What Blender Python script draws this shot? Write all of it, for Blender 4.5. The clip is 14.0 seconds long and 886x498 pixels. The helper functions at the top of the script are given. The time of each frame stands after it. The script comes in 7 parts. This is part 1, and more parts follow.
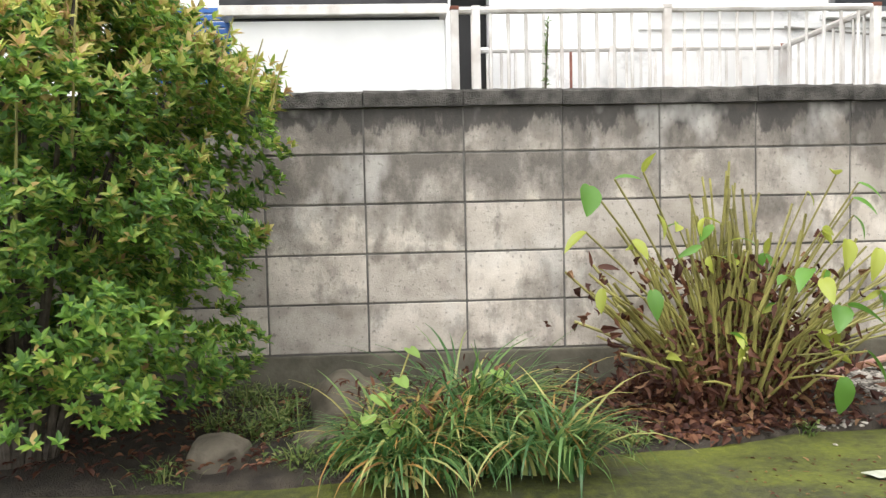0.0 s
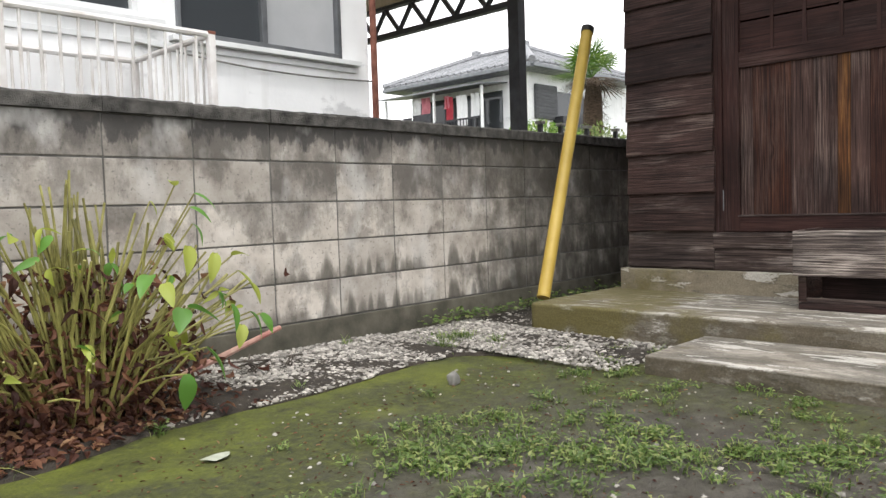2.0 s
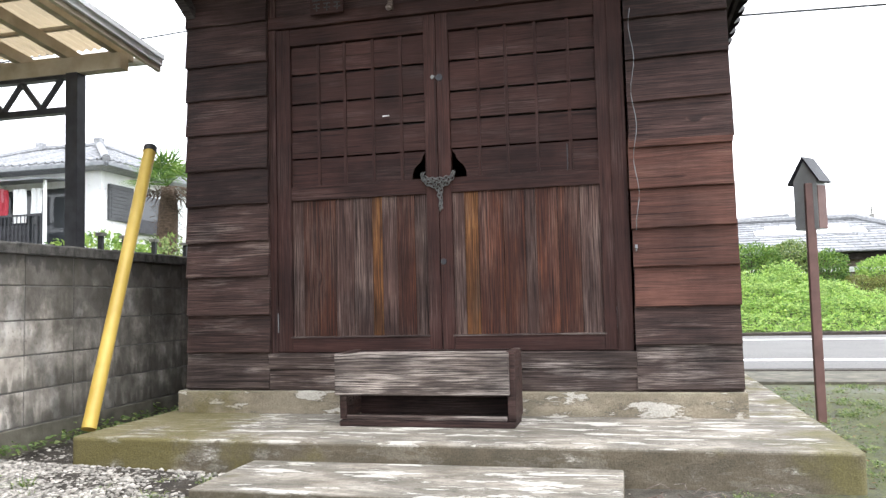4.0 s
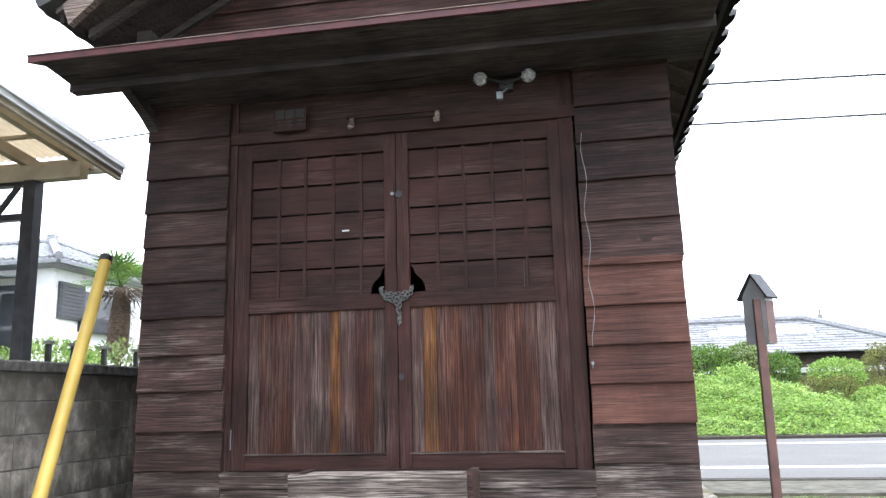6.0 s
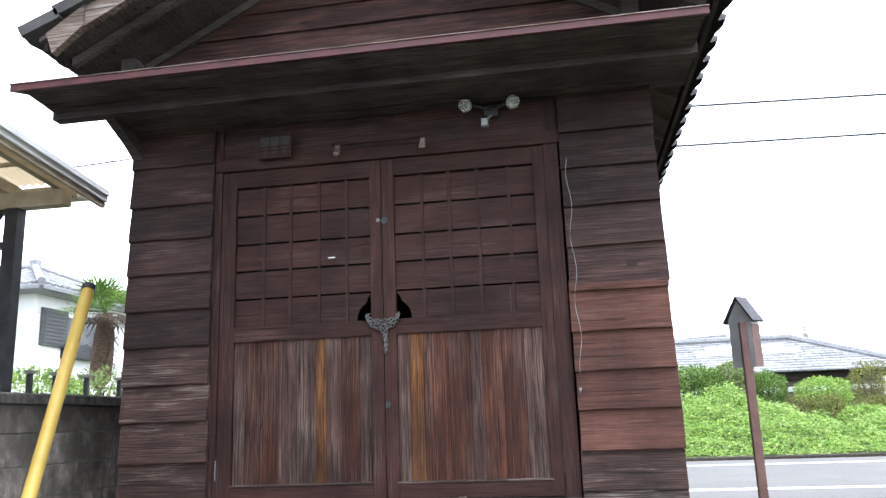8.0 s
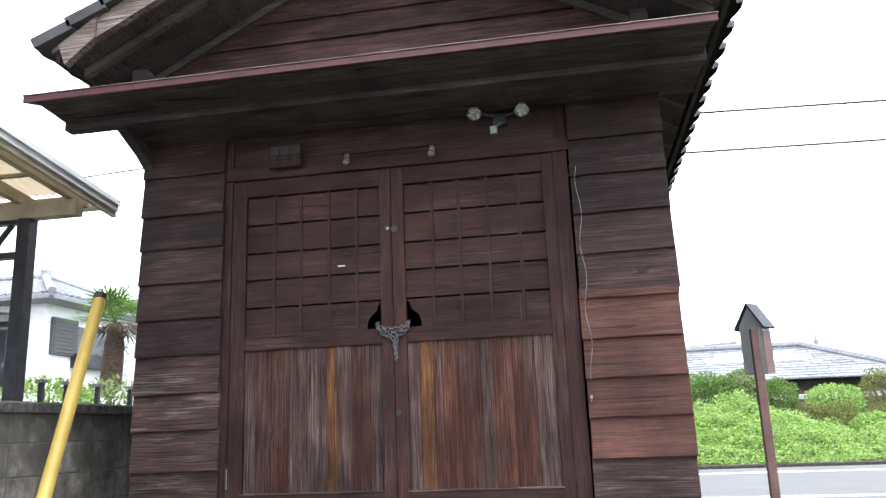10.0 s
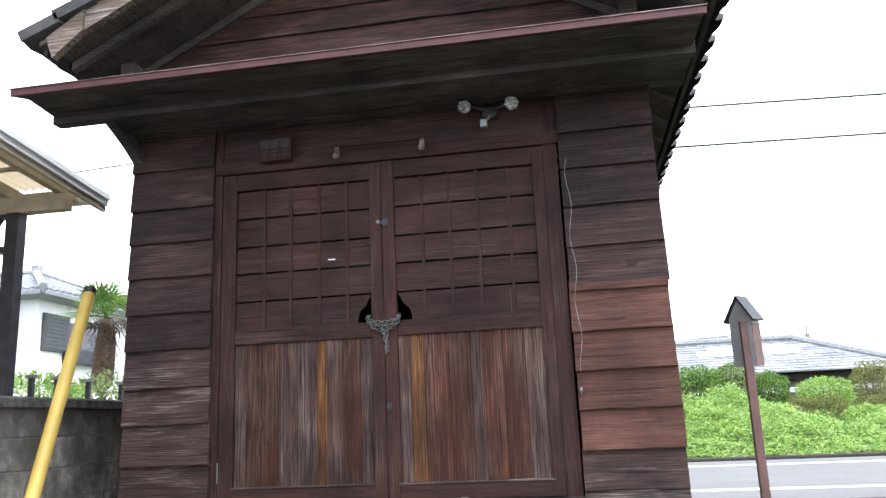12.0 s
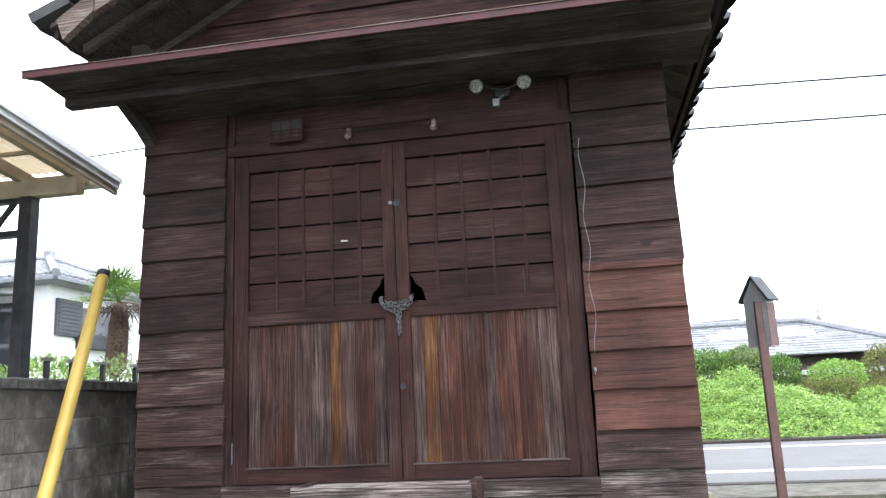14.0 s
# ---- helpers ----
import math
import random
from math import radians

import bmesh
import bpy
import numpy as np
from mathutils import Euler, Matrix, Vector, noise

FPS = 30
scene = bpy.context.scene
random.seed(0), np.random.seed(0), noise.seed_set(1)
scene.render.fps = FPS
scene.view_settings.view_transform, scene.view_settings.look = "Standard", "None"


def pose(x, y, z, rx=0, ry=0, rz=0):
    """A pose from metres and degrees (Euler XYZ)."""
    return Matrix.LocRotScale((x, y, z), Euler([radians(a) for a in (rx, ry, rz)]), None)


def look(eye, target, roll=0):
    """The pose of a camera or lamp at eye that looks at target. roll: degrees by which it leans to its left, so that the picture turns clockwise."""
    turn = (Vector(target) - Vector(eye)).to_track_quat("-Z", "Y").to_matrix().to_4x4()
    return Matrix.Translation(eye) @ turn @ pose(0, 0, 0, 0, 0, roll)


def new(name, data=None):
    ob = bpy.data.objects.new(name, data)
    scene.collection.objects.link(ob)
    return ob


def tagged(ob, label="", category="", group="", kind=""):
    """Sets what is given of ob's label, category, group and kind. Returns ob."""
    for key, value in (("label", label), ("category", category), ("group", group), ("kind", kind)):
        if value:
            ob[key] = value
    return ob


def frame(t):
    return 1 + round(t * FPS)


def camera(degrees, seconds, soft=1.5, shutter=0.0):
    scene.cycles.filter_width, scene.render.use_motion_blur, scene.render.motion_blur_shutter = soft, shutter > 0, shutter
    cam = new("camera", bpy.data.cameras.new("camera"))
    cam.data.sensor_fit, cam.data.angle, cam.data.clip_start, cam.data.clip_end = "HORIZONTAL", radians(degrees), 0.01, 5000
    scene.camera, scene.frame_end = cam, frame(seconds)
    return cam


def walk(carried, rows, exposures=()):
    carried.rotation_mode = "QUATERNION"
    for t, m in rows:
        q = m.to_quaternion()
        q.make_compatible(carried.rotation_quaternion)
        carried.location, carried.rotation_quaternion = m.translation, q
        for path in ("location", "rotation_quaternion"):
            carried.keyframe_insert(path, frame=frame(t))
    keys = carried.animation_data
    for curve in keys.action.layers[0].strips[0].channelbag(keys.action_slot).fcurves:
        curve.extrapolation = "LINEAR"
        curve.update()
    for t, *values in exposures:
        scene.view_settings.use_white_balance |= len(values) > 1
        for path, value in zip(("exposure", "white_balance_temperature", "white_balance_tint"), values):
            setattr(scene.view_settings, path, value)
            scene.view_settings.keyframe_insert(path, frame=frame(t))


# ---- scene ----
cam = camera(60.0, 14.0, 1.4)
PATH = [
    (0, (0.009, 0.11, 0.75), (0.111, 2.104, 0.649), -1.3),
    (0.5, (0.026, 0.107, 0.73), (0.439, 2.062, 0.642), -1.4),
    (1, (0.061, 0.113, 0.73), (0.874, 1.936, 0.606), -1.5),
    (1.5, (0.116, 0.063, 0.719), (1.336, 1.64, 0.568), -1.9),
    (2, (0.136, 0.033, 0.731), (1.579, 1.413, 0.623), -1.8),
    (2.5, (0.154, -0.016, 0.762), (1.799, 1.119, 0.696), -1.8),
    (3, (0.145, -0.08, 0.785), (1.945, 0.792, 0.79), -1.6),
    (3.5, (0.134, -0.133, 0.816), (2.015, 0.542, 0.892), -1.5),
    (4, (0.127, -0.154, 0.841), (2.069, 0.306, 0.973), -1.4),
    (4.2, (0.123, -0.16, 0.854), (2.075, 0.25, 1.004), -1.3),
    (6.3, (0.086, -0.166, 0.959), (2.018, 0.171, 1.351), -1.5),
    (6.5, (0.09, -0.164, 0.964), (2.024, 0.161, 1.356), -1.6),
    (7, (0.084, -0.161, 0.968), (2.013, 0.162, 1.387), -1.8),
    (7.5, (0.097, -0.179, 0.963), (2.022, 0.141, 1.401), -1.9),
    (8, (0.092, -0.17, 0.98), (2.021, 0.135, 1.411), -2.1),
    (8.5, (0.075, -0.16, 0.982), (1.996, 0.155, 1.442), -2.1),
    (11, (0.089, -0.158, 0.975), (2.012, 0.166, 1.42), -2.4),
    (11.5, (0.089, -0.164, 0.976), (2.016, 0.141, 1.416), -2.4),
    (12, (0.088, -0.176, 0.966), (2.015, 0.131, 1.405), -2.5),
    (12.5, (0.086, -0.182, 0.955), (2.012, 0.127, 1.4), -2.6),
    (13, (0.083, -0.165, 0.982), (2.012, 0.141, 1.416), -2.5),
    (13.5, (0.104, -0.161, 0.957), (2.033, 0.162, 1.374), -2.6),
    (14, (0.105, -0.151, 0.947), (2.036, 0.183, 1.348), -2.6),
]
walk(cam, [(t, look(eye, target, roll)) for t, eye, target, roll in PATH],
     ((0.0, 1.25, 6500, 10), (0.5, 1.1, 6480, 10), (1.0, 0.9, 6450, 10), (1.5, 0.88, 6400, 10), (2.0, 0.9, 6330, 11), (2.5, 1.0, 6260, 11), (3.0, 1.14, 6240, 11), (3.5, 1.36, 6190, 11), (4.0, 1.52, 6060, 11), (6.5, 1.64, 5740, 11), (14.0, 1.64, 5740, 11)))

# ---- light: bright overcast sky, very soft sun ----
world = bpy.data.worlds.new("overcast")
scene.world = world
world.use_nodes = True
wn, wl = world.node_tree.nodes, world.node_tree.links
bg = wn["Background"]
sky = wn.new("ShaderNodeTexSky")
sky.sky_type, sky.sun_disc = 'NISHITA', False
sky.sun_elevation, sky.sun_rotation = radians(58), radians(200)
sky.air_density, sky.dust_density, sky.ozone_density = 1.0, 5.0, 1.0
veil = wn.new("ShaderNodeMix")
veil.data_type, veil.blend_type = 'RGBA', 'MIX'
veil.inputs[0].default_value = 0.93
wl.new(sky.outputs[0], veil.inputs[6])
veil.inputs[7].default_value = (9.85, 9.8, 9.65, 1)
wl.new(veil.outputs[2], bg.inputs["Color"])
bg.inputs["Strength"].default_value = 0.13
sun = new("sun", bpy.data.lights.new("sun", 'SUN'))
sun.data.energy, sun.data.angle, sun.data.color = 0.9, radians(25), (1.0, 0.97, 0.92)
sun.matrix_basis = look((0, 0, 30), (9, 11, 0))


# ---- materials ----
def start_material(name, rough=0.8, metal=0.0):
    m = bpy.data.materials.new(name)
    m.use_nodes = True
    nt = m.node_tree
    b = nt.nodes["Principled BSDF"]
    b.inputs["Roughness"].default_value, b.inputs["Metallic"].default_value = rough, metal
    return m, nt, b


def noise_of(nt, scale, stretch=(1, 1, 1), detail=6, shift=0.0, rough=0.55):
    g = nt.nodes.new("ShaderNodeNewGeometry")
    mp = nt.nodes.new("ShaderNodeMapping")
    mp.inputs["Scale"].default_value = stretch
    mp.inputs["Location"].default_value = (shift, shift * 1.7, shift * 0.6)
    n = nt.nodes.new("ShaderNodeTexNoise")
    n.inputs["Scale"].default_value, n.inputs["Detail"].default_value, n.inputs["Roughness"].default_value = scale, detail, rough
    nt.links.new(g.outputs["Position"], mp.inputs[0])
    nt.links.new(mp.outputs[0], n.inputs["Vector"])
    return n.outputs[0]


def ramp(nt, fac, stops):
    r = nt.nodes.new("ShaderNodeValToRGB")
    while len(r.color_ramp.elements) < len(stops):
        r.color_ramp.elements.new(0.5)
    for e, (p, c) in zip(r.color_ramp.elements, stops):
        e.position = p
        e.color = (*c, 1) if len(c) == 3 else c
    nt.links.new(fac, r.inputs[0])
    return r.outputs[0]


def mixc(nt, fac, a, b, kind='MIX'):
    m = nt.nodes.new("ShaderNodeMix")
    m.data_type, m.blend_type = 'RGBA', kind
    for sock, v in ((m.inputs[0], fac), (m.inputs[6], a), (m.inputs[7], b)):
        if hasattr(v, "is_output"):
            nt.links.new(v, sock)
        else:
            sock.default_value = v if isinstance(v, float) else (*v, 1)
    return m.outputs[2]


def calc(nt, op, a, b, clamp=False):
    m = nt.nodes.new("ShaderNodeMath")
    m.operation, m.use_clamp = op, clamp
    for sock, v in zip(m.inputs, (a, b)):
        if hasattr(v, "is_output"):
            nt.links.new(v, sock)
        else:
            sock.default_value = v
    return m.outputs[0]


def varied(nt, colour, amount, by="object"):
    """Each piece a little lighter or darker."""
    if by == "object":
        r = nt.nodes.new("ShaderNodeObjectInfo").outputs["Random"]
    else:
        r = nt.nodes.new("ShaderNodeNewGeometry").outputs["Random Per Island"]
    h = nt.nodes.new("ShaderNodeHueSaturation")
    nt.links.new(calc(nt, 'MULTIPLY_ADD', r, 2 * amount), h.inputs["Value"])
    h.inputs["Value"].links[0].from_node.inputs[2].default_value = 1 - amount
    nt.links.new(colour, h.inputs["Color"])
    return h.outputs[0]


def finish(nt, b, colour, height=None, strength=0.3, dist=0.01, rough=None):
    nt.links.new(colour, b.inputs["Base Color"])
    if height is not None:
        bp = nt.nodes.new("ShaderNodeBump")
        bp.inputs["Strength"].default_value, bp.inputs["Distance"].default_value = strength, dist
        nt.links.new(height, bp.inputs["Height"])
        nt.links.new(bp.outputs[0], b.inputs["Normal"])
    if rough is not None:
        nt.links.new(rough, b.inputs["Roughness"])


def surface(name, lo, hi, scale=6, rough=0.85, metal=0.0, bump=0.25, dist=0.006, big=1.2, vary=0.0, stretch=(1, 1, 1), blot=0.35, by="object"):
    """A mottled surface: grain, large soft blotches, fine relief."""
    m, nt, b = start_material(name, rough, metal)
    n1 = noise_of(nt, scale, stretch, 8)
    c = ramp(nt, n1, [(0.3, lo), (0.7, hi)])
    n2 = noise_of(nt, big, stretch, 4, 7.3)
    c = mixc(nt, blot, c, ramp(nt, n2, [(0.3, (0.45, 0.45, 0.45)), (0.7, (1, 1, 1))]), 'MULTIPLY')
    if vary:
        c = varied(nt, c, vary, by)
    finish(nt, b, c, noise_of(nt, scale * 9, stretch, 5, 2.1), bump, dist)
    return m


def wood(name, dark, mid, light, axis, vary=0.22, rough=0.62, wear=0.25, worn=(0.27, 0.25, 0.24), bare=0.5, lines=120, bend=9.0, knots=1.0):
    """Old boards: growth lines that wander along the grain and round knots, fine fibre, bleached wear, drying cracks."""
    m, nt, b = start_material(name, rough)
    b.inputs["Specular IOR Level"].default_value = 0.2
    pos = nt.nodes.new("ShaderNodeSeparateXYZ")
    nt.links.new(nt.nodes.new("ShaderNodeNewGeometry").outputs["Position"], pos.inputs[0])
    own = calc(nt, 'MULTIPLY', nt.nodes.new("ShaderNodeObjectInfo").outputs["Random"], 37.0)
    run, over = pos.outputs[axis], pos.outputs[2 if axis == 1 else 1]

    def grain(along, across, shift, detail=4, rgh=0.55):
        v = nt.nodes.new("ShaderNodeCombineXYZ")
        nt.links.new(calc(nt, 'ADD', calc(nt, 'MULTIPLY', run, along), own), v.inputs[0])
        nt.links.new(calc(nt, 'ADD', calc(nt, 'MULTIPLY', over, across), calc(nt, 'MULTIPLY', own, 2.3)), v.inputs[1])
        nt.links.new(calc(nt, 'ADD', calc(nt, 'MULTIPLY', pos.outputs[0], across * 0.3), shift), v.inputs[2])
        if detail < 0:
            t = nt.nodes.new("ShaderNodeTexVoronoi")
            t.inputs["Scale"].default_value = 1.0
        else:
            t = nt.nodes.new("ShaderNodeTexNoise")
            t.inputs["Scale"].default_value, t.inputs["Detail"].default_value, t.inputs["Roughness"].default_value = 1.0, detail, rgh
        nt.links.new(v.outputs[0], t.inputs["Vector"])
        return t.outputs[0]

    knot = ramp(nt, grain(1.5, 4.2, 0.0, -1), [(0.02, (knots,) * 3), (0.11, (0, 0, 0))])
    wander = calc(nt, 'MULTIPLY', grain(1.3, 3.6, 3.0, 2), bend)
    jitter = calc(nt, 'MULTIPLY', grain(7, 35, 5.0, 2), 0.9)
    ring = nt.nodes.new("ShaderNodeTexNoise")
    ring.noise_dimensions = '1D'
    ring.inputs["Scale"].default_value, ring.inputs["Detail"].default_value, ring.inputs["Roughness"].default_value = 1.0, 5, 0.65
    w = calc(nt, 'ADD', calc(nt, 'ADD', calc(nt, 'MULTIPLY', over, lines), wander), calc(nt, 'ADD', jitter, calc(nt, 'MULTIPLY', knot, 3.0)))
    nt.links.new(calc(nt, 'ADD', w, calc(nt, 'MULTIPLY', own, 5.0)), ring.inputs["W"])
    rings = ring.outputs[0]
    fibre = grain(5, 170, 9.0, 4)
    tone = calc(nt, 'ADD', calc(nt, 'MULTIPLY', rings, 0.4), calc(nt, 'ADD', calc(nt, 'MULTIPLY', grain(2.4, 22, 21.0, 5, 0.6), 0.4), calc(nt, 'MULTIPLY', fibre, 0.2)))
    c = ramp(nt, tone, [(0.36, dark), (0.5, mid), (0.64, light)])
    c = mixc(nt, 0.5, c, ramp(nt, fibre, [(0.32, (0.55, 0.54, 0.54)), (0.65, (1.2, 1.19, 1.18))]), 'MULTIPLY')
    patch = grain(1.7, 8, 12.0, 5, 0.62)
    bleach = calc(nt, 'MULTIPLY', ramp(nt, patch, [(bare, (0.02,) * 3), (bare + 0.18, (1, 1, 1))]), ramp(nt, calc(nt, 'ADD', calc(nt, 'MULTIPLY', rings, 0.35), calc(nt, 'MULTIPLY', fibre, 0.65)), [(0.42, (0, 0, 0)), (0.62, (1, 1, 1))]))
    c = mixc(nt, calc(nt, 'MULTIPLY', bleach, wear, True), c, worn)
    split = ramp(nt, grain(1.9, 75, 15.0, 2), [(0.63, (0, 0, 0)), (0.7, (0.75,) * 3)])
    c = mixc(nt, split, c, tuple(v * 0.35 for v in dark))
    c = mixc(nt, ramp(nt, knot, [(0.5, (0, 0, 0)), (0.9, (0.7,) * 3)]), c, tuple(v * 0.6 for v in dark))
    stain = noise_of(nt, 2.1, (1, 1, 1), 6, 3.0, 0.6)
    c = mixc(nt, 0.7, c, ramp(nt, stain, [(0.34, (0.42, 0.41, 0.42)), (0.66, (1.25, 1.2, 1.15))]), 'MULTIPLY')
    if vary:
        c = varied(nt, c, vary)
    relief_of = calc(nt, 'SUBTRACT', calc(nt, 'ADD', rings, calc(nt, 'MULTIPLY', fibre, 0.5)), split)
    finish(nt, b, c, relief_of, 0.45, 0.004, ramp(nt, rings, [(0.3, (rough - 0.08,) * 3), (0.7, (rough + 0.2,) * 3)]))
    return m


def leaf_material(name, stops, rough=0.45):
    m, nt, b = start_material(name, rough)
    r = nt.nodes.new("ShaderNodeNewGeometry").outputs["Random Per Island"]
    c = ramp(nt, r, stops)
    n = noise_of(nt, 2.2, (1, 1, 1), 3)
    c = mixc(nt, 0.6, c, ramp(nt, n, [(0.3, (0.6, 0.62, 0.6)), (0.7, (1.15, 1.12, 1.0))]), 'MULTIPLY')
    nt.links.new(c, b.inputs["Base Color"])
    tr = nt.nodes.new("ShaderNodeBsdfTranslucent")
    nt.links.new(c, tr.inputs[0])
    mx = nt.nodes.new("ShaderNodeMixShader")
    mx.inputs[0].default_value = 0.4
    nt.links.new(b.outputs[0], mx.inputs[1])
    nt.links.new(tr.outputs[0], mx.inputs[2])
    nt.links.new(mx.outputs[0], nt.nodes["Material Output"].inputs[0])
    return m


def block_material():
    """Weathered concrete block with black mould streaks from the coping and damp stains at the foot."""
    m, nt, b = start_material("concrete_block", 0.9)
    n1 = noise_of(nt, 7, (1, 1, 1), 9)
    c = ramp(nt, n1, [(0.25, (0.265, 0.234, 0.2)), (0.5, (0.45, 0.408, 0.358)), (0.75, (0.6, 0.557, 0.502))])
    c = varied(nt, c, 0.23)
    pos = nt.nodes.new("ShaderNodeSeparateXYZ")
    nt.links.new(nt.nodes.new("ShaderNodeNewGeometry").outputs["Position"], pos.inputs[0])
    top = nt.nodes.new("ShaderNodeMapRange")
    nt.links.new(pos.outputs[2], top.inputs[0])
    top.inputs[1].default_value, top.inputs[2].default_value, top.inputs[3].default_value, top.inputs[4].default_value = 0.55, 1.18, -0.14, 0.26
    foot = nt.nodes.new("ShaderNodeMapRange")
    nt.links.new(pos.outputs[2], foot.inputs[0])
    foot.inputs[1].default_value, foot.inputs[2].default_value, foot.inputs[3].default_value, foot.inputs[4].default_value = 0.2, 0.62, 0.0, -0.2
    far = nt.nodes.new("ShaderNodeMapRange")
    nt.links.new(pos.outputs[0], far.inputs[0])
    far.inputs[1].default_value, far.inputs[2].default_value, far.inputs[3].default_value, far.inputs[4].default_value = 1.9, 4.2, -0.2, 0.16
    each = nt.nodes.new("ShaderNodeObjectInfo").outputs["Random"]
    each = calc(nt, 'MULTIPLY', calc(nt, 'SUBTRACT', each, 0.5), 0.3)
    n2 = noise_of(nt, 1.0, (4.6, 1, 3.0), 10, 0.4, 0.68)
    n2b = noise_of(nt, 1.0, (11, 1, 4.0), 8, 2.4, 0.7)
    n3 = noise_of(nt, 1.0, (12, 1, 1.6), 3, 5.1, 0.4)
    s1 = ramp(nt, calc(nt, 'ADD', calc(nt, 'ADD', n2, top.outputs[0]), each), [(0.46, (0, 0, 0)), (0.53, (0.4,) * 3), (0.7, (0.85,) * 3)])
    lip = nt.nodes.new("ShaderNodeMapRange")
    nt.links.new(pos.outputs[2], lip.inputs[0])
    lip.inputs[1].default_value, lip.inputs[2].default_value, lip.inputs[3].default_value, lip.inputs[4].default_value = 0.95, 1.17, -0.3, 0.24
    s1b = ramp(nt, calc(nt, 'ADD', n2b, lip.outputs[0]), [(0.5, (0, 0, 0)), (0.58, (0.85,) * 3)])
    s2 = ramp(nt, calc(nt, 'ADD', calc(nt, 'ADD', n3, foot.outputs[0]), far.outputs[0]), [(0.52, (0, 0, 0)), (0.66, (0.5,) * 3)])
    # damp creeping up inside the lower courses in round-topped fingers
    row = calc(nt, 'FRACT', calc(nt, 'DIVIDE', calc(nt, 'SUBTRACT', pos.outputs[2], 0.18), 0.2), 0.0)
    finger = ramp(nt, noise_of(nt, 1.0, (15, 0.001, 0.001), 2, 6.1, 0.5), [(0.36, (0.1, 0.1, 0.1)), (0.5, (0.6,) * 3), (0.66, (1, 1, 1))])
    grow = nt.nodes.new("ShaderNodeMapRange")
    nt.links.new(pos.outputs[0], grow.inputs[0])
    grow.inputs[1].default_value, grow.inputs[2].default_value, grow.inputs[3].default_value, grow.inputs[4].default_value = 1.75, 2.5, 0.0, 0.75
    low = calc(nt, 'LESS_THAN', pos.outputs[2], 0.585)
    edge = calc(nt, 'MULTIPLY', noise_of(nt, 26, (1, 1, 1), 4, 3.0), 0.18)
    reach = calc(nt, 'SUBTRACT', calc(nt, 'SUBTRACT', calc(nt, 'MULTIPLY', finger, grow.outputs[0]), edge), calc(nt, 'MULTIPLY', row, 1.0))
    s3 = calc(nt, 'MULTIPLY', ramp(nt, calc(nt, 'ADD', reach, 0.1), [(0.02, (0, 0, 0)), (0.2, (0.5,) * 3), (0.4, (0.75,) * 3)]), low)
    c = mixc(nt, s1, c, (0.082, 0.074, 0.066))
    c = mixc(nt, s1b, c, (0.05, 0.047, 0.045))
    c = mixc(nt, s2, c, (0.075, 0.07, 0.05))
    c = mixc(nt, s3, c, (0.06, 0.056, 0.045))
    n11 = noise_of(nt, 1.0, (7, 1, 5), 6, 51.0, 0.6)
    c = mixc(nt, ramp(nt, n11, [(0.57, (0, 0, 0)), (0.66, (0.55,) * 3)]), c, (0.12, 0.105, 0.09))
    n4 = noise_of(nt, 1.0, (4.5, 1, 2.6), 4, 8.8)
    c = mixc(nt, ramp(nt, n4, [(0.56, (0, 0, 0)), (0.7, (0.55,) * 3)]), c, (0.6, 0.58, 0.55))
    n6 = noise_of(nt, 55, (1, 1, 1), 3, 6.0)
    c = mixc(nt, ramp(nt, n6, [(0.6, (0, 0, 0)), (0.68, (0.5,) * 3)]), c, (0.09, 0.085, 0.075))
    # patchy dark brown tone that grows stronger with x, at every height
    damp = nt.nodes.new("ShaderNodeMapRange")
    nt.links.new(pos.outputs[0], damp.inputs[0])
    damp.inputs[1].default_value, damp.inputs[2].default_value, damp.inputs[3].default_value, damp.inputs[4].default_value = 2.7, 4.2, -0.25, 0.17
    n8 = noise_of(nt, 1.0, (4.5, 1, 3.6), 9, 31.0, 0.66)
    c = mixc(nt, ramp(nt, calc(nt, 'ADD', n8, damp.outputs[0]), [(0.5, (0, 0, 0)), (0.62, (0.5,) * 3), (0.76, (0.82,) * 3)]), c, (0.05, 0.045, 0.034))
    finish(nt, b, c, noise_of(nt, 90, (1, 1, 1), 6, 2.0, 0.7), 0.7, 0.005)
    return m


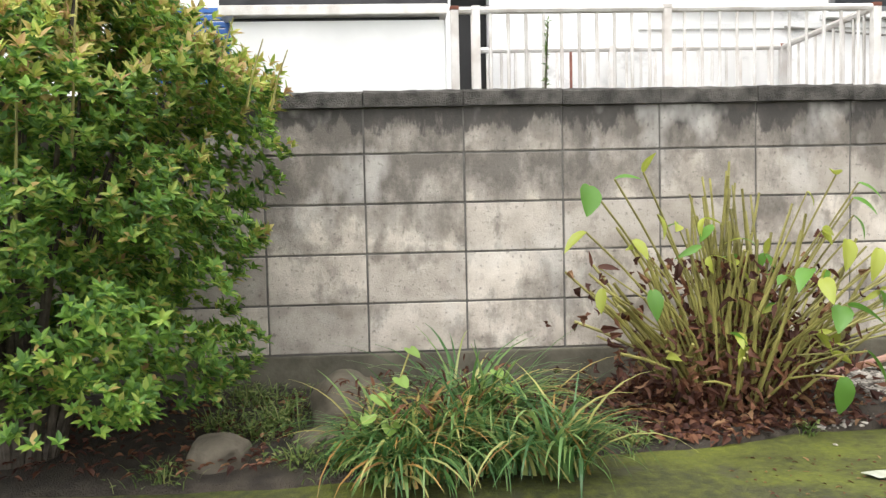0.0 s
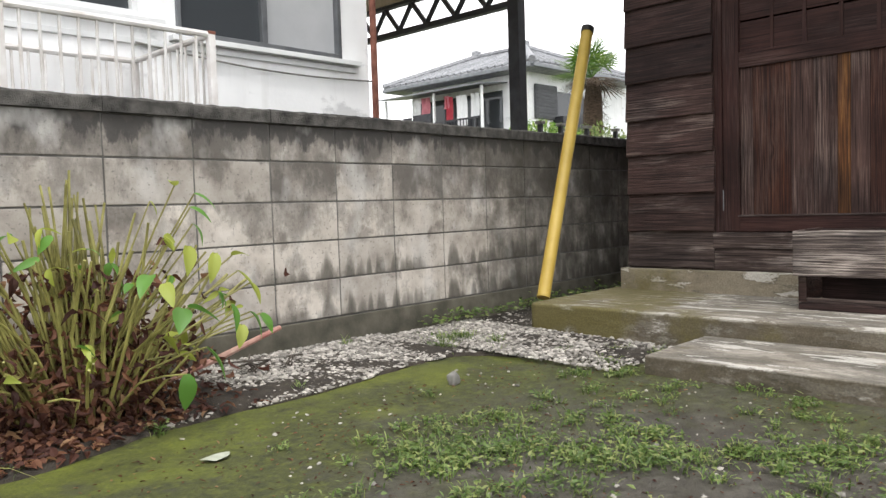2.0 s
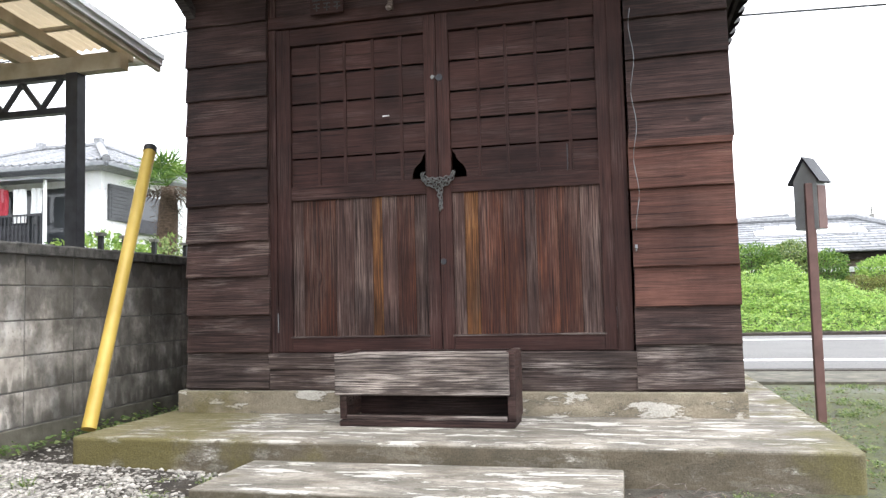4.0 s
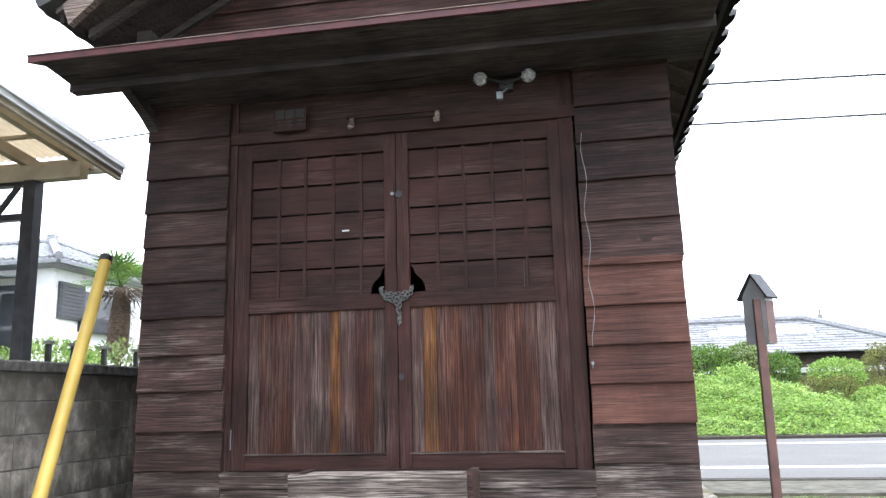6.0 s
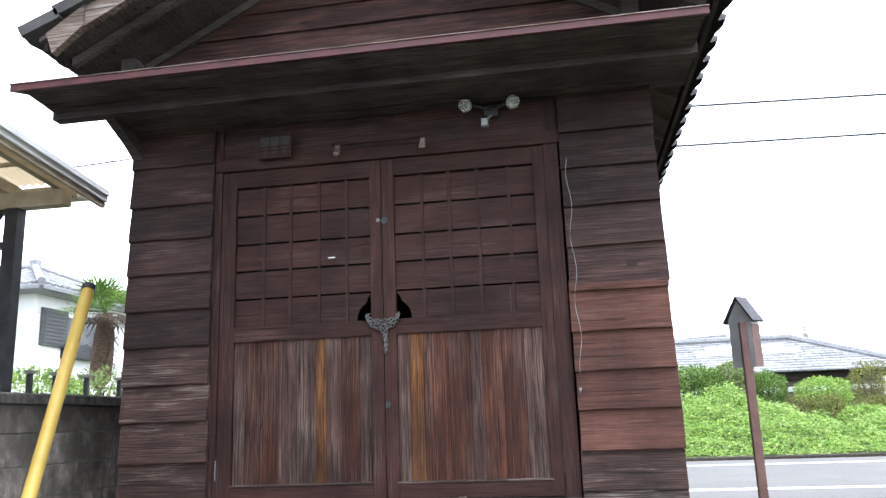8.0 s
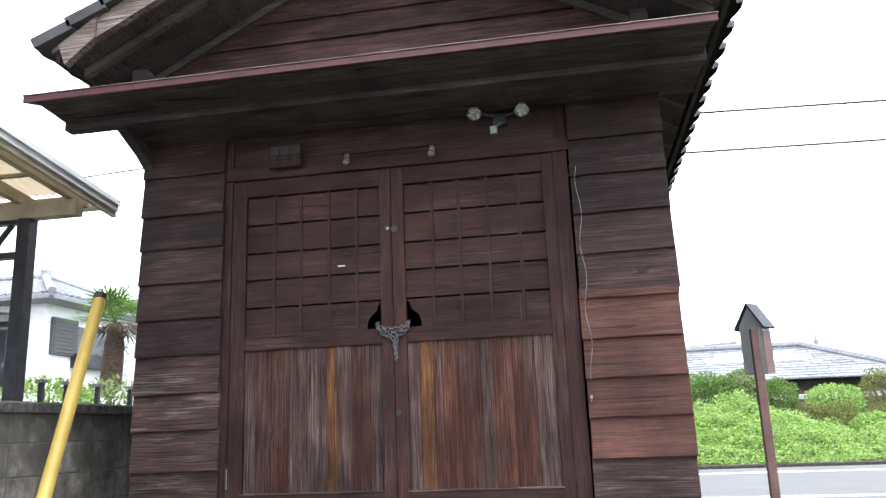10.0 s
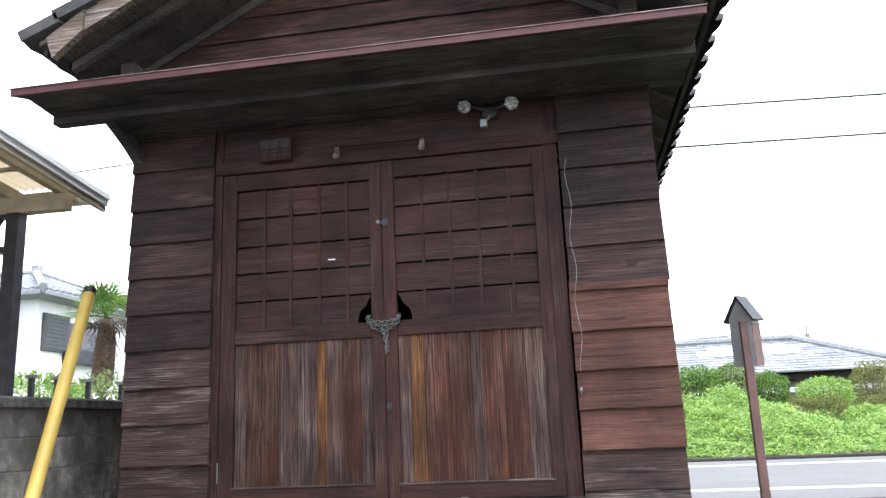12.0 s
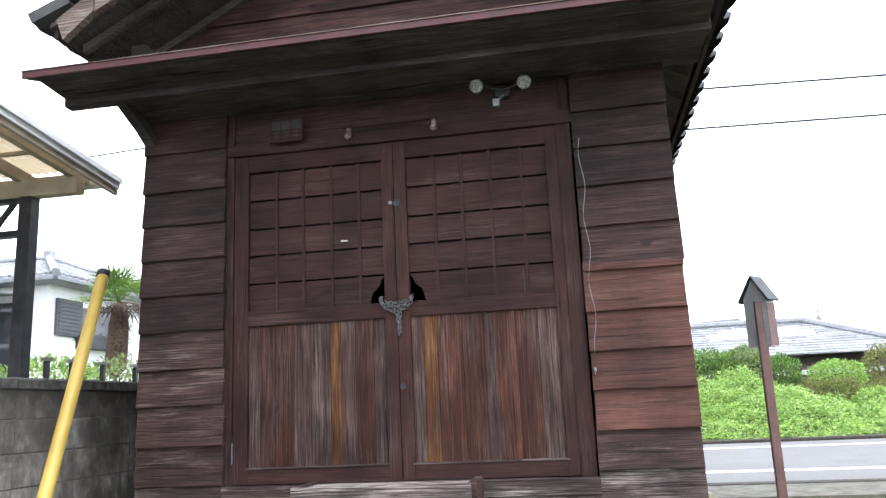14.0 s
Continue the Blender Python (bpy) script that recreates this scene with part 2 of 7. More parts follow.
def ground_material():
    """Yard: wet soil and old concrete, moss in large patches."""
    m, nt, b = start_material("yard_ground", 0.75)
    n1 = noise_of(nt, 14, (1, 1, 1), 9)
    soil = ramp(nt, n1, [(0.25, (0.025, 0.021, 0.016)), (0.5, (0.06, 0.053, 0.042)), (0.75, (0.115, 0.104, 0.088))])
    n2 = noise_of(nt, 30, (1, 1, 1), 6, 3.0)
    moss = ramp(nt, n2, [(0.3, (0.022, 0.026, 0.006)), (0.52, (0.055, 0.063, 0.01)), (0.8, (0.12, 0.13, 0.018))])
    n3 = noise_of(nt, 0.95, (1, 1, 1), 7, 11.4, 0.6)
    pos = nt.nodes.new("ShaderNodeSeparateXYZ")
    nt.links.new(nt.nodes.new("ShaderNodeNewGeometry").outputs["Position"], pos.inputs[0])
    near = nt.nodes.new("ShaderNodeMapRange")
    nt.links.new(pos.outputs[1], near.inputs[0])
    near.inputs[1].default_value, near.inputs[2].default_value, near.inputs[3].default_value, near.inputs[4].default_value = 0.2, 2.4, -0.1, 0.24
    side = nt.nodes.new("ShaderNodeMapRange")
    nt.links.new(pos.outputs[1], side.inputs[0])
    side.inputs[1].default_value, side.inputs[2].default_value, side.inputs[3].default_value, side.inputs[4].default_value = -1.5, -0.5, 0.3, 0.0
    c = mixc(nt, ramp(nt, calc(nt, 'ADD', calc(nt, 'ADD', n3, near.outputs[0]), side.outputs[0]), [(0.48, (0, 0, 0)), (0.66, (0.95,) * 3)]), soil, moss)
    n5 = noise_of(nt, 2.6, (1, 1, 1), 5, 20.0)
    strip = nt.nodes.new("ShaderNodeMapRange")
    nt.links.new(pos.outputs[1], strip.inputs[0])
    strip.inputs[1].default_value, strip.inputs[2].default_value, strip.inputs[3].default_value, strip.inputs[4].default_value = 1.7, 2.35, -0.2, 0.12
    c = mixc(nt, ramp(nt, calc(nt, 'ADD', n5, strip.outputs[0]), [(0.52, (0, 0, 0)), (0.76, (0.7,) * 3)]), c, (0.16, 0.185, 0.016))
    n9 = noise_of(nt, 120, (1, 1, 1), 4, 33.0)
    c = mixc(nt, 0.6, c, ramp(nt, n9, [(0.35, (0.45, 0.45, 0.42)), (0.65, (1.3, 1.3, 1.25))]), 'MULTIPLY')
    n10 = noise_of(nt, 5.5, (1, 1, 1), 6, 41.0, 0.65)
    c = mixc(nt, ramp(nt, n10, [(0.58, (0, 0, 0)), (0.66, (0.6,) * 3)]), c, (0.045, 0.041, 0.03))
    rgh = ramp(nt, n3, [(0.3, (0.5,) * 3), (0.7, (0.9,) * 3)])
    finish(nt, b, c, noise_of(nt, 70, (1, 1, 1), 7, 1.0, 0.65), 0.6, 0.012, rgh)
    return m


def slab_material(name, moss_amount, lo=(0.19, 0.162, 0.125), hi=(0.46, 0.42, 0.365), grime=0.8, riser_shade=0.9):
    """Cast concrete: pale gritty treads with flaked skin, moss at the ends; brown mottled risers with pale scabs, their
    shade put into the colour.
    """
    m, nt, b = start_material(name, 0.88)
    pos = nt.nodes.new("ShaderNodeSeparateXYZ")
    nt.links.new(nt.nodes.new("ShaderNodeNewGeometry").outputs["Position"], pos.inputs[0])
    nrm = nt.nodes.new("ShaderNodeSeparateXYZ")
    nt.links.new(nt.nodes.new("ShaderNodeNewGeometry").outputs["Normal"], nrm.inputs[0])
    c = ramp(nt, noise_of(nt, 5.0, (1.5, 0.7, 1.5), 10, 2.0, 0.68), [(0.3, lo), (0.68, hi)])
    dirt = noise_of(nt, 3.2, (2.0, 0.8, 2.0), 9, 6.0, 0.7)
    c = mixc(nt, ramp(nt, dirt, [(0.43, (0, 0, 0)), (0.5, (grime * 0.6,) * 3), (0.62, (grime,) * 3)]), c, (0.085, 0.077, 0.06))
    flake = noise_of(nt, 8.0, (1.8, 0.4, 1.5), 8, 11.0, 0.68)
    c = mixc(nt, ramp(nt, flake, [(0.55, (0, 0, 0)), (0.58, (0.75,) * 3)]), c, (0.66, 0.63, 0.575))
    c = mixc(nt, ramp(nt, flake, [(0.52, (0, 0, 0)), (0.535, (0.5,) * 3), (0.546, (0.5,) * 3), (0.558, (0, 0, 0))]), c, (0.06, 0.055, 0.045))
    # upright faces tinted darker by normal: riser shade mixed into the brown mottling
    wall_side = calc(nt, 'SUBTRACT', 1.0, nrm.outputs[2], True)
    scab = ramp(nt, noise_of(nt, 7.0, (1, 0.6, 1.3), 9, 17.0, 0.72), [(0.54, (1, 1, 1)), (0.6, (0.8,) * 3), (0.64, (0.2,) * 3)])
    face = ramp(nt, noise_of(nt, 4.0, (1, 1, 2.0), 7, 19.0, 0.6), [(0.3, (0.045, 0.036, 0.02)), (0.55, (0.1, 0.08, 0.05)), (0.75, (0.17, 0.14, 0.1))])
    c = mixc(nt, calc(nt, 'MULTIPLY', calc(nt, 'MULTIPLY', wall_side, scab), riser_shade), c, face)
    for y0, y1, a, z, tone in ((0.9, 2.6, -0.14, moss_amount, (0.125, 0.105, 0.028)), (-0.2, -1.1, -0.2, moss_amount * 0.6, (0.12, 0.105, 0.034))):
        side = nt.nodes.new("ShaderNodeMapRange")
        nt.links.new(pos.outputs[1], side.inputs[0])
        side.inputs[1].default_value, side.inputs[2].default_value, side.inputs[3].default_value, side.inputs[4].default_value = y0, y1, a, z
        c = mixc(nt, ramp(nt, calc(nt, 'ADD', noise_of(nt, 3.0, (1, 1, 1), 8, 14.0 + y0, 0.65), side.outputs[0]), [(0.52, (0, 0, 0)), (0.7, (0.82,) * 3)]), c, tone)
    c = mixc(nt, 0.6, c, ramp(nt, noise_of(nt, 130, (1, 1, 1), 4, 3.0), [(0.35, (0.6, 0.6, 0.58)), (0.65, (1.2, 1.2, 1.2))]), 'MULTIPLY')
    finish(nt, b, c, noise_of(nt, 45, (1, 1, 1), 8, 1.0, 0.72), 0.8, 0.01)
    return m


BLOCK = block_material()
MORTAR = surface("mortar", (0.09, 0.085, 0.08), (0.2, 0.19, 0.175), 12)
COPING = surface("coping_concrete", (0.022, 0.021, 0.019), (0.15, 0.14, 0.127), 16, 0.92, vary=0.18, bump=1.0, dist=0.012)
FOOTING = surface("footing_concrete", (0.045, 0.043, 0.03), (0.165, 0.15, 0.115), 6, 0.9, bump=0.5)
YARD = ground_material()
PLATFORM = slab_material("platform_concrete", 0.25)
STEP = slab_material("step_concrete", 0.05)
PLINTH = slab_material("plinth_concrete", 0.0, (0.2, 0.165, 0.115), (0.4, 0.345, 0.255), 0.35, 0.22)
BOARD_DARK = wood("dark_weatherboard", (0.0125, 0.0072, 0.0066), (0.033, 0.0185, 0.0165), (0.072, 0.041, 0.036), 1, 0.35, wear=0.55, worn=(0.17, 0.13, 0.115), bare=0.55)
BOARD_WORN = wood("worn_weatherboard", (0.0135, 0.0078, 0.007), (0.039, 0.0225, 0.0195), (0.088, 0.053, 0.046), 1, 0.35, wear=0.85, worn=(0.27, 0.22, 0.195), bare=0.52)
BOARD_RED = wood("reddish_weatherboard", (0.055, 0.0245, 0.0185), (0.088, 0.039, 0.029), (0.125, 0.059, 0.045), 1, 0.12, wear=0.18, worn=(0.26, 0.19, 0.16), lines=90, bend=10.0)
BOARD_GREY = wood("bleached_weatherboard", (0.014, 0.0092, 0.0082), (0.048, 0.0335, 0.0295), (0.125, 0.098, 0.087), 1, 0.12, wear=0.9, worn=(0.42, 0.37, 0.34), bare=0.51)
DOOR_V = wood("door_stile_wood", (0.022, 0.0096, 0.008), (0.039, 0.0166, 0.014), (0.06, 0.028, 0.023), 2, 0.1, wear=0.35, worn=(0.15, 0.115, 0.105), bend=3.0, knots=0.4)
DOOR_H = wood("door_rail_wood", (0.022, 0.0098, 0.0082), (0.039, 0.017, 0.0143), (0.06, 0.0285, 0.0235), 1, 0.14, wear=0.35, worn=(0.15, 0.115, 0.105), bend=3.0, knots=0.4)
PANEL_RED = wood("door_panel_red", (0.014, 0.006, 0.0053), (0.05, 0.0185, 0.0125), (0.12, 0.045, 0.023), 2, 0.25, wear=0.5, worn=(0.19, 0.135, 0.115), bare=0.46, lines=95, bend=2.0, knots=0.5)
PANEL_GREY = wood("door_panel_grey", (0.017, 0.009, 0.0078), (0.046, 0.0255, 0.0215), (0.1, 0.062, 0.052), 2, 0.22, wear=0.6, worn=(0.22, 0.17, 0.15), bare=0.46, lines=95, bend=2.0, knots=0.5)
PANEL_ORANGE = wood("door_panel_orange", (0.018, 0.008, 0.005), (0.082, 0.034, 0.0125), (0.22, 0.106, 0.034), 2, 0.08, wear=0.4, worn=(0.22, 0.16, 0.12), lines=95, bend=2.0, knots=0.5)
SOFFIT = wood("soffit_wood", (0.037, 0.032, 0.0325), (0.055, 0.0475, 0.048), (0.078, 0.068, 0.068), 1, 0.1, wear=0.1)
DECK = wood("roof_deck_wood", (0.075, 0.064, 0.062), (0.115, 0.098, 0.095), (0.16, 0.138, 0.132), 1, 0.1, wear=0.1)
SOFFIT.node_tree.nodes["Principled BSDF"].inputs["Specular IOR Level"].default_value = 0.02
BOARD_GABLE = wood("gable_weatherboard", (0.024, 0.0145, 0.0135), (0.06, 0.035, 0.032), (0.14, 0.063, 0.054), 1, 0.25, wear=0.45, worn=(0.22, 0.16, 0.15), lines=80, bend=10.0)
BARGE = wood("bargeboard_wood", (0.05, 0.036, 0.03), (0.13, 0.095, 0.08), (0.25, 0.2, 0.17), 1, 0.05, wear=0.7, worn=(0.42, 0.38, 0.35), bare=0.42)
BOXWOOD = wood("box_wood", (0.012, 0.0092, 0.0085), (0.075, 0.06, 0.054), (0.24, 0.205, 0.185), 1, 0.15, wear=1.0, worn=(0.52, 0.465, 0.42), bare=0.45, lines=110, bend=7.0)
REDMETAL = surface("red_painted_metal", (0.045, 0.0068, 0.0085), (0.085, 0.014, 0.017), 10, 0.55, bump=0.1)
ROOFTILE = surface("grey_roof_tile", (0.034, 0.033, 0.0345), (0.085, 0.081, 0.082), 7, 0.85, vary=0.15)
FARTILE = surface("pale_roof_tile", (0.13, 0.135, 0.145), (0.34, 0.345, 0.36), 9, 0.5, vary=0.25, stretch=(1, 1, 2.5))
YELLOW = surface("yellow_paint", (0.42, 0.285, 0.045), (0.56, 0.395, 0.082), 5, 0.5, bump=0.15)
BLACK = surface("black_plastic_and_dark_gap", (0.01, 0.01, 0.011), (0.02, 0.02, 0.021), 10, 0.5)
DARKSTEEL = surface("dark_steel", (0.016, 0.016, 0.02), (0.045, 0.045, 0.052), 8, 0.5, 0.3)
WHITEPAINT = surface("white_paint", (0.66, 0.67, 0.67), (0.8, 0.81, 0.81), 3, 0.6, bump=0.1, blot=0.15)
def stucco_material():
    """White render with grey peeled patches and run-off stains."""
    m, nt, b = start_material("white_stucco", 0.8)
    c = ramp(nt, noise_of(nt, 2.5, (1, 1, 1), 6), [(0.3, (0.76, 0.765, 0.77)), (0.7, (0.88, 0.885, 0.885))])
    patch = ramp(nt, noise_of(nt, 1.0, (2.4, 2.4, 4.0), 8, 3.3, 0.65), [(0.6, (0, 0, 0)), (0.66, (0.5,) * 3)])
    c = mixc(nt, patch, c, (0.38, 0.385, 0.39))
    runs = ramp(nt, noise_of(nt, 1.0, (9, 9, 0.8), 5, 8.0), [(0.55, (0, 0, 0)), (0.8, (0.35,) * 3)])
    c = mixc(nt, runs, c, (0.45, 0.44, 0.4))
    finish(nt, b, c, noise_of(nt, 40, (1, 1, 1), 5, 2.0), 0.3, 0.006)
    return m


STUCCO = stucco_material()
RAILWHITE = surface("rusty_white_paint", (0.5, 0.46, 0.43), (0.78, 0.77, 0.76), 9, 0.5, vary=0.1)
RUST = surface("rust", (0.12, 0.035, 0.02), (0.3, 0.12, 0.08), 14, 0.8, vary=0.2)
ALU = surface("aluminium_frame", (0.13, 0.14, 0.15), (0.24, 0.25, 0.26), 6, 0.4, 0.5)
CHAIN = surface("galvanised_chain", (0.1, 0.1, 0.1), (0.26, 0.26, 0.25), 40, 0.45, 0.8)
GRAVEL = surface("gravel", (0.17, 0.155, 0.132), (0.48, 0.45, 0.405), 20, 0.8, vary=0.6, by="island")
BED = surface("bed_soil", (0.018, 0.014, 0.01), (0.065, 0.052, 0.038), 16, 0.9, bump=0.8, dist=0.02)
STONE = surface("field_stone", (0.055, 0.047, 0.034), (0.17, 0.145, 0.108), 9, 0.85, bump=0.6)
ASPHALT = surface("asphalt", (0.112, 0.108, 0.104), (0.165, 0.16, 0.154), 30, 0.9, bump=0.3)
LINEWHITE = surface("road_paint", (0.6, 0.6, 0.6), (0.78, 0.78, 0.78), 12, 0.6)
GLASSBULB = surface("reflector_bulb", (0.15, 0.15, 0.15), (0.6, 0.6, 0.59), 60, 0.12, 0.8, bump=0.6, dist=0.01)
DULLBAR = surface("faded_lettering", (0.016, 0.015, 0.014), (0.034, 0.032, 0.03), 40, 0.7)
KERB = surface("kerb_concrete", (0.14, 0.135, 0.12), (0.3, 0.29, 0.27), 8, 0.85)


# ---- building helpers ----
def box(bm, x0, x1, y0, y1, z0, z1, bevel=0.0):
    g = bmesh.ops.create_cube(bm, size=1.0)
    for v in g["verts"]:
        v.co = Vector(((x0 + x1) / 2 + v.co.x * (x1 - x0), (y0 + y1) / 2 + v.co.y * (y1 - y0), (z0 + z1) / 2 + v.co.z * (z1 - z0)))
    if bevel:
        edges = list({e for v in g["verts"] for e in v.link_edges})
        bmesh.ops.bevel(bm, geom=edges, offset=bevel, segments=2, affect='EDGES', profile=0.6)


def rod(bm, a, b, r0, r1=None, sides=10):
    """A tapered round bar from a to b."""
    a, b = Vector(a), Vector(b)
    r1 = r0 if r1 is None else r1
    q = (b - a).to_track_quat('Z', 'Y')
    rings = []
    for p, r in ((a, r0), (b, r1)):
        rings.append([bm.verts.new(p + q @ Vector((r * math.cos(2 * math.pi * i / sides), r * math.sin(2 * math.pi * i / sides), 0))) for i in range(sides)])
    for i in range(sides):
        j = (i + 1) % sides
        bm.faces.new((rings[0][i], rings[0][j], rings[1][j], rings[1][i]))
    bm.faces.new(rings[0][::-1])
    bm.faces.new(rings[1])


def tube(bm, pts, radii, sides=6):
    """A round bar along a row of points, in one piece."""
    pts = [Vector(p) for p in pts]
    rings = []
    for i, p in enumerate(pts):
        d = (pts[min(i + 1, len(pts) - 1)] - pts[max(i - 1, 0)]).normalized()
        q = d.to_track_quat('Z', 'Y')
        r = radii[i] if hasattr(radii, "__len__") else radii
        rings.append([bm.verts.new(p + q @ Vector((r * math.cos(2 * math.pi * k / sides), r * math.sin(2 * math.pi * k / sides), 0))) for k in range(sides)])
    for u, v in zip(rings, rings[1:]):
        for k in range(sides):
            bm.faces.new((u[k], u[(k + 1) % sides], v[(k + 1) % sides], v[k]))
    bm.faces.new(rings[0][::-1])
    bm.faces.new(rings[-1])


def prism(bm, outline, x0, x1, axis=0):
    """An outline in the two other axes, made solid from x0 to x1 along the axis."""
    def at(v, u, w):
        return {0: (v, u, w), 1: (u, v, w), 2: (u, w, v)}[axis]
    lo = [bm.verts.new(at(x0, u, w)) for u, w in outline]
    hi = [bm.verts.new(at(x1, u, w)) for u, w in outline]
    n = len(outline)
    bm.faces.new(lo)
    bm.faces.new(hi[::-1])
    for i in range(n):
        j = (i + 1) % n
        bm.faces.new((lo[j], lo[i], hi[i], hi[j]))
    bmesh.ops.recalc_face_normals(bm, faces=bm.faces)


def mesh_of(name, bm, material, smooth=False):
    me = bpy.data.meshes.new(name)
    bm.to_mesh(me)
    bm.free()
    me.materials.append(material)
    if smooth:
        for p in me.polygons:
            p.use_smooth = True
    return me


def thing(name, base, label, category, group="", kind=""):
    ob = new(name)
    ob.empty_display_size = 0.1
    ob.location = base
    return tagged(ob, label, category, group, kind)


def part(name, bm, material, parent, label="", smooth=False):
    """One mesh under a thing (or under a part); the mesh is given in world places."""
    ob = new(name, mesh_of(name, bm, material, smooth))
    ob.parent = parent
    if parent.parent is None and parent.type == 'EMPTY':
        ob.location = -Vector(parent.location)
    if label:
        ob["label"] = label
    return ob


def single(name, bm, material, label, category, group="", kind="", smooth=False):
    return tagged(new(name, mesh_of(name, bm, material, smooth)), label, category, group, kind)


def piece(name, me, parent, at, turn=(0, 0, 0), scale=(1, 1, 1)):
    ob = new(name, me)
    ob.parent = parent
    base = Vector(parent.location) if parent.type == 'EMPTY' and parent.parent is None else Vector()
    ob.location = Vector(at) - base
    ob.rotation_euler = turn
    ob.scale = scale
    return ob


def raw(name, verts, faces, material, smooth=False):
    me = bpy.data.meshes.new(name)
    me.from_pydata([tuple(v) for v in verts], [], faces)
    me.materials.append(material)
    if smooth:
        me.polygons.foreach_set("use_smooth", [True] * len(me.polygons))
    return me


def wall_with_holes(bm, u0, u1, w0, w1, holes, make):
    """Solid wall cells round rectangular openings; make(u0, u1, w0, w1) adds one cell."""
    us = sorted({u0, u1, *[h[0] for h in holes], *[h[1] for h in holes]})
    for a, b in zip(us, us[1:]):
        cuts = sorted((h[2], h[3]) for h in holes if h[0] < (a + b) / 2 < h[1])
        w = w0
        for c, d in cuts:
            if c > w:
                make(a, b, w, c)
            w = d
        if w < w1:
            make(a, b, w, w1)


rnd = random.Random(11)

# ---- ground ----
def edge_y(x):
    """Where the yard ends and the planting bed begins."""
    pts = ((-4, 2.2), (-0.6, 2.19), (-0.3, 2.2), (0.54, 2.34), (0.84, 2.377), (1.11, 2.44), (1.24, 2.5), (1.5, 2.52), (2.0, 2.51), (2.3, 2.55), (2.63, 2.6), (2.9, 2.6), (3.0, 2.5))
    return float(np.interp(x, [p[0] for p in pts], [p[1] for p in pts]))


def axis_lines(lo, a, b, hi, step):
    fine = list(np.arange(a, b + 1e-6, step))
    out, d = [], step
    v = a
    while v > lo:
        d *= 1.6
        v -= d
        out.append(max(v, lo))
    right, d, v = [], step, b
    while v < hi:
        d *= 1.6
        v += d
        right.append(min(v, hi))
    return out[::-1] + fine + right


def relief(x, y):
    n = noise.noise(Vector((x * 1.3, y * 1.3, 0.3))) * 0.012 + noise.noise(Vector((x * 5, y * 5, 2.0))) * 0.005
    return n - 0.006 if abs(x) < 12 and abs(y) < 6 else -0.006


gx, gy = axis_lines(-600, -2.5, 9.0, 900, 0.08), axis_lines(-700, -2.5, 4.2, 700, 0.08)
gv = [(x, y, relief(x, y) - (0.06 if x > 8.9 else 0)) for y in gy for x in gx]
gf = [(j * len(gx) + i, j * len(gx) + i + 1, (j + 1) * len(gx) + i + 1, (j + 1) * len(gx) + i) for j in range(len(gy) - 1) for i in range(len(gx) - 1)]
tagged(new("ground", raw("ground", gv, gf, YARD, True)), "mossy damp earth and old concrete yard", "ground", kind="structure")

# planting bed along the wall, gravel bed in front of the platform's end
bv, bf = [], []
xs = np.arange(-3.0, 9.001, 0.06)
rows_n = 10
for i, x in enumerate(xs):
    e = edge_y(x) if x < 2.98 else (2.5 - 0.75 * min(1, (x - 2.98) / 0.25) if x < 3.64 else 2.72)
    e += 0.015 * noise.noise(Vector((x * 7, 0, 0)))
    for j in range(rows_n):
        t = j / (rows_n - 1)
        y = e + (3.22 - e) * (t ** 1.6 if j > 1 else 0.02 * j)
        bv.append((x, y, -0.03 if j == 0 else 0.004 + 0.045 * min(1, t * 1.1) * (1 if x < 2.9 else 0.6) + 0.012 * noise.noise(Vector((x * 4, y * 4, 1))) * min(1, t * 4)))
for i in range(len(xs) - 1):
    for j in range(rows_n - 1):
        a = i * rows_n + j
        bf.append((a, a + rows_n, a + rows_n + 1, a + 1))
tagged(new("planting_bed", raw("planting_bed", bv, bf, BED, True)), "strip of dark soil along the block wall", "planting bed", kind="structure")


def bed_height(x, y):
    if x < 2.98:
        e = edge_y(x)
    else:
        e = 1.75 if x < 3.64 else 2.72
    t = min(1, max(0, (y - e) / (3.22 - e)))
    return 0.004 + 0.045 * min(1, t * 1.1) * (1 if x < 2.9 else 0.6)


def pebbles(name, count, place, size, material, label, flat=0.6):
    ico = bmesh.new()
    bmesh.ops.create_icosphere(ico, subdivisions=1, radius=1.0)
    base = np.array([v.co[:] for v in ico.verts])
    faces = np.array([[v.index for v in f.verts] for f in ico.faces])
    ico.free()
    g = np.random.default_rng(5 + count)
    vs, fs = [], []
    for k in range(count):
        x, y, z = place(g)
        s = size[0] + (size[1] - size[0]) * g.random() ** 2.2
        a = g.random() * 6.283
        v = base * (1 + g.uniform(-0.25, 0.25, (len(base), 1))) * np.array([s, s * g.uniform(0.55, 0.95), s * flat * g.uniform(0.6, 1.1)])
        tilt = g.uniform(-0.5, 0.5)
        v = v @ np.array([[1, 0, 0], [0, math.cos(tilt), -math.sin(tilt)], [0, math.sin(tilt), math.cos(tilt)]])
        v = v @ np.array([[math.cos(a), -math.sin(a), 0], [math.sin(a), math.cos(a), 0], [0, 0, 1]])
        vs.append(v + np.array([x, y, z + s * 0.25]))
        fs.append(faces + k * len(base))
    return tagged(new(name, raw(name, np.concatenate(vs).tolist(), np.concatenate(fs).tolist(), material)), label, "gravel", kind="stuff")


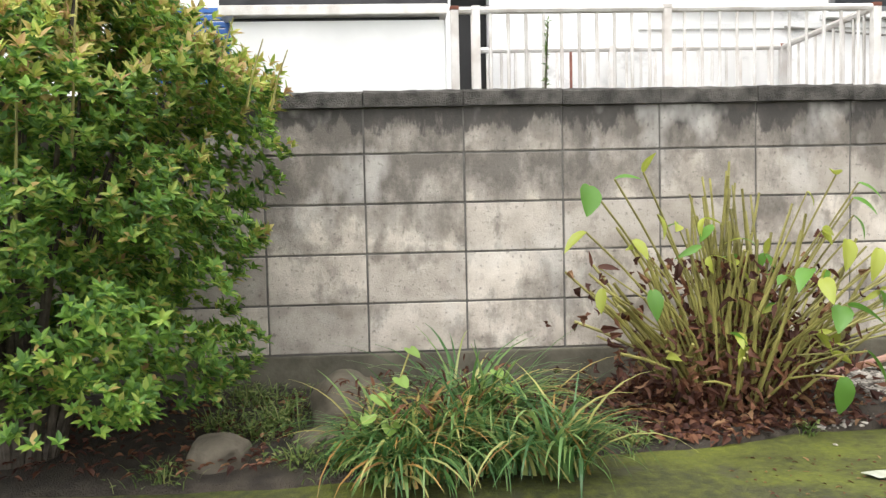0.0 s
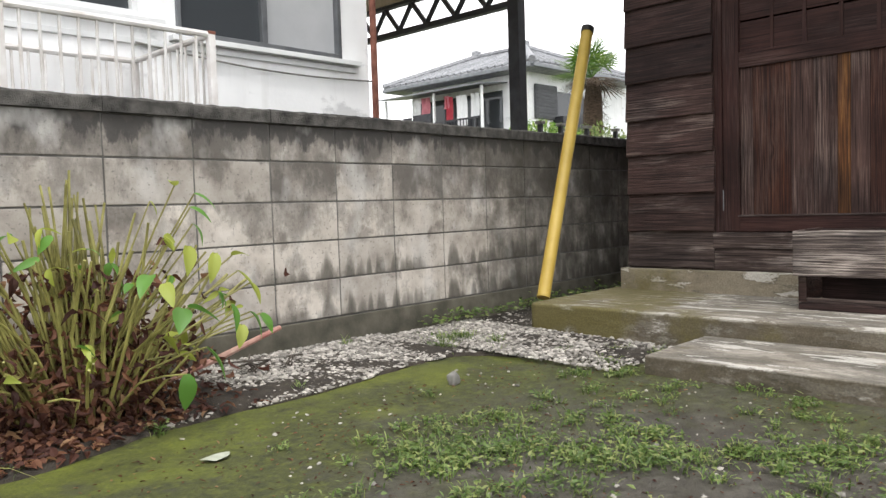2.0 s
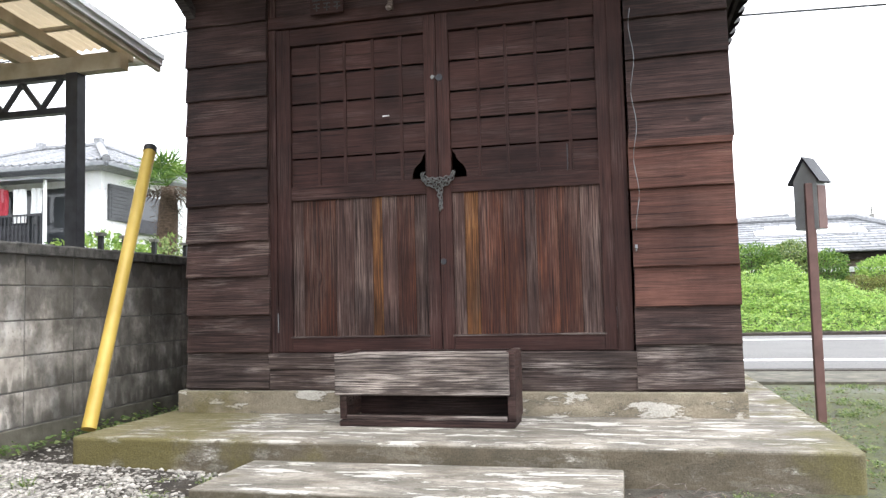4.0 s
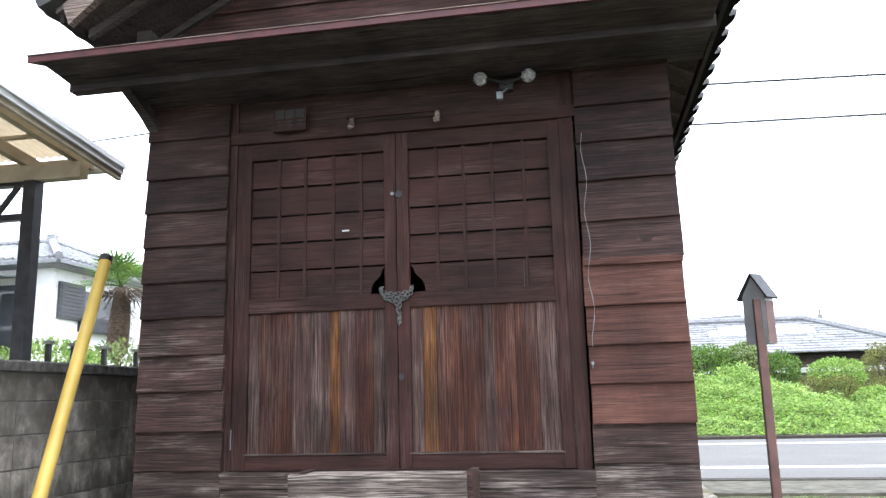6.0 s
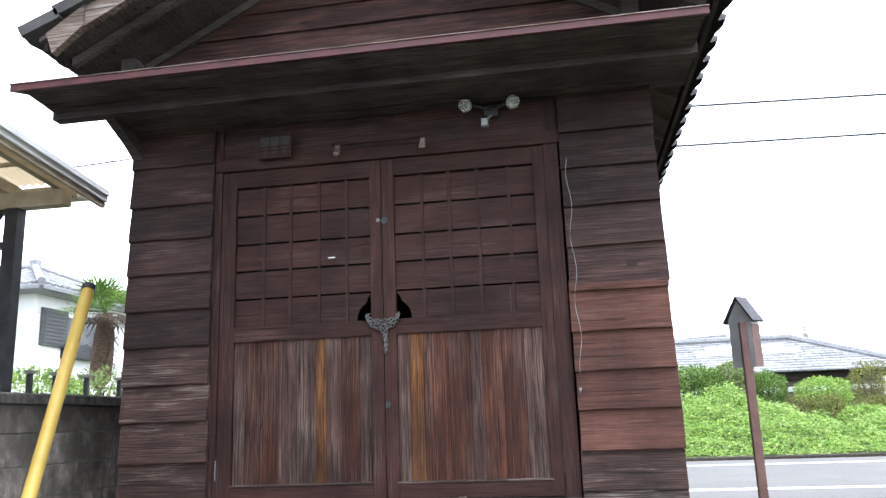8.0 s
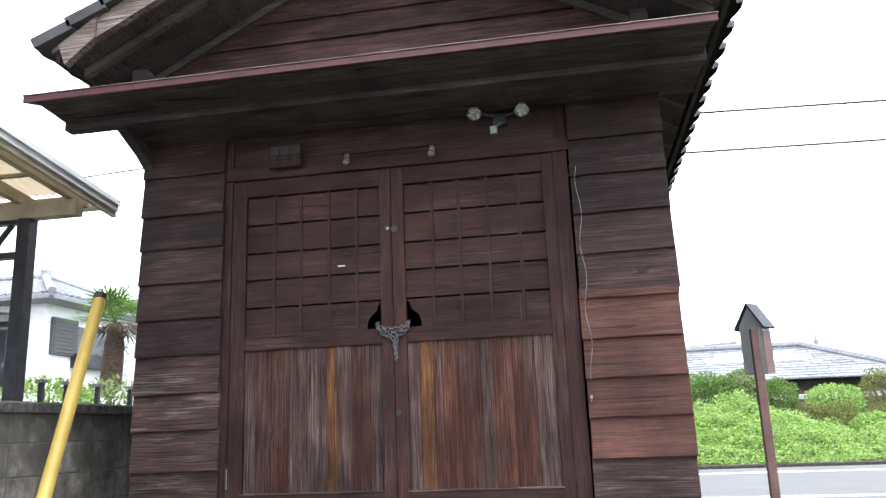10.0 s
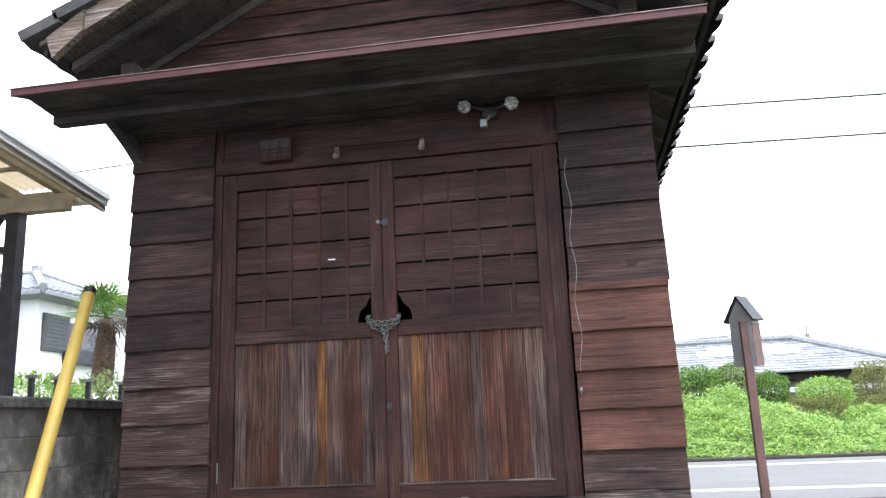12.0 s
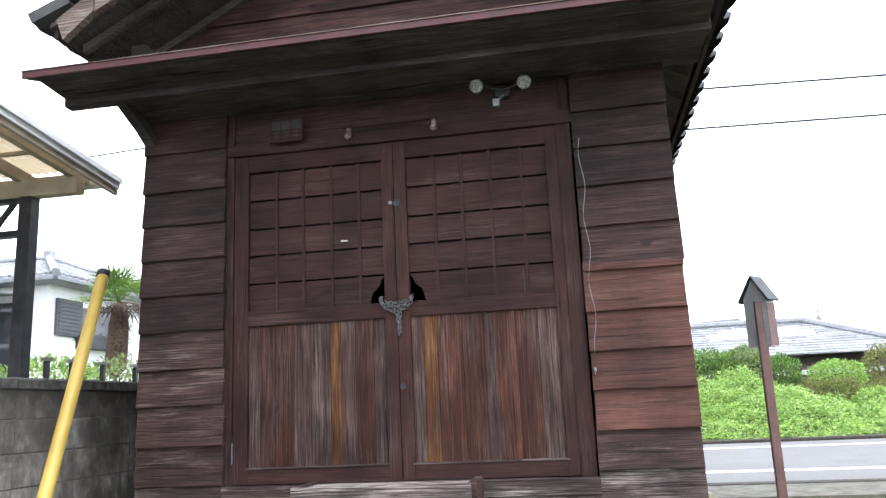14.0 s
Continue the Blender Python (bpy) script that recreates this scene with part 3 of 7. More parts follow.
def on_gravel(g):
    while True:
        x, y = g.uniform(1.35, 3.65), g.uniform(1.75, 3.2)
        e = (edge_y(x) if x < 2.98 else 1.75) + 0.05 * noise.noise(Vector((x * 6, 0, 4)))
        if x > 2.9 and g.random() < (2.75 - y) * 0.8:
            continue
        if y < e + 0.01 or (x < 1.7 and g.random() < 0.6):
            continue
        return x, y, bed_height(x, y)


def behind_gravel(g):
    x, y = g.uniform(3.6, 6.5), g.uniform(2.75, 3.2)
    return x, y, bed_height(x, y)


def yard_grit(g):
    x, y = g.uniform(1.3, 3.6), g.uniform(-0.9, 2.4)
    return x, y, relief(x, y)


pebbles("gravel_bed", 17500, on_gravel, (0.005, 0.017), GRAVEL, "loose grey and white gravel beside the wall")
pebbles("gravel_strip", 900, behind_gravel, (0.008, 0.018), GRAVEL, "grey gravel between wall and platform")
pebbles("yard_grit", 600, yard_grit, (0.003, 0.012), GRAVEL, "scattered small pebbles on the mossy yard")


def boulder(name, at, size, label, seed, turn=0.0, material=STONE):
    bm = bmesh.new()
    bmesh.ops.create_icosphere(bm, subdivisions=4, radius=1.0)
    for v in bm.verts:
        p = v.co.copy()
        d = 1 + 0.22 * noise.noise(p * 1.3 + Vector((seed, 0, 0))) + 0.05 * noise.noise(p * 5 + Vector((0, seed, 0)))
        p = Vector((math.copysign(abs(p.x) ** 0.75, p.x), math.copysign(abs(p.y) ** 0.75, p.y), math.copysign(abs(p.z) ** 0.8, p.z))) * d
        q = Vector((p.x * size[0], p.y * size[1], p.z * size[2]))
        v.co = Matrix.Rotation(turn, 3, 'Z') @ q + Vector(at)
    return single(name, bm, material, label, "stone", smooth=True)


boulder("boulder", (-0.2, 2.76, 0.05), (0.135, 0.12, 0.14), "large rounded brown field stone by the wall", 1.0)
boulder("stone", (-0.555, 2.38, 0.035), (0.088, 0.08, 0.062), "squarish mossy stone half under the shrub", 4.0, 0.15)
boulder("stone", (-0.27, 2.5, 0.03), (0.075, 0.06, 0.045), "low grey stone among the grass", 7.0, 0.5)
boulder("pale_stone", (2.43, 2.19, 0.02), (0.026, 0.022, 0.03), "small pale pointed stone on the moss", 3.0, material=KERB)

# ---- block wall ----
WALL_Y, COL, PITCH = 3.2, 0.66, 0.4
wall = thing("wall_north", (3.0, WALL_Y, 0), "weathered grey concrete block boundary wall with mould streaks", "wall", kind="structure")
bm = bmesh.new()
box(bm, -3.4, 9.4, WALL_Y + 0.006, WALL_Y + 0.1, 0.1, 1.17)
part("mortar", bm, MORTAR, wall, "recessed grey mortar")
bm = bmesh.new()
box(bm, -3.4, 9.4, WALL_Y - 0.014, WALL_Y + 0.12, -0.1, 0.176, 0.006)
part("footing", bm, FOOTING, wall, "stained cast concrete footing")
bm = bmesh.new()
box(bm, -0.196, 0.196, 0, 0.1, 0.004, 0.196, 0.004)
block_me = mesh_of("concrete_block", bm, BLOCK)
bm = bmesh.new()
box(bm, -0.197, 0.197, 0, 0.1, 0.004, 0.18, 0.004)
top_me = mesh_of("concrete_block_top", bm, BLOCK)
def coping_mesh(seed):
    """A coping stone with a worn, slightly ragged upper edge."""
    bm = bmesh.new()
    prof = ((-0.022, 0.0), (-0.022, 0.054), (-0.014, 0.064), (0.02, 0.067), (0.06, 0.068), (0.1, 0.067), (0.127, 0.064), (0.135, 0.054), (0.135, 0.0))
    rings = []
    for i in range(13):
        x = -0.1985 + 0.397 * i / 12
        ring = []
        for j, (y, z) in enumerate(prof):
            w = 0.006 * noise.noise(Vector((x * 22, j * 1.7, seed))) + 0.004 * noise.noise(Vector((x * 60, j * 3.1, seed + 4)))
            ring.append(bm.verts.new((x, y + (w if 0 < j < 8 else 0) * 0.7, z + (w if 0 < j < 8 else 0))))
        rings.append(ring)
    m = len(prof)
    for u, v in zip(rings, rings[1:]):
        for j in range(m):
            bm.faces.new((u[j], u[(j + 1) % m], v[(j + 1) % m], v[j]))
    bm.faces.new(rings[0])
    bm.faces.new(rings[-1][::-1])
    bmesh.ops.recalc_face_normals(bm, faces=bm.faces)
    return mesh_of("coping_stone", bm, COPING)


cap_mes = [coping_mesh(7.0 * i) for i in range(6)]
for k in range(-10, 21):
    x = COL + PITCH * (k + 0.5)
    for j in range(5):
        piece("concrete_block", top_me if j == 4 else block_me, wall, (x + rnd.uniform(-0.001, 0.001), WALL_Y + rnd.uniform(-0.0015, 0.0015), 0.18 + 0.2 * j), (0, 0, rnd.uniform(-0.003, 0.003)))
    piece("coping_stone", cap_mes[k % 6], wall, (x, WALL_Y + rnd.uniform(-0.003, 0.003), 1.164 + rnd.uniform(-0.002, 0.002)), (0, rnd.uniform(-0.004, 0.004), 0))

# ---- shrine: platform, step, plinth ----
def rounded_rect(x0, x1, y0, y1, r):
    pts = []
    for cx, cy, a0 in ((x1 - r, y1 - r, 0), (x0 + r, y1 - r, 90), (x0 + r, y0 + r, 180), (x1 - r, y0 + r, 270)):
        for i in range(6):
            a = radians(a0 + 18 * i)
            pts.append((cx + r * math.cos(a), cy + r * math.sin(a)))
    return pts


def slab(name, x0, x1, y0, y1, z0, z1, r, bevel, material, label, category, kind=""):
    bm = bmesh.new()
    prism(bm, rounded_rect(x0, x1, y0, y1, r), z0, z1, axis=2)
    top = [e for e in bm.edges if all(abs(v.co.z - z1) < 1e-5 for v in e.verts)]
    bmesh.ops.bevel(bm, geom=top, offset=bevel, segments=3, affect='EDGES', profile=0.5)
    return single(name, bm, material, label, category, kind=kind)


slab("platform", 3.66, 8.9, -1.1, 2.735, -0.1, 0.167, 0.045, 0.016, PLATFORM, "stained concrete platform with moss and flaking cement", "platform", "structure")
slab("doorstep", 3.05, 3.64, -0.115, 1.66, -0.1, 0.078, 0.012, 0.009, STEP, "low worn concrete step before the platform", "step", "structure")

shrine = thing("shrine", (6.5, 0.92, 0.167), "small dark weatherboarded wooden shrine with tiled gable roof", "shrine")
YL, YR, XB = 2.6, -0.76, 4.57
bm = bmesh.new()
box(bm, 4.54, 8.5, YR - 0.01, YL + 0.05, 0.16, 0.304, 0.008)
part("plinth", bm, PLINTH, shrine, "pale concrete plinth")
bm = bmesh.new()
box(bm, 4.565, 8.45, YR + 0.005, YL - 0.002, 0.306, 0.435, 0.006)
part("sill_beam", bm, BOARD_GREY, shrine, "bleached wooden sill beam with knots")
bm = bmesh.new()
box(bm, 4.555, 4.68, -0.2, 2.03, 0.437, 0.53, 0.005)
part("door_sill", bm, BOARD_GREY, shrine, "worn grey door sill")

# framing and closing walls
bm = bmesh.new()
box(bm, 4.6, 4.7, 1.985, 2.06, 0.531, 3.05)
part("door_post", bm, DOOR_V, shrine)
bm = bmesh.new()
box(bm, 4.6, 4.7, -0.186, -0.1, 0.531, 3.05)
part("door_post", bm, DOOR_V, shrine)
bm = bmesh.new()
box(bm, 4.585, 4.66, -0.2, 2.03, 2.6, 2.68, 0.004)
part("lintel", bm, DOOR_H, shrine, "dark lintel over the doors")
bm = bmesh.new()
box(bm, 4.62, 4.7, -0.23, 2.06, 2.68, 3.3)
part("transom_panel", bm, BOARD_DARK, shrine)
bm = bmesh.new()
box(bm, 4.6, 8.4, 2.53, 2.585, 0.436, 3.25)
box(bm, 4.6, 8.4, -0.745, -0.69, 0.436, 3.25)
box(bm, 8.34, 8.4, -0.69, 2.53, 0.436, 3.6)
box(bm, 4.62, 4.66, 2.0, 2.6, 0.436, 3.25)
box(bm, 4.62, 4.66, -0.745, -0.2, 0.436, 3.25)
part("wall_core", bm, BOARD_DARK, shrine)


def lap_board(length, height, mat, name):
    """One weatherboard: leans out at its foot over the board below."""
    bm = bmesh.new()
    y0, y1 = -length / 2, length / 2
    prof = ((0.012, 0.0), (-0.019, 0.0), (-0.021, 0.004), (0.006, height + 0.025), (0.022, height + 0.025))
    n = 15
    rings = []
    for i in range(n):
        t = i / (n - 1)
        y = y0 + (y1 - y0) * t
        sag = 0.002 * math.sin(t * 5.0)
        chip = [0.005 * noise.noise(Vector((y * 9 + length, height * 60, k * 3.0))) for k in (0, 1)]
        slant = 0.006 * noise.noise(Vector((length * 31, height * 90, y0))) if i in (0, n - 1) else 0.0
        rings.append([bm.verts.new((px + chip[0] * (k in (1, 2)), y + slant * pz / height, pz + sag + chip[1] * (k < 3))) for k, (px, pz) in enumerate(prof)])
    m = len(prof)
    for a, b in zip(rings, rings[1:]):
        for i in range(m):
            j = (i + 1) % m
            bm.faces.new((a[i], a[j], b[j], b[i]))
    bm.faces.new(rings[0])
    bm.faces.new(rings[-1][::-1])
    bmesh.ops.recalc_face_normals(bm, faces=bm.faces)
    return mesh_of(name, bm, mat)


LEFT_Z = (0.313, 0.536, 0.77, 1.015, 1.237, 1.473, 1.709, 1.943, 2.17, 2.395, 2.66, 2.88, 3.06)
RIGHT_Z = (0.32, 0.562, 0.777, 0.996, 1.217, 1.435, 1.708, 1.936, 2.185, 2.42, 2.65, 2.88, 3.06)
for zs, y0, y1, red in ((LEFT_Z, 2.026, YL, ()), (RIGHT_Z, YR, -0.2, (2, 3, 4, 5))):
    for i, (a, b) in enumerate(zip(zs, zs[1:])):
        mat = BOARD_RED if i in red else (BOARD_GREY if i == 0 else (BOARD_WORN if i < (5 if not red else 2) else BOARD_DARK))
        me = lap_board(y1 - y0, b - a, mat, "weatherboard")
        piece("weatherboard", me, shrine, (XB, (y0 + y1) / 2 + rnd.uniform(-0.006, 0.006), a + rnd.uniform(-0.004, 0.004)), (rnd.uniform(-0.004, 0.004), 0, 0))
# narrow cover strip above the newer boards
bm = bmesh.new()
box(bm, XB - 0.022, XB - 0.004, YR + 0.002, -0.2, 1.672, 1.712, 0.003)
part("cover_strip", bm, BOARD_RED, shrine)


# ---- doors ----
def door_leaf(outer, inner, bars, notch_dir, panels, label):
    """A leaf from its outer to its inner stile; notch_dir points to the outer side."""
    lo, hi = min(outer, inner), max(outer, inner)
    s_out, s_in = 0.095 if notch_dir > 0 else 0.072, 0.078
    a = inner + notch_dir * s_in
    b = outer - notch_dir * s_out
    p0, p1 = min(a, b), max(a, b)
    bm = bmesh.new()
    box(bm, 4.61, 4.655, min(outer, b), max(outer, b), 0.535, 2.598, 0.003)
    leaf = part("door", bm, DOOR_V, shrine, label)
    bm = bmesh.new()
    u = inner + notch_dir * 0.002
    box(bm, 4.609, 4.655, min(u, a), max(u, a), 0.535, 2.598, 0.003)
    part("stile", bm, DOOR_V, leaf)
    for z0, z1 in ((0.535, 0.625), (1.487, 1.578), (2.488, 2.598)):
        bm = bmesh.new()
        box(bm, 4.612, 4.652, p0, p1, z0, z1, 0.003)
        part("door_rail", bm, DOOR_H, leaf)
    # upper backing board with the ogee hole at the inner foot
    n = notch_dir
    hole = [(a, 1.748), (a + n * 0.022, 1.725), (a + n * 0.034, 1.69), (a + n * 0.05, 1.675), (a + n * 0.075, 1.655), (a + n * 0.09, 1.62), (a + n * 0.094, 1.576)]
    far = a + n * abs(b - a)
    outline = hole + [(far, 1.576), (far, 2.49), (a, 2.49)]
    bm = bmesh.new()
    prism(bm, [(y, min(w, 1.7495)) for y, w in outline], 4.634, 4.646)
    part("lattice_backing", bm, DOOR_H, leaf)
    # upper boards with open slots between them
    cuts = (1.7605, 1.934, 2.109, 2.298, 2.488)
    for z0, z1 in zip(cuts, cuts[1:]):
        bm = bmesh.new()
        box(bm, 4.632 + rnd.uniform(0, 0.003), 4.646, p0, p1, z0 + (0.007 if z0 > 1.8 else 0), z1 - 0.007, 0.0015)
        part("lattice_board", bm, DOOR_H, leaf)
    # added black sheet: closes the slots and stands for the dark interior
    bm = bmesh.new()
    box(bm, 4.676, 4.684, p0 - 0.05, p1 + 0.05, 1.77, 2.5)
    part("slot_dark_sheet", bm, BLACK, leaf)
    for y in bars:
        bm = bmesh.new()
        box(bm, 4.626, 4.638, y - 0.01, y + 0.01, 1.578, 2.488, 0.001)
        part("lattice_bar", bm, DOOR_V, leaf)
    for y0, y1, mat in panels:
        bm = bmesh.new()
        box(bm, 4.63 + rnd.uniform(0, 0.003), 4.648, min(y0, y1) + 0.001, max(y0, y1) - 0.001, 0.62, 1.49, 0.0015)
        part("panel_board", bm, mat, leaf)
    bm = bmesh.new()
    box(bm, 4.606, 4.622, p0 - 0.012, p1 + 0.012, 0.623, 0.633, 0.002)
    part("bottom_bead", bm, BOARD_GREY, leaf)
    bm = bmesh.new()
    hy = outer + notch_dir * 0.004
    rod(bm, (4.607, hy, 0.66), (4.607, hy, 0.78), 0.006)
    part("hinge", bm, ALU, leaf, "small steel hinge")
    return leaf


door_leaf(1.983, 0.925, (1.703, 1.526, 1.339, 1.158), 1,
          ((1.888, 1.815, PANEL_GREY), (1.815, 1.6, PANEL_RED), (1.6, 1.48, PANEL_GREY), (1.48, 1.36, PANEL_GREY), (1.36, 1.295, PANEL_ORANGE), (1.295, 1.2, PANEL_GREY), (1.2, 1.085, PANEL_RED), (1.085, 1.003, PANEL_GREY)),
          "dark double door leaf with lattice and stained panels")
door_leaf(-0.1, 0.925, (0.672, 0.5, 0.321, 0.128), -1,
          ((0.847, 0.775, PANEL_GREY), (0.775, 0.69, PANEL_ORANGE), (0.69, 0.54, PANEL_RED), (0.54, 0.41, PANEL_RED), (0.41, 0.345, PANEL_GREY), (0.345, 0.22, PANEL_RED), (0.22, 0.09, PANEL_RED), (0.09, -0.028, PANEL_GREY)),
          "dark double door leaf with lattice and stained panels")
bm = bmesh.new()
rod(bm, (4.597, 0.947, 2.2), (4.612, 0.947, 2.2), 0.012)
part("latch_eye", bm, CHAIN, shrine, "small bright metal eye")
bm = bmesh.new()
rod(bm, (4.6, 0.905, 2.195), (4.612, 0.905, 2.195), 0.022, 0.022, 14)
part("keyhole_plate", bm, DARKSTEEL, shrine)
bm = bmesh.new()
rod(bm, (4.604, 0.905, 1.07), (4.612, 0.905, 1.07), 0.017, 0.02, 12)
part("keyhole_plate", bm, DARKSTEEL, shrine, "small dark keyhole plate")


def chain_links(path, size, wire):
    """Oval links strung along a path of points."""
    bm = bmesh.new()
    pts = [Vector(p) for p in path]
    lengths = [0.0]
    for p, q in zip(pts, pts[1:]):
        lengths.append(lengths[-1] + (q - p).length)
    k, s = 0, 0.0
    while s < lengths[-1]:
        i = max(j for j in range(len(lengths)) if lengths[j] <= s)
        i = min(i, len(pts) - 2)
        d = (pts[i + 1] - pts[i]).normalized()
        c = pts[i] + d * (s - lengths[i])
        q = d.to_track_quat('X', 'Z').to_matrix().to_4x4() @ Matrix.Rotation(radians(90 * (k % 2) + 25), 4, 'X')
        ring = []
        for a in range(10):
            t = 2 * math.pi * a / 10
            cen = Vector((size * 0.8 * math.cos(t), size * 0.5 * math.sin(t), 0))
            out = Vector((math.cos(t), math.sin(t), 0))
            ring.append([bm.verts.new(Matrix.Translation(c) @ q @ (cen + out * wire * math.cos(w) + Vector((0, 0, wire * math.sin(w))))) for w in (0, 1.571, 3.142, 4.712)])
        for a in range(10):
            for w in range(4):
                bm.faces.new((ring[a][w], ring[(a + 1) % 10][w], ring[(a + 1) % 10][(w + 1) % 4], ring[a][(w + 1) % 4]))
        k += 1
        s += size * 1.15
    return bm


chain = thing("chain", (4.6, 0.92, 1.58), "grey steel chain looped round the door stiles", "chain")
for drop, dx in ((0.0, 0.0), (0.025, -0.012), (0.05, -0.004)):
    pts = [(4.62, 1.02, 1.615)] + [(4.588 + dx, 0.925 + 0.098 * math.cos(t), 1.6 - drop * math.sin(t) - 0.03 * math.sin(t)) for t in np.linspace(0, math.pi, 9)] + [(4.62, 0.83, 1.615)]
    part("chain_strand", chain_links(pts, 0.019, 0.0036), CHAIN, chain, smooth=True)
part("chain_tail", chain_links([(4.582, 0.9, 1.54), (4.585, 0.905, 1.47), (4.59, 0.915, 1.37)], 0.019, 0.0036), CHAIN, chain, smooth=True)
part("chain_tail", chain_links([(4.575, 0.93, 1.53), (4.585, 0.915, 1.46), (4.59, 0.9, 1.39)], 0.019, 0.0036), CHAIN, chain, smooth=True)

# ---- pent roof over the doors and main roof ----
bm = bmesh.new()
prism(bm, ((3.86, 2.985), (4.6, 3.2), (4.6, 3.175), (3.87, 2.955)), -0.99, 2.965, axis=1)
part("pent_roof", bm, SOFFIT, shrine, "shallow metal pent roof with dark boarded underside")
bm = bmesh.new()
box(bm, 3.845, 3.862, -1.0, 2.975, 2.952, 2.992, 0.003)
part("pent_fascia", bm, REDMETAL, shrine, "thin red painted metal edge")
bm = bmesh.new()
box(bm, 4.16, 4.24, -0.985, 2.92, 2.89, 2.965, 0.004)
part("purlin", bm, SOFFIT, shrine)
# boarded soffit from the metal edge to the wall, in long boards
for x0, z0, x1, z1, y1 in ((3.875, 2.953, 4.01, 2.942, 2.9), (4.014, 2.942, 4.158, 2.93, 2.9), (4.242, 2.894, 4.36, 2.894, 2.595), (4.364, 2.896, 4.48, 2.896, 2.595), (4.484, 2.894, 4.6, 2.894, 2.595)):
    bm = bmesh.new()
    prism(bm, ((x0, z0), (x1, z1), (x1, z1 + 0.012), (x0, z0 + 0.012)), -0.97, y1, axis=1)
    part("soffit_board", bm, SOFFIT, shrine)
# pale lip on the red edge: the highlight line is put into its colour
bm = bmesh.new()
box(bm, 3.838, 3.866, -1.004, 2.979, 2.9925, 2.999, 0.002)
part("drip_lip", bm, BARGE, shrine, "thin pale lip that draws the highlight on the metal edge")

# curved brace under the purlin's end
bm = bmesh.new()
prism(bm, ((4.2, 2.892), (4.4, 2.892), (4.5, 2.84), (4.566, 2.79), (4.566, 2.715), (4.44, 2.79), (4.3, 2.85)), 2.53, 2.595, axis=1)
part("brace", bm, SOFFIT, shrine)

RIDGE_Y, RIDGE_Z = 0.9, 4.3
XF, XE = 3.86, 8.9
EL, ER = (2.835, 3.3), (-1.105, 3.205)
bm = bmesh.new()
prism(bm, ((2.62, 3.2), (RIDGE_Y, RIDGE_Z - 0.16), (-0.8, 3.2)), 4.6, 4.66, axis=0)
part("gable_core", bm, DECK, shrine)
z = 3.2
while z < 4.1:
    h0 = min(2.61, 2.94 + (RIDGE_Y - 2.94) * (z + 0.1 - 3.3) / (RIDGE_Z - 3.3))
    h1 = max(-0.77, -1.2 + (RIDGE_Y + 1.2) * (z + 0.1 - 3.19) / (RIDGE_Z - 3.19))
    if h0 - h1 > 0.3:
        me = lap_board(h0 - h1, 0.165, BOARD_GABLE, "gable_board")
        piece("gable_board", me, shrine, (4.57, (h0 + h1) / 2, z))
    z += 0.165
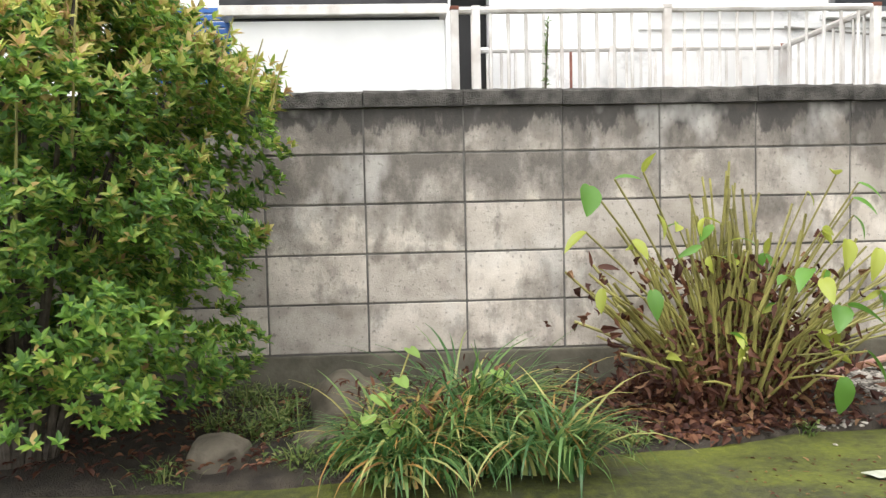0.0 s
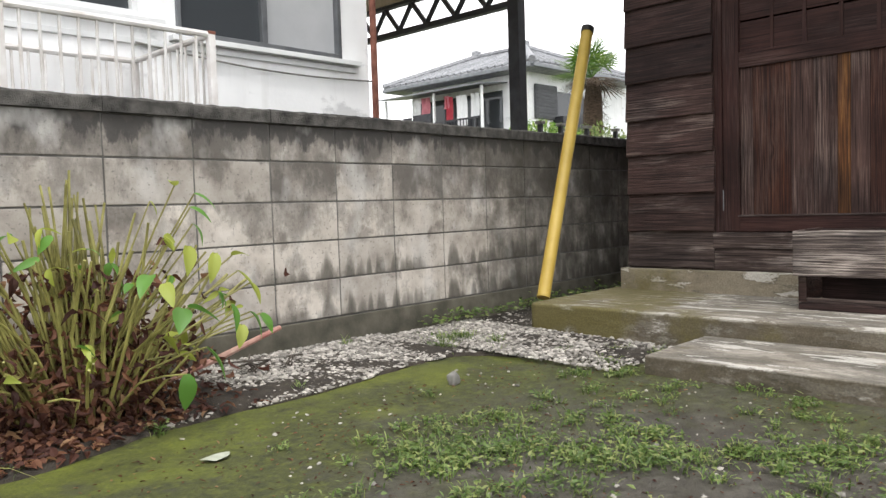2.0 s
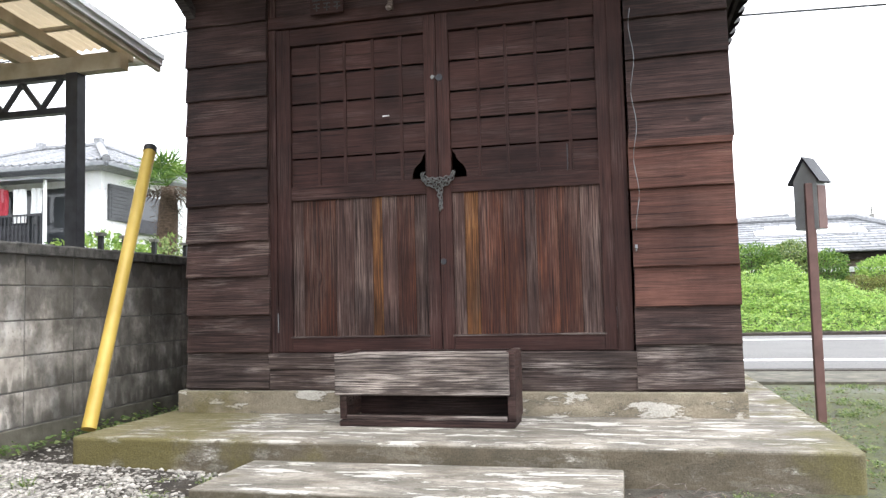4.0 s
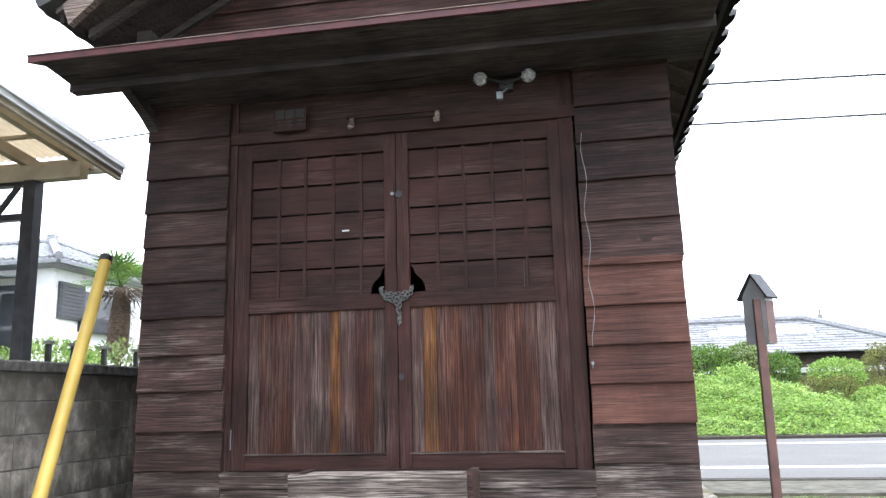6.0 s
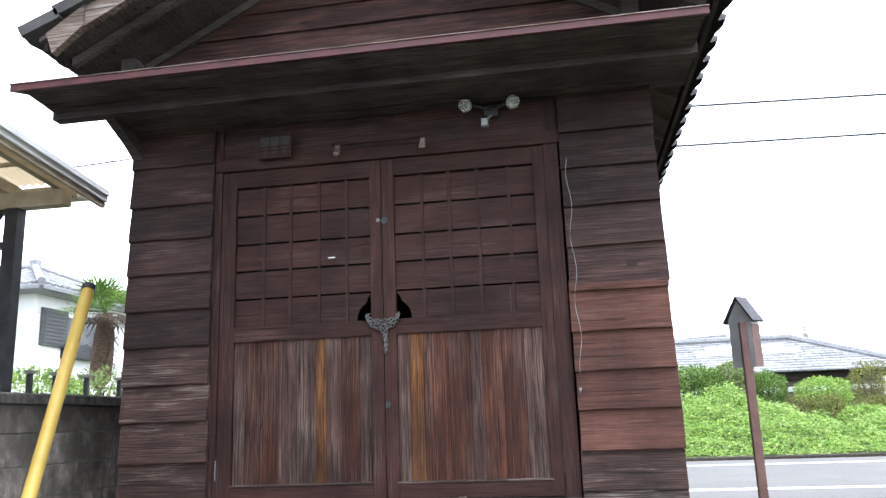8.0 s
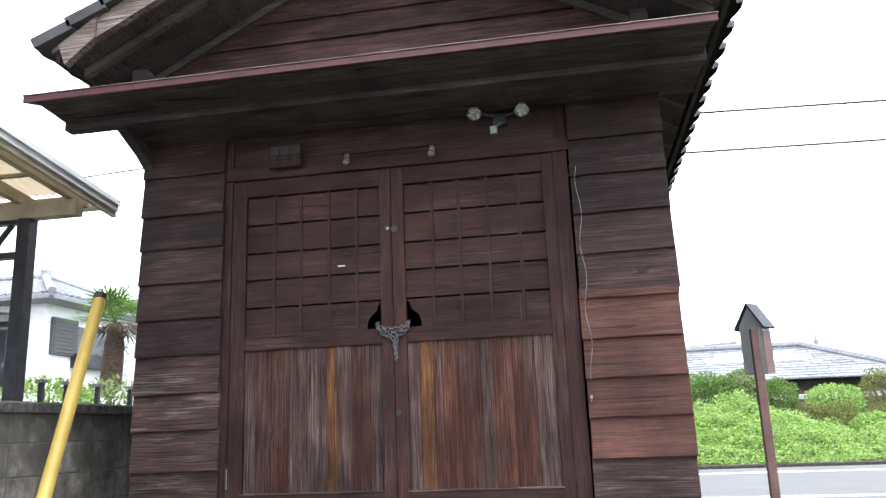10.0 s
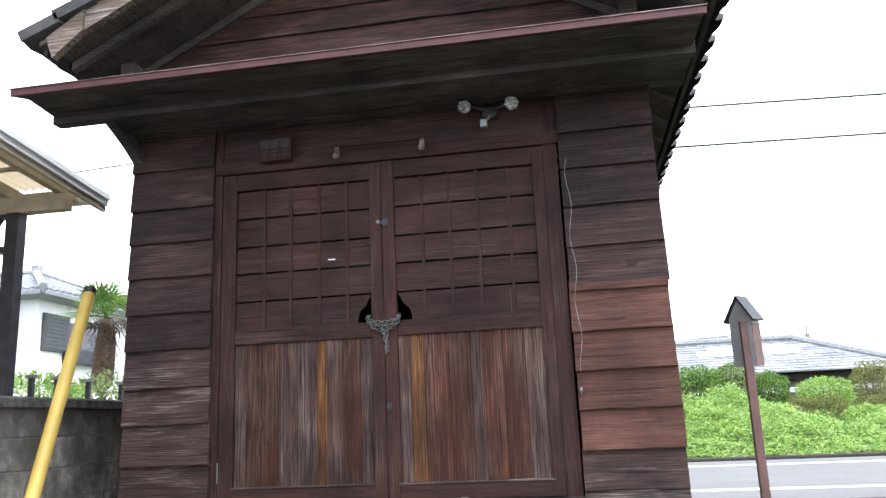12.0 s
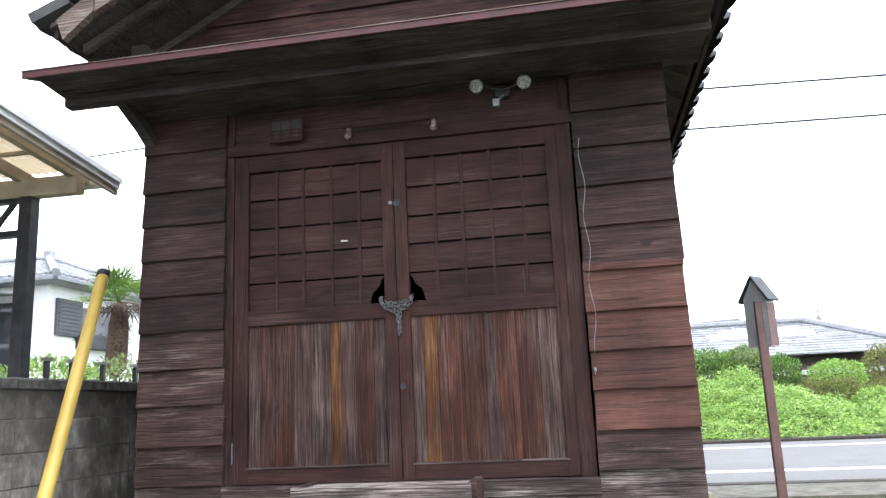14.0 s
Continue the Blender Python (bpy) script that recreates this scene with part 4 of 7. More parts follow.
for (ey, ez), sgn, nm in ((EL, 1, "left"), (ER, -1, "right")):
    # boarded deck under the tiles, with rafters below
    bm = bmesh.new()
    prism(bm, ((ey, ez), (RIDGE_Y, RIDGE_Z), (RIDGE_Y, RIDGE_Z - 0.035), (ey, ez - 0.03)), XF + 0.02, XE, axis=0)
    roof = part("roof", bm, DECK, shrine, "grey tiled roof slope over dark boards")
    # bargeboard in two lengths
    for a, b, dx in ((0.0, 0.16, 0.0), (0.16, 1.0, 0.012)):
        ya, yb = ey + (RIDGE_Y - ey) * a - sgn * 0.07 * (1 - a) * (a == 0), ey + (RIDGE_Y - ey) * b
        za, zb = ez + (RIDGE_Z - ez) * a, ez + (RIDGE_Z - ez) * b
        bm = bmesh.new()
        prism(bm, ((ya, za - 0.0), (yb, zb - 0.0), (yb, zb - 0.135), (ya - sgn * 0.05 * (a == 0), za - 0.135)), XF - 0.02 + dx, XF + 0.03 + dx, axis=0)
        part("bargeboard", bm, BARGE, roof, "weathered pale bargeboard")
    for k in range(12):
        x = XF + 0.25 + k * 0.42
        bm = bmesh.new()
        prism(bm, ((ey - sgn * 0.06, ez - 0.03), (RIDGE_Y, RIDGE_Z - 0.04), (RIDGE_Y, RIDGE_Z - 0.1), (ey - sgn * 0.06, ez - 0.085)), x, x + 0.045, axis=0)
        part("rafter", bm, DECK, roof)
    bm = bmesh.new()
    box(bm, XF + 0.06, XE - 0.02, min(ey, ey - sgn * 0.03), max(ey, ey - sgn * 0.03), ez - 0.075, ez + 0.012, 0.004)
    part("eaves_board", bm, SOFFIT, roof)
    bm = bmesh.new()
    box(bm, XF + 0.5, XE - 0.1, (2.5 if sgn > 0 else -0.72), (2.6 if sgn > 0 else -0.62), 3.24, 3.36)
    part("wall_plate", bm, DECK, roof)
    # wavy pantiles in courses, each course one strip with its own scalloped foot
    slope = Vector((0, RIDGE_Y - ey, RIDGE_Z - ez))
    ln = slope.length
    d = slope / ln
    up = Vector((0, -d.z * sgn, abs(d.y))).normalized()
    up = Vector((0, abs(d.z) * sgn, abs(d.y)))
    courses = 9
    tile_w = 0.27
    for c in range(courses):
        s0 = -0.06 + c * (ln / courses)
        s1 = s0 + ln / courses + 0.05
        verts, faces = [], []
        nx = int((XE - XF) / tile_w * 6)
        for i in range(nx + 1):
            x = XF - 0.02 + (XE - XF) * i / nx
            ph = 2 * math.pi * (x - XF) / tile_w
            w = 0.032 * math.sin(ph) + 0.014 * math.sin(2 * ph + 0.8)
            for s, lift in ((s0, 0.052), (s1, 0.02)):
                s = s - (0.034 * (0.5 + 0.5 * math.sin(ph)) if lift > 0.03 else 0)
                p = Vector((0, ey, ez)) + d * s + up * (lift + w)
                verts.append((x, p.y, p.z))
            p = Vector((0, ey, ez)) + d * (s0 - 0.034 * (0.5 + 0.5 * math.sin(ph))) + up * (0.02 + w * 0.9)
            verts.append((x, p.y, p.z))
        for i in range(nx):
            a = i * 3
            faces.append((a, a + 1, a + 4, a + 3))
            faces.append((a, a + 3, a + 5, a + 2))
        ob = new("tile_course", raw("tile_course", verts, faces, ROOFTILE, True))
        ob.parent = roof
    # verge tiles along the gable edge
    for c in range(courses):
        bm = bmesh.new()
        pa = Vector((0, ey, ez)) + d * (-0.07 + c * ln / courses)
        pb = pa + d * (ln / courses + 0.02)
        prism(bm, ((pa.y + up.y * 0.085, pa.z + up.z * 0.085), (pb.y + up.y * 0.06, pb.z + up.z * 0.06), (pb.y - up.y * 0.01, pb.z - up.z * 0.01), (pa.y + up.y * 0.015, pa.z + up.z * 0.015)), XF - 0.05, XF + 0.12, axis=0)
        part("verge_tile", bm, ROOFTILE, roof)
bm = bmesh.new()
rod(bm, (XF - 0.05, RIDGE_Y, RIDGE_Z + 0.1), (XE, RIDGE_Y, RIDGE_Z + 0.1), 0.11, sides=16)
part("ridge_tile", bm, ROOFTILE, shrine, smooth=True)

# ---- things on the shrine front ----
lamp = thing("floodlight", (4.55, 0.2, 2.83), "pair of unlit reflector spotlights under the pent roof", "spotlight")
bm = bmesh.new()
box(bm, 4.56, 4.615, 0.16, 0.25, 2.8, 2.875, 0.008)
part("junction_box", bm, BLACK, lamp)
for y, z in ((0.352, 2.843), (0.061, 2.836)):
    aim = Vector((-0.75, 0.12 * (1 if y > 0.2 else -1), -0.35)).normalized()
    c = Vector((4.46, y, z))
    bm = bmesh.new()
    rod(bm, c - aim * 0.11, c - aim * 0.05, 0.02, 0.026, 14)
    rod(bm, c - aim * 0.05, c - aim * 0.0, 0.03, 0.042, 16)
    rod(bm, c - aim * 0.1, (4.56, 0.2, 2.84), 0.01, sides=8)
    holder = part("lamp_holder", bm, BLACK, lamp)
    bm = bmesh.new()
    q = aim.to_track_quat('Z', 'Y')
    rings = []
    for r, h in ((0.045, 0.0), (0.044, 0.006), (0.036, 0.013), (0.02, 0.018), (0.0, 0.02)):
        rings.append([bm.verts.new(c + q @ Vector((max(r, 0.0005) * math.cos(a * 0.3927), max(r, 0.0005) * math.sin(a * 0.3927), h))) for a in range(16)])
    for u, v in zip(rings, rings[1:]):
        for i in range(16):
            bm.faces.new((u[i], u[(i + 1) % 16], v[(i + 1) % 16], v[i]))
    part("bulb", bm, GLASSBULB, holder, "frosted reflector bulb", smooth=True)
bm = bmesh.new()
rod(bm, (4.55, 0.2, 2.8), (4.52, 0.235, 2.76), 0.008)
box(bm, 4.49, 4.53, 0.22, 0.262, 2.715, 2.765, 0.005)
part("light_sensor", bm, ALU, lamp, "small grey sensor head")

plate = thing("name_plate", (4.54, 1.6, 2.72), "small dark plate with two rows of pale unreadable characters", "sign")
bm = bmesh.new()
box(bm, 4.528, 4.545, 1.49, 1.71, 2.645, 2.8, 0.002)
part("plate_board", bm, DOOR_H, plate)
for row in range(2):
    for i in range(3):
        y0 = 1.695 - i * 0.068
        bm = bmesh.new()
        z0 = 2.728 - row * 0.068
        if row == 0:
            box(bm, 4.524, 4.5285, y0 - 0.058, y0, z0, z0 + 0.058)
        else:
            box(bm, 4.524, 4.5285, y0 - 0.05, y0 - 0.008, z0 + 0.046, z0 + 0.053)
            box(bm, 4.524, 4.5285, y0 - 0.034, y0 - 0.026, z0 + 0.004, z0 + 0.046)
            box(bm, 4.524, 4.5285, y0 - 0.05, y0 - 0.008, z0 + 0.02, z0 + 0.027)
        part("text_bar", bm, DULLBAR, plate)

rail = thing("rope_rail", (4.54, 0.92, 2.66), "dark wooden hanging rail with two pale end knobs", "rail")
bm = bmesh.new()
box(bm, 4.52, 4.545, 0.62, 1.22, 2.69, 2.71, 0.004)
part("rail_bar", bm, DOOR_H, rail)
for y in (1.188, 0.64):
    bm = bmesh.new()
    bmesh.ops.create_uvsphere(bm, u_segments=12, v_segments=8, radius=0.02, matrix=Matrix.Translation((4.51, y, 2.63)))
    box(bm, 4.52, 4.545, y - 0.02, y + 0.01, 2.625, 2.69, 0.004)
    part("knob", bm, BARGE, rail, "pale weathered knob", smooth=False)

bm = bmesh.new()
pts = [(4.53 + 0.006 * math.sin(i * 1.7), -0.235 + 0.012 * math.sin(i * 0.9) , 2.47 - i * 0.055) for i in range(24)]
tube(bm, pts, 0.0022)
single("hanging_cable", bm, ALU, "thin grey cable hanging beside the doors", "cable")

# small marks on the doors and boards
bm = bmesh.new()
box(bm, 4.604, 4.6125, 1.228, 1.272, 1.981, 1.988)
part("pale_chip", bm, LINEWHITE, shrine, "splintered pale chip")
# black strip laid on the board in place of the dark gap
bm = bmesh.new()
box(bm, 4.629, 4.6338, 0.148, 0.153, 1.585, 1.735)
part("crack", bm, BLACK, shrine, "thin black strip painting the dark of an open crack")
bm = bmesh.new()
box(bm, 4.54, 4.556, -0.226, -0.212, 1.1, 1.122, 0.003)
rod(bm, (4.552, -0.219, 1.095), (4.535, -0.217, 1.088), 0.004)
part("hook", bm, ALU, shrine, "small metal hook")

# ---- offertory box ----
ob_x0, ob_x1 = 4.1, 4.4
offer = thing("offertory_box", (4.25, 0.94, 0.167), "weathered grey wooden offertory box with open slot below", "offertory box")
bm = bmesh.new()
box(bm, ob_x0, ob_x0 + 0.035, 0.455, 1.415, 0.335, 0.56, 0.007)
part("front_plank", bm, BOXWOOD, offer, "bleached splintered front plank")
for y0, y1 in ((1.36, 1.4), (0.44, 0.472)):
    bm = bmesh.new()
    box(bm, ob_x0 + 0.037, ob_x1, y0 - (0.014 if y0 < 1 else 0), y1 - (0.002 if y0 < 1 else 0), 0.202, 0.565, 0.005)
    part("end_board", bm, BOARD_WORN, offer)
bm = bmesh.new()
box(bm, ob_x1 - 0.03, ob_x1, 0.474, 1.358, 0.17, 0.56)
part("back_plank", bm, BOARD_DARK, offer)
bm = bmesh.new()
box(bm, ob_x0 + 0.01, ob_x1 - 0.032, 0.43, 1.39, 0.168, 0.2, 0.004)
part("base_plank", bm, BOARD_DARK, offer)
bm = bmesh.new()
box(bm, ob_x0 + 0.03, ob_x0 + 0.06, 0.474, 1.358, 0.201, 0.225, 0.004)
part("base_rail", bm, BOARD_GREY, offer)
for i in range(5):
    bm = bmesh.new()
    x = ob_x0 + 0.045 + i * 0.048
    box(bm, x, x + 0.03, 0.474, 1.358, 0.53, 0.553, 0.003)
    part("top_slat", bm, BOXWOOD, offer)

# ---- yellow pole ----
pole = thing("yellow_pole", (3.87, 2.79, 0.167), "yellow painted steel pole leaning from the platform corner", "pole")
foot, tip = Vector((3.875, 2.785, 0.169)), Vector((4.78, 3.015, 1.935))
bm = bmesh.new()
rod(bm, foot, tip, 0.04, sides=24)
part("tube", bm, YELLOW, pole, smooth=False)
bm = bmesh.new()
ax = (tip - foot).normalized()
rod(bm, tip - ax * 0.03, tip + ax * 0.012, 0.045, sides=24)
part("end_cap", bm, BLACK, pole, "black plastic end cap")

# ---- neighbour's house behind the wall ----
GLASS = bpy.data.materials.new("window_glass")
GLASS.use_nodes = True
gb = GLASS.node_tree.nodes["Principled BSDF"]
gb.inputs["Base Color"].default_value = (0.05, 0.055, 0.06, 1)
gb.inputs["Roughness"].default_value = 0.08
BLIND = surface("pale_blind", (0.4, 0.41, 0.42), (0.5, 0.51, 0.52), 2, 0.7)

HY = 4.25
house = thing("neighbour_house", (1.0, 6.0, 0), "white rendered neighbouring house behind the wall", "house")
win = [(2.36, 3.58, 1.775, 2.75), (1.4, 2.13, 1.845, 2.75), (0.29, 0.5, 0.0, 2.0)]
bm = bmesh.new()
wall_with_holes(bm, -3.0, 3.83, 0.0, 5.5, win, lambda a, b, c, d: box(bm, a, b, HY, HY + 0.18, c, d))
box(bm, 3.65, 3.83, HY + 0.18, 10.0, 0, 5.5)
box(bm, -3.0, -2.8, HY + 0.18, 10.0, 0, 5.5)
box(bm, -2.8, 3.65, 9.8, 10.0, 0, 5.5)
bmesh.ops.remove_doubles(bm, verts=bm.verts, dist=1e-4)
part("house_wall", bm, STUCCO, house, "white rendered wall with stains")
bm = bmesh.new()
box(bm, -3.4, 4.3, HY - 0.45, 10.4, 5.5, 5.62)
prism(bm, ((HY - 0.45, 5.63), (7.1, 7.0), (10.4, 5.63)), -3.4, 4.3, axis=0)
part("house_roof", bm, ROOFTILE, house)
for x0, x1, z0, z1, mid in ((2.36, 3.58, 1.775, 2.75, 2.96), (1.4, 2.13, 1.845, 2.75, 1.76)):
    bm = bmesh.new()
    for a, b, c, d in ((x0, x1, z0, z0 + 0.035), (x0, x1, z1 - 0.035, z1), (x0, x0 + 0.03, z0 + 0.035, z1 - 0.035), (x1 - 0.03, x1, z0 + 0.035, z1 - 0.035), (mid - 0.02, mid + 0.02, z0 + 0.035, z1 - 0.035)):
        box(bm, a, b, HY - 0.015, HY + 0.06, c, d, 0.003)
    w = part("window", bm, ALU if x0 > 2 else WHITEPAINT, house, "sliding aluminium window")
    for i, (a, b) in enumerate(((x0 + 0.03, mid - 0.02), (mid + 0.02, x1 - 0.03))):
        bm = bmesh.new()
        box(bm, a, b, HY + 0.02 + 0.012 * i, HY + 0.026 + 0.012 * i, z0 + 0.035, z1 - 0.035)
        part("pane", bm, BLIND if (x0 > 2 and i == 1) else GLASS, w)
    bm = bmesh.new()
    box(bm, x0 - 0.05, x1 + 0.14, HY - 0.06, HY - 0.001, z0 - 0.035, z0 - 0.003, 0.004)
    part("window_sill", bm, WHITEPAINT, w)
bm = bmesh.new()
box(bm, 1.3, 3.7, HY - 0.02, HY - 0.001, 1.695, 1.725, 0.004)
part("wall_band", bm, WHITEPAINT, house)
# black sheet behind the opening paints the darkness inside it
bm = bmesh.new()
box(bm, 0.24, 0.55, HY + 0.25, HY + 0.3, 0, 2.1)
part("opening_dark_sheet", bm, BLACK, house, "black sheet standing for the dark inside an opening")
bm = bmesh.new()
rod(bm, (3.855, HY - 0.035, 0.0), (3.855, HY - 0.035, 5.4), 0.024, sides=12)
part("drainpipe", bm, RUST, house, "rust-red drainpipe at the corner")
bm = bmesh.new()
pts = [(2.1 + 1.73 * i / 14, HY - 0.03, 1.7 - 0.04 * math.sin(math.pi * i / 14) - 0.05 * i / 14) for i in range(15)]
tube(bm, pts, 0.006)
part("wall_cable", bm, KERB, house, "slack grey cable along the wall")

shed = thing("storage_shed", (-0.25, 3.9, 0), "white panelled metal shed with dark roof edge", "shed")
bm = bmesh.new()
box(bm, -0.755, 0.225, 3.7, 4.2, 0, 1.63, 0.004)
part("shed_body", bm, WHITEPAINT, shed)
bm = bmesh.new()
box(bm, -0.8, 0.235, 3.66, 4.22, 1.648, 1.694, 0.004)
part("shed_trim", bm, RAILWHITE, shed)
bm = bmesh.new()
box(bm, -0.8, 0.24, 3.68, 4.23, 1.697, 1.75, 0.004)
# dark strip drawn as the shadow line below the trim
box(bm, -0.75, 0.2, 3.72, 4.18, 1.631, 1.647)
part("shed_roof_and_trim_shadow", bm, DARKSTEEL, shed)
bm = bmesh.new()
box(bm, 0.226, 0.25, 3.68, 3.74, 0, 1.63, 0.003)
part("corner_post", bm, WHITEPAINT, shed)

BLUE = surface("blue_plastic", (0.02, 0.09, 0.32), (0.04, 0.16, 0.5), 6, 0.4)
tub = thing("blue_shutter", (-1.05, 3.9, 0), "blue ribbed panel standing behind the shrub", "panel")
for i in range(16):
    bm = bmesh.new()
    box(bm, -1.25, -0.8, 3.8, 3.83, 1.2 + i * 0.033, 1.226 + i * 0.033, 0.004)
    part("slat", bm, BLUE, tub)
bm = bmesh.new()
for x in (-1.27, -0.798):
    box(bm, x, x + 0.02, 3.79, 3.84, 0, 1.75)
part("slat_frame", bm, BLUE, tub)

# white steel railing, front run, return and back run
fence = thing("railing", (1.1, 3.37, 0.9), "rust-spotted white steel railing behind the wall", "railing")
def rail_run(a, b, count, z0=0.9, z1=1.585):
    a, b = Vector(a), Vector(b)
    d = (b - a).normalized()
    side = Vector((-d.y, d.x)) * 0.015
    bm = bmesh.new()
    rod(bm, (a.x, a.y, z1), (b.x, b.y, z1), 0.016, sides=8)
    part("top_rail", bm, RAILWHITE, fence)
    for i in range(1, count):
        p = a + (b - a) * i / count
        bm = bmesh.new()
        rod(bm, (p.x, p.y, z0), (p.x, p.y, z1), 0.0075, sides=6)
        part("baluster", bm, RUST if rnd.random() < 0.05 else RAILWHITE, fence)
rail_run((0.245, 3.37), (1.153, 3.37), 12)
rail_run((1.153, 3.37), (2.07, 3.37), 12)
rail_run((2.07, 3.37), (2.07, 4.18), 10)
rail_run((2.07, 4.18), (1.14, 4.18), 12)
rail_run((1.14, 4.18), (0.4, 4.18), 10)
for x, y in ((0.245, 3.37), (0.335, 3.37), (1.153, 3.37), (2.07, 3.37), (2.07, 4.18), (1.14, 4.18)):
    bm = bmesh.new()
    box(bm, x - 0.017, x + 0.017, y - 0.017, y + 0.017, 0.0, 1.6, 0.003)
    post = part("railing_post", bm, RAILWHITE, fence)
    bm = bmesh.new()
    box(bm, x - 0.0185, x + 0.0185, y - 0.0185, y + 0.0185, 1.585, 1.602, 0.003)
    part("post_joint", bm, RUST if rnd.random() < 0.35 else RAILWHITE, post, "post joint")
bm = bmesh.new()
box(bm, 0.2, 2.3, 3.33, 4.24, 0.0, 0.92)
single("raised_landing", bm, KERB, "concrete landing carrying the railing", "landing")

# ---- carport with lattice beam ----
port = thing("carport", (5.33, 4.1, 0), "open carport with black steel lattice beam and corrugated roof", "carport")
SHEET = leaf_material("yellowed_sheet", [(0.0, (0.36, 0.29, 0.2)), (1.0, (0.44, 0.36, 0.25))])
SHEET.node_tree.nodes["Mix Shader"].inputs[0].default_value = 0.6
CREAM = surface("cream_beam", (0.28, 0.235, 0.165), (0.45, 0.39, 0.3), 6, 0.7)
CX = 5.33
bm = bmesh.new()
box(bm, CX - 0.05, CX + 0.05, 4.01, 4.12, 0, 2.72, 0.004)
part("column", bm, DARKSTEEL, port)
bm = bmesh.new()
box(bm, CX - 0.05, CX + 0.05, 9.0, 9.1, 0, 2.8, 0.004)
part("column", bm, DARKSTEEL, port)
for z0, z1 in ((2.4, 2.45), (2.68, 2.74)):
    bm = bmesh.new()
    box(bm, CX - 0.035, CX + 0.035, 4.121, 9.0, z0, z1)
    part("chord", bm, DARKSTEEL, port)
n = 26
for i in range(n):
    y0, y1 = 4.2 + 4.8 * i / n, 4.2 + 4.8 * (i + 1) / n
    za, zb = (2.45, 2.68) if i % 2 else (2.68, 2.45)
    bm = bmesh.new()
    rod(bm, (CX, y0, za), (CX, y1, zb), 0.024, sides=6)
    part("diagonal", bm, DARKSTEEL, port)
RX0, RX1, RY0 = 3.92, 5.5, 3.43
def roof_z(x):
    return 2.88 + 0.11 * (CX - x)
for x in (CX, 4.1):
    bm = bmesh.new()
    z = roof_z(x)
    box(bm, x - 0.05, x + 0.05, 3.62, 9.1, z - 0.17, z - 0.04, 0.004)
    part("roof_beam", bm, CREAM, port, "cream painted roof beam")
def sloped(y0, y1, dz0, dz1):
    bm = bmesh.new()
    prism(bm, ((RX0, roof_z(RX0) + dz0), (RX1, roof_z(RX1) + dz0), (RX1, roof_z(RX1) + dz1), (RX0, roof_z(RX0) + dz1)), y0, y1, axis=1)
    return bm
for i in range(13):
    y = 3.66 + i * 0.45
    part("joist", sloped(y, y + 0.06, -0.038, 0.05), CREAM, port)
for i in range(4):
    x = 4.1 + i * 0.48
    bm = bmesh.new()
    box(bm, x, x + 0.04, 3.82, 9.0, roof_z(x + 0.02) + 0.075, roof_z(x + 0.02) + 0.1)
    part("batten", bm, CREAM, port)
xs2 = np.arange(RX0, RX1 + 0.03, 0.02)
ys2 = np.arange(RY0, 9.2, 0.019)
sv = [(x, y, roof_z(x) + 0.118 - 0.5 * max(0.0, 3.75 - y) + 0.012 * math.sin(y * 2 * math.pi / 0.076)) for x in (RX0, RX1 + 0.03) for y in ys2]
sf = [(i, i + 1, len(ys2) + i + 1, len(ys2) + i) for i in range(len(ys2) - 1)]
ob = new("roof_sheet", raw("roof_sheet", sv, sf, SHEET, True))
ob.parent, ob.location = port, -Vector(port.location)
ob["label"] = "yellowed corrugated plastic sheet"
for k in range(3):
    part("verge_trim", sloped(RY0 - 0.02 - 0.018 * k, RY0 + 0.012 - 0.016 * k, -0.14 + 0.045 * k, -0.099 + 0.045 * k), CREAM if k == 0 else WHITEPAINT, port, "flaking white roof edge trim")
bm = bmesh.new()
rod(bm, (RX1 + 0.05, RY0 + 0.02, roof_z(RX1) - 0.02), (RX1 + 0.05, 9.2, roof_z(RX1) + 0.02), 0.035, sides=10)
part("gutter", bm, WHITEPAINT, port, "white round gutter")

# ---- two-storey house beyond ----
far = thing("tiled_house", (20.5, 16.5, 0), "white two-storey house with grey hipped roof and laundry balcony", "house")
FX, FY, FZ = 18.9, 14.2, 4.85
bm = bmesh.new()
box(bm, FX, FX + 6.5, FY, FY + 5.0, 0, FZ)
part("house_wall", bm, STUCCO, far)
def tile_rows(ridge_a, ridge_b, eave_a, eave_b, step, parent, material, r=0.05):
    """Rounded tile rolls running down a roof slope."""
    ra, rb, ea, eb = (Vector(v) for v in (ridge_a, ridge_b, eave_a, eave_b))
    n = max(2, int((eb - ea).length / step))
    for i in range(n + 1):
        t = i / n
        e = ea.lerp(eb, t)
        span = (rb - ra).length
        along = (e - ea).length
        lead = (ra - ea).dot((eb - ea).normalized())
        tail = (eb - ea).length - (rb - ea).dot((eb - ea).normalized())
        if along < lead:
            top = ea.lerp(ra, along / lead)
        elif along > (eb - ea).length - tail:
            top = eb.lerp(rb, ((eb - ea).length - along) / tail)
        else:
            top = ra.lerp(rb, (along - lead) / max(span, 1e-6)) if span > 1e-3 else ra
        if (top - e).length > 0.05:
            bm = bmesh.new()
            rod(bm, e + Vector((0, 0, 0.03)), top + Vector((0, 0, 0.02)), r, sides=6)
            part("tile_roll", bm, material, parent)
bm = bmesh.new()
x0, x1, y0, y1, top, ze = FX - 0.6, FX + 5.6, FY - 0.6, FY + 5.8, 6.02, FZ + 0.05
corner = [Vector(v) for v in ((x0, y0, ze), (x1, y0, ze), (x1, y1, ze), (x0, y1, ze))]
ridge = [Vector((FX + 2.5, FY + 2.0, top)), Vector((FX + 2.5, FY + 4.2, top))]
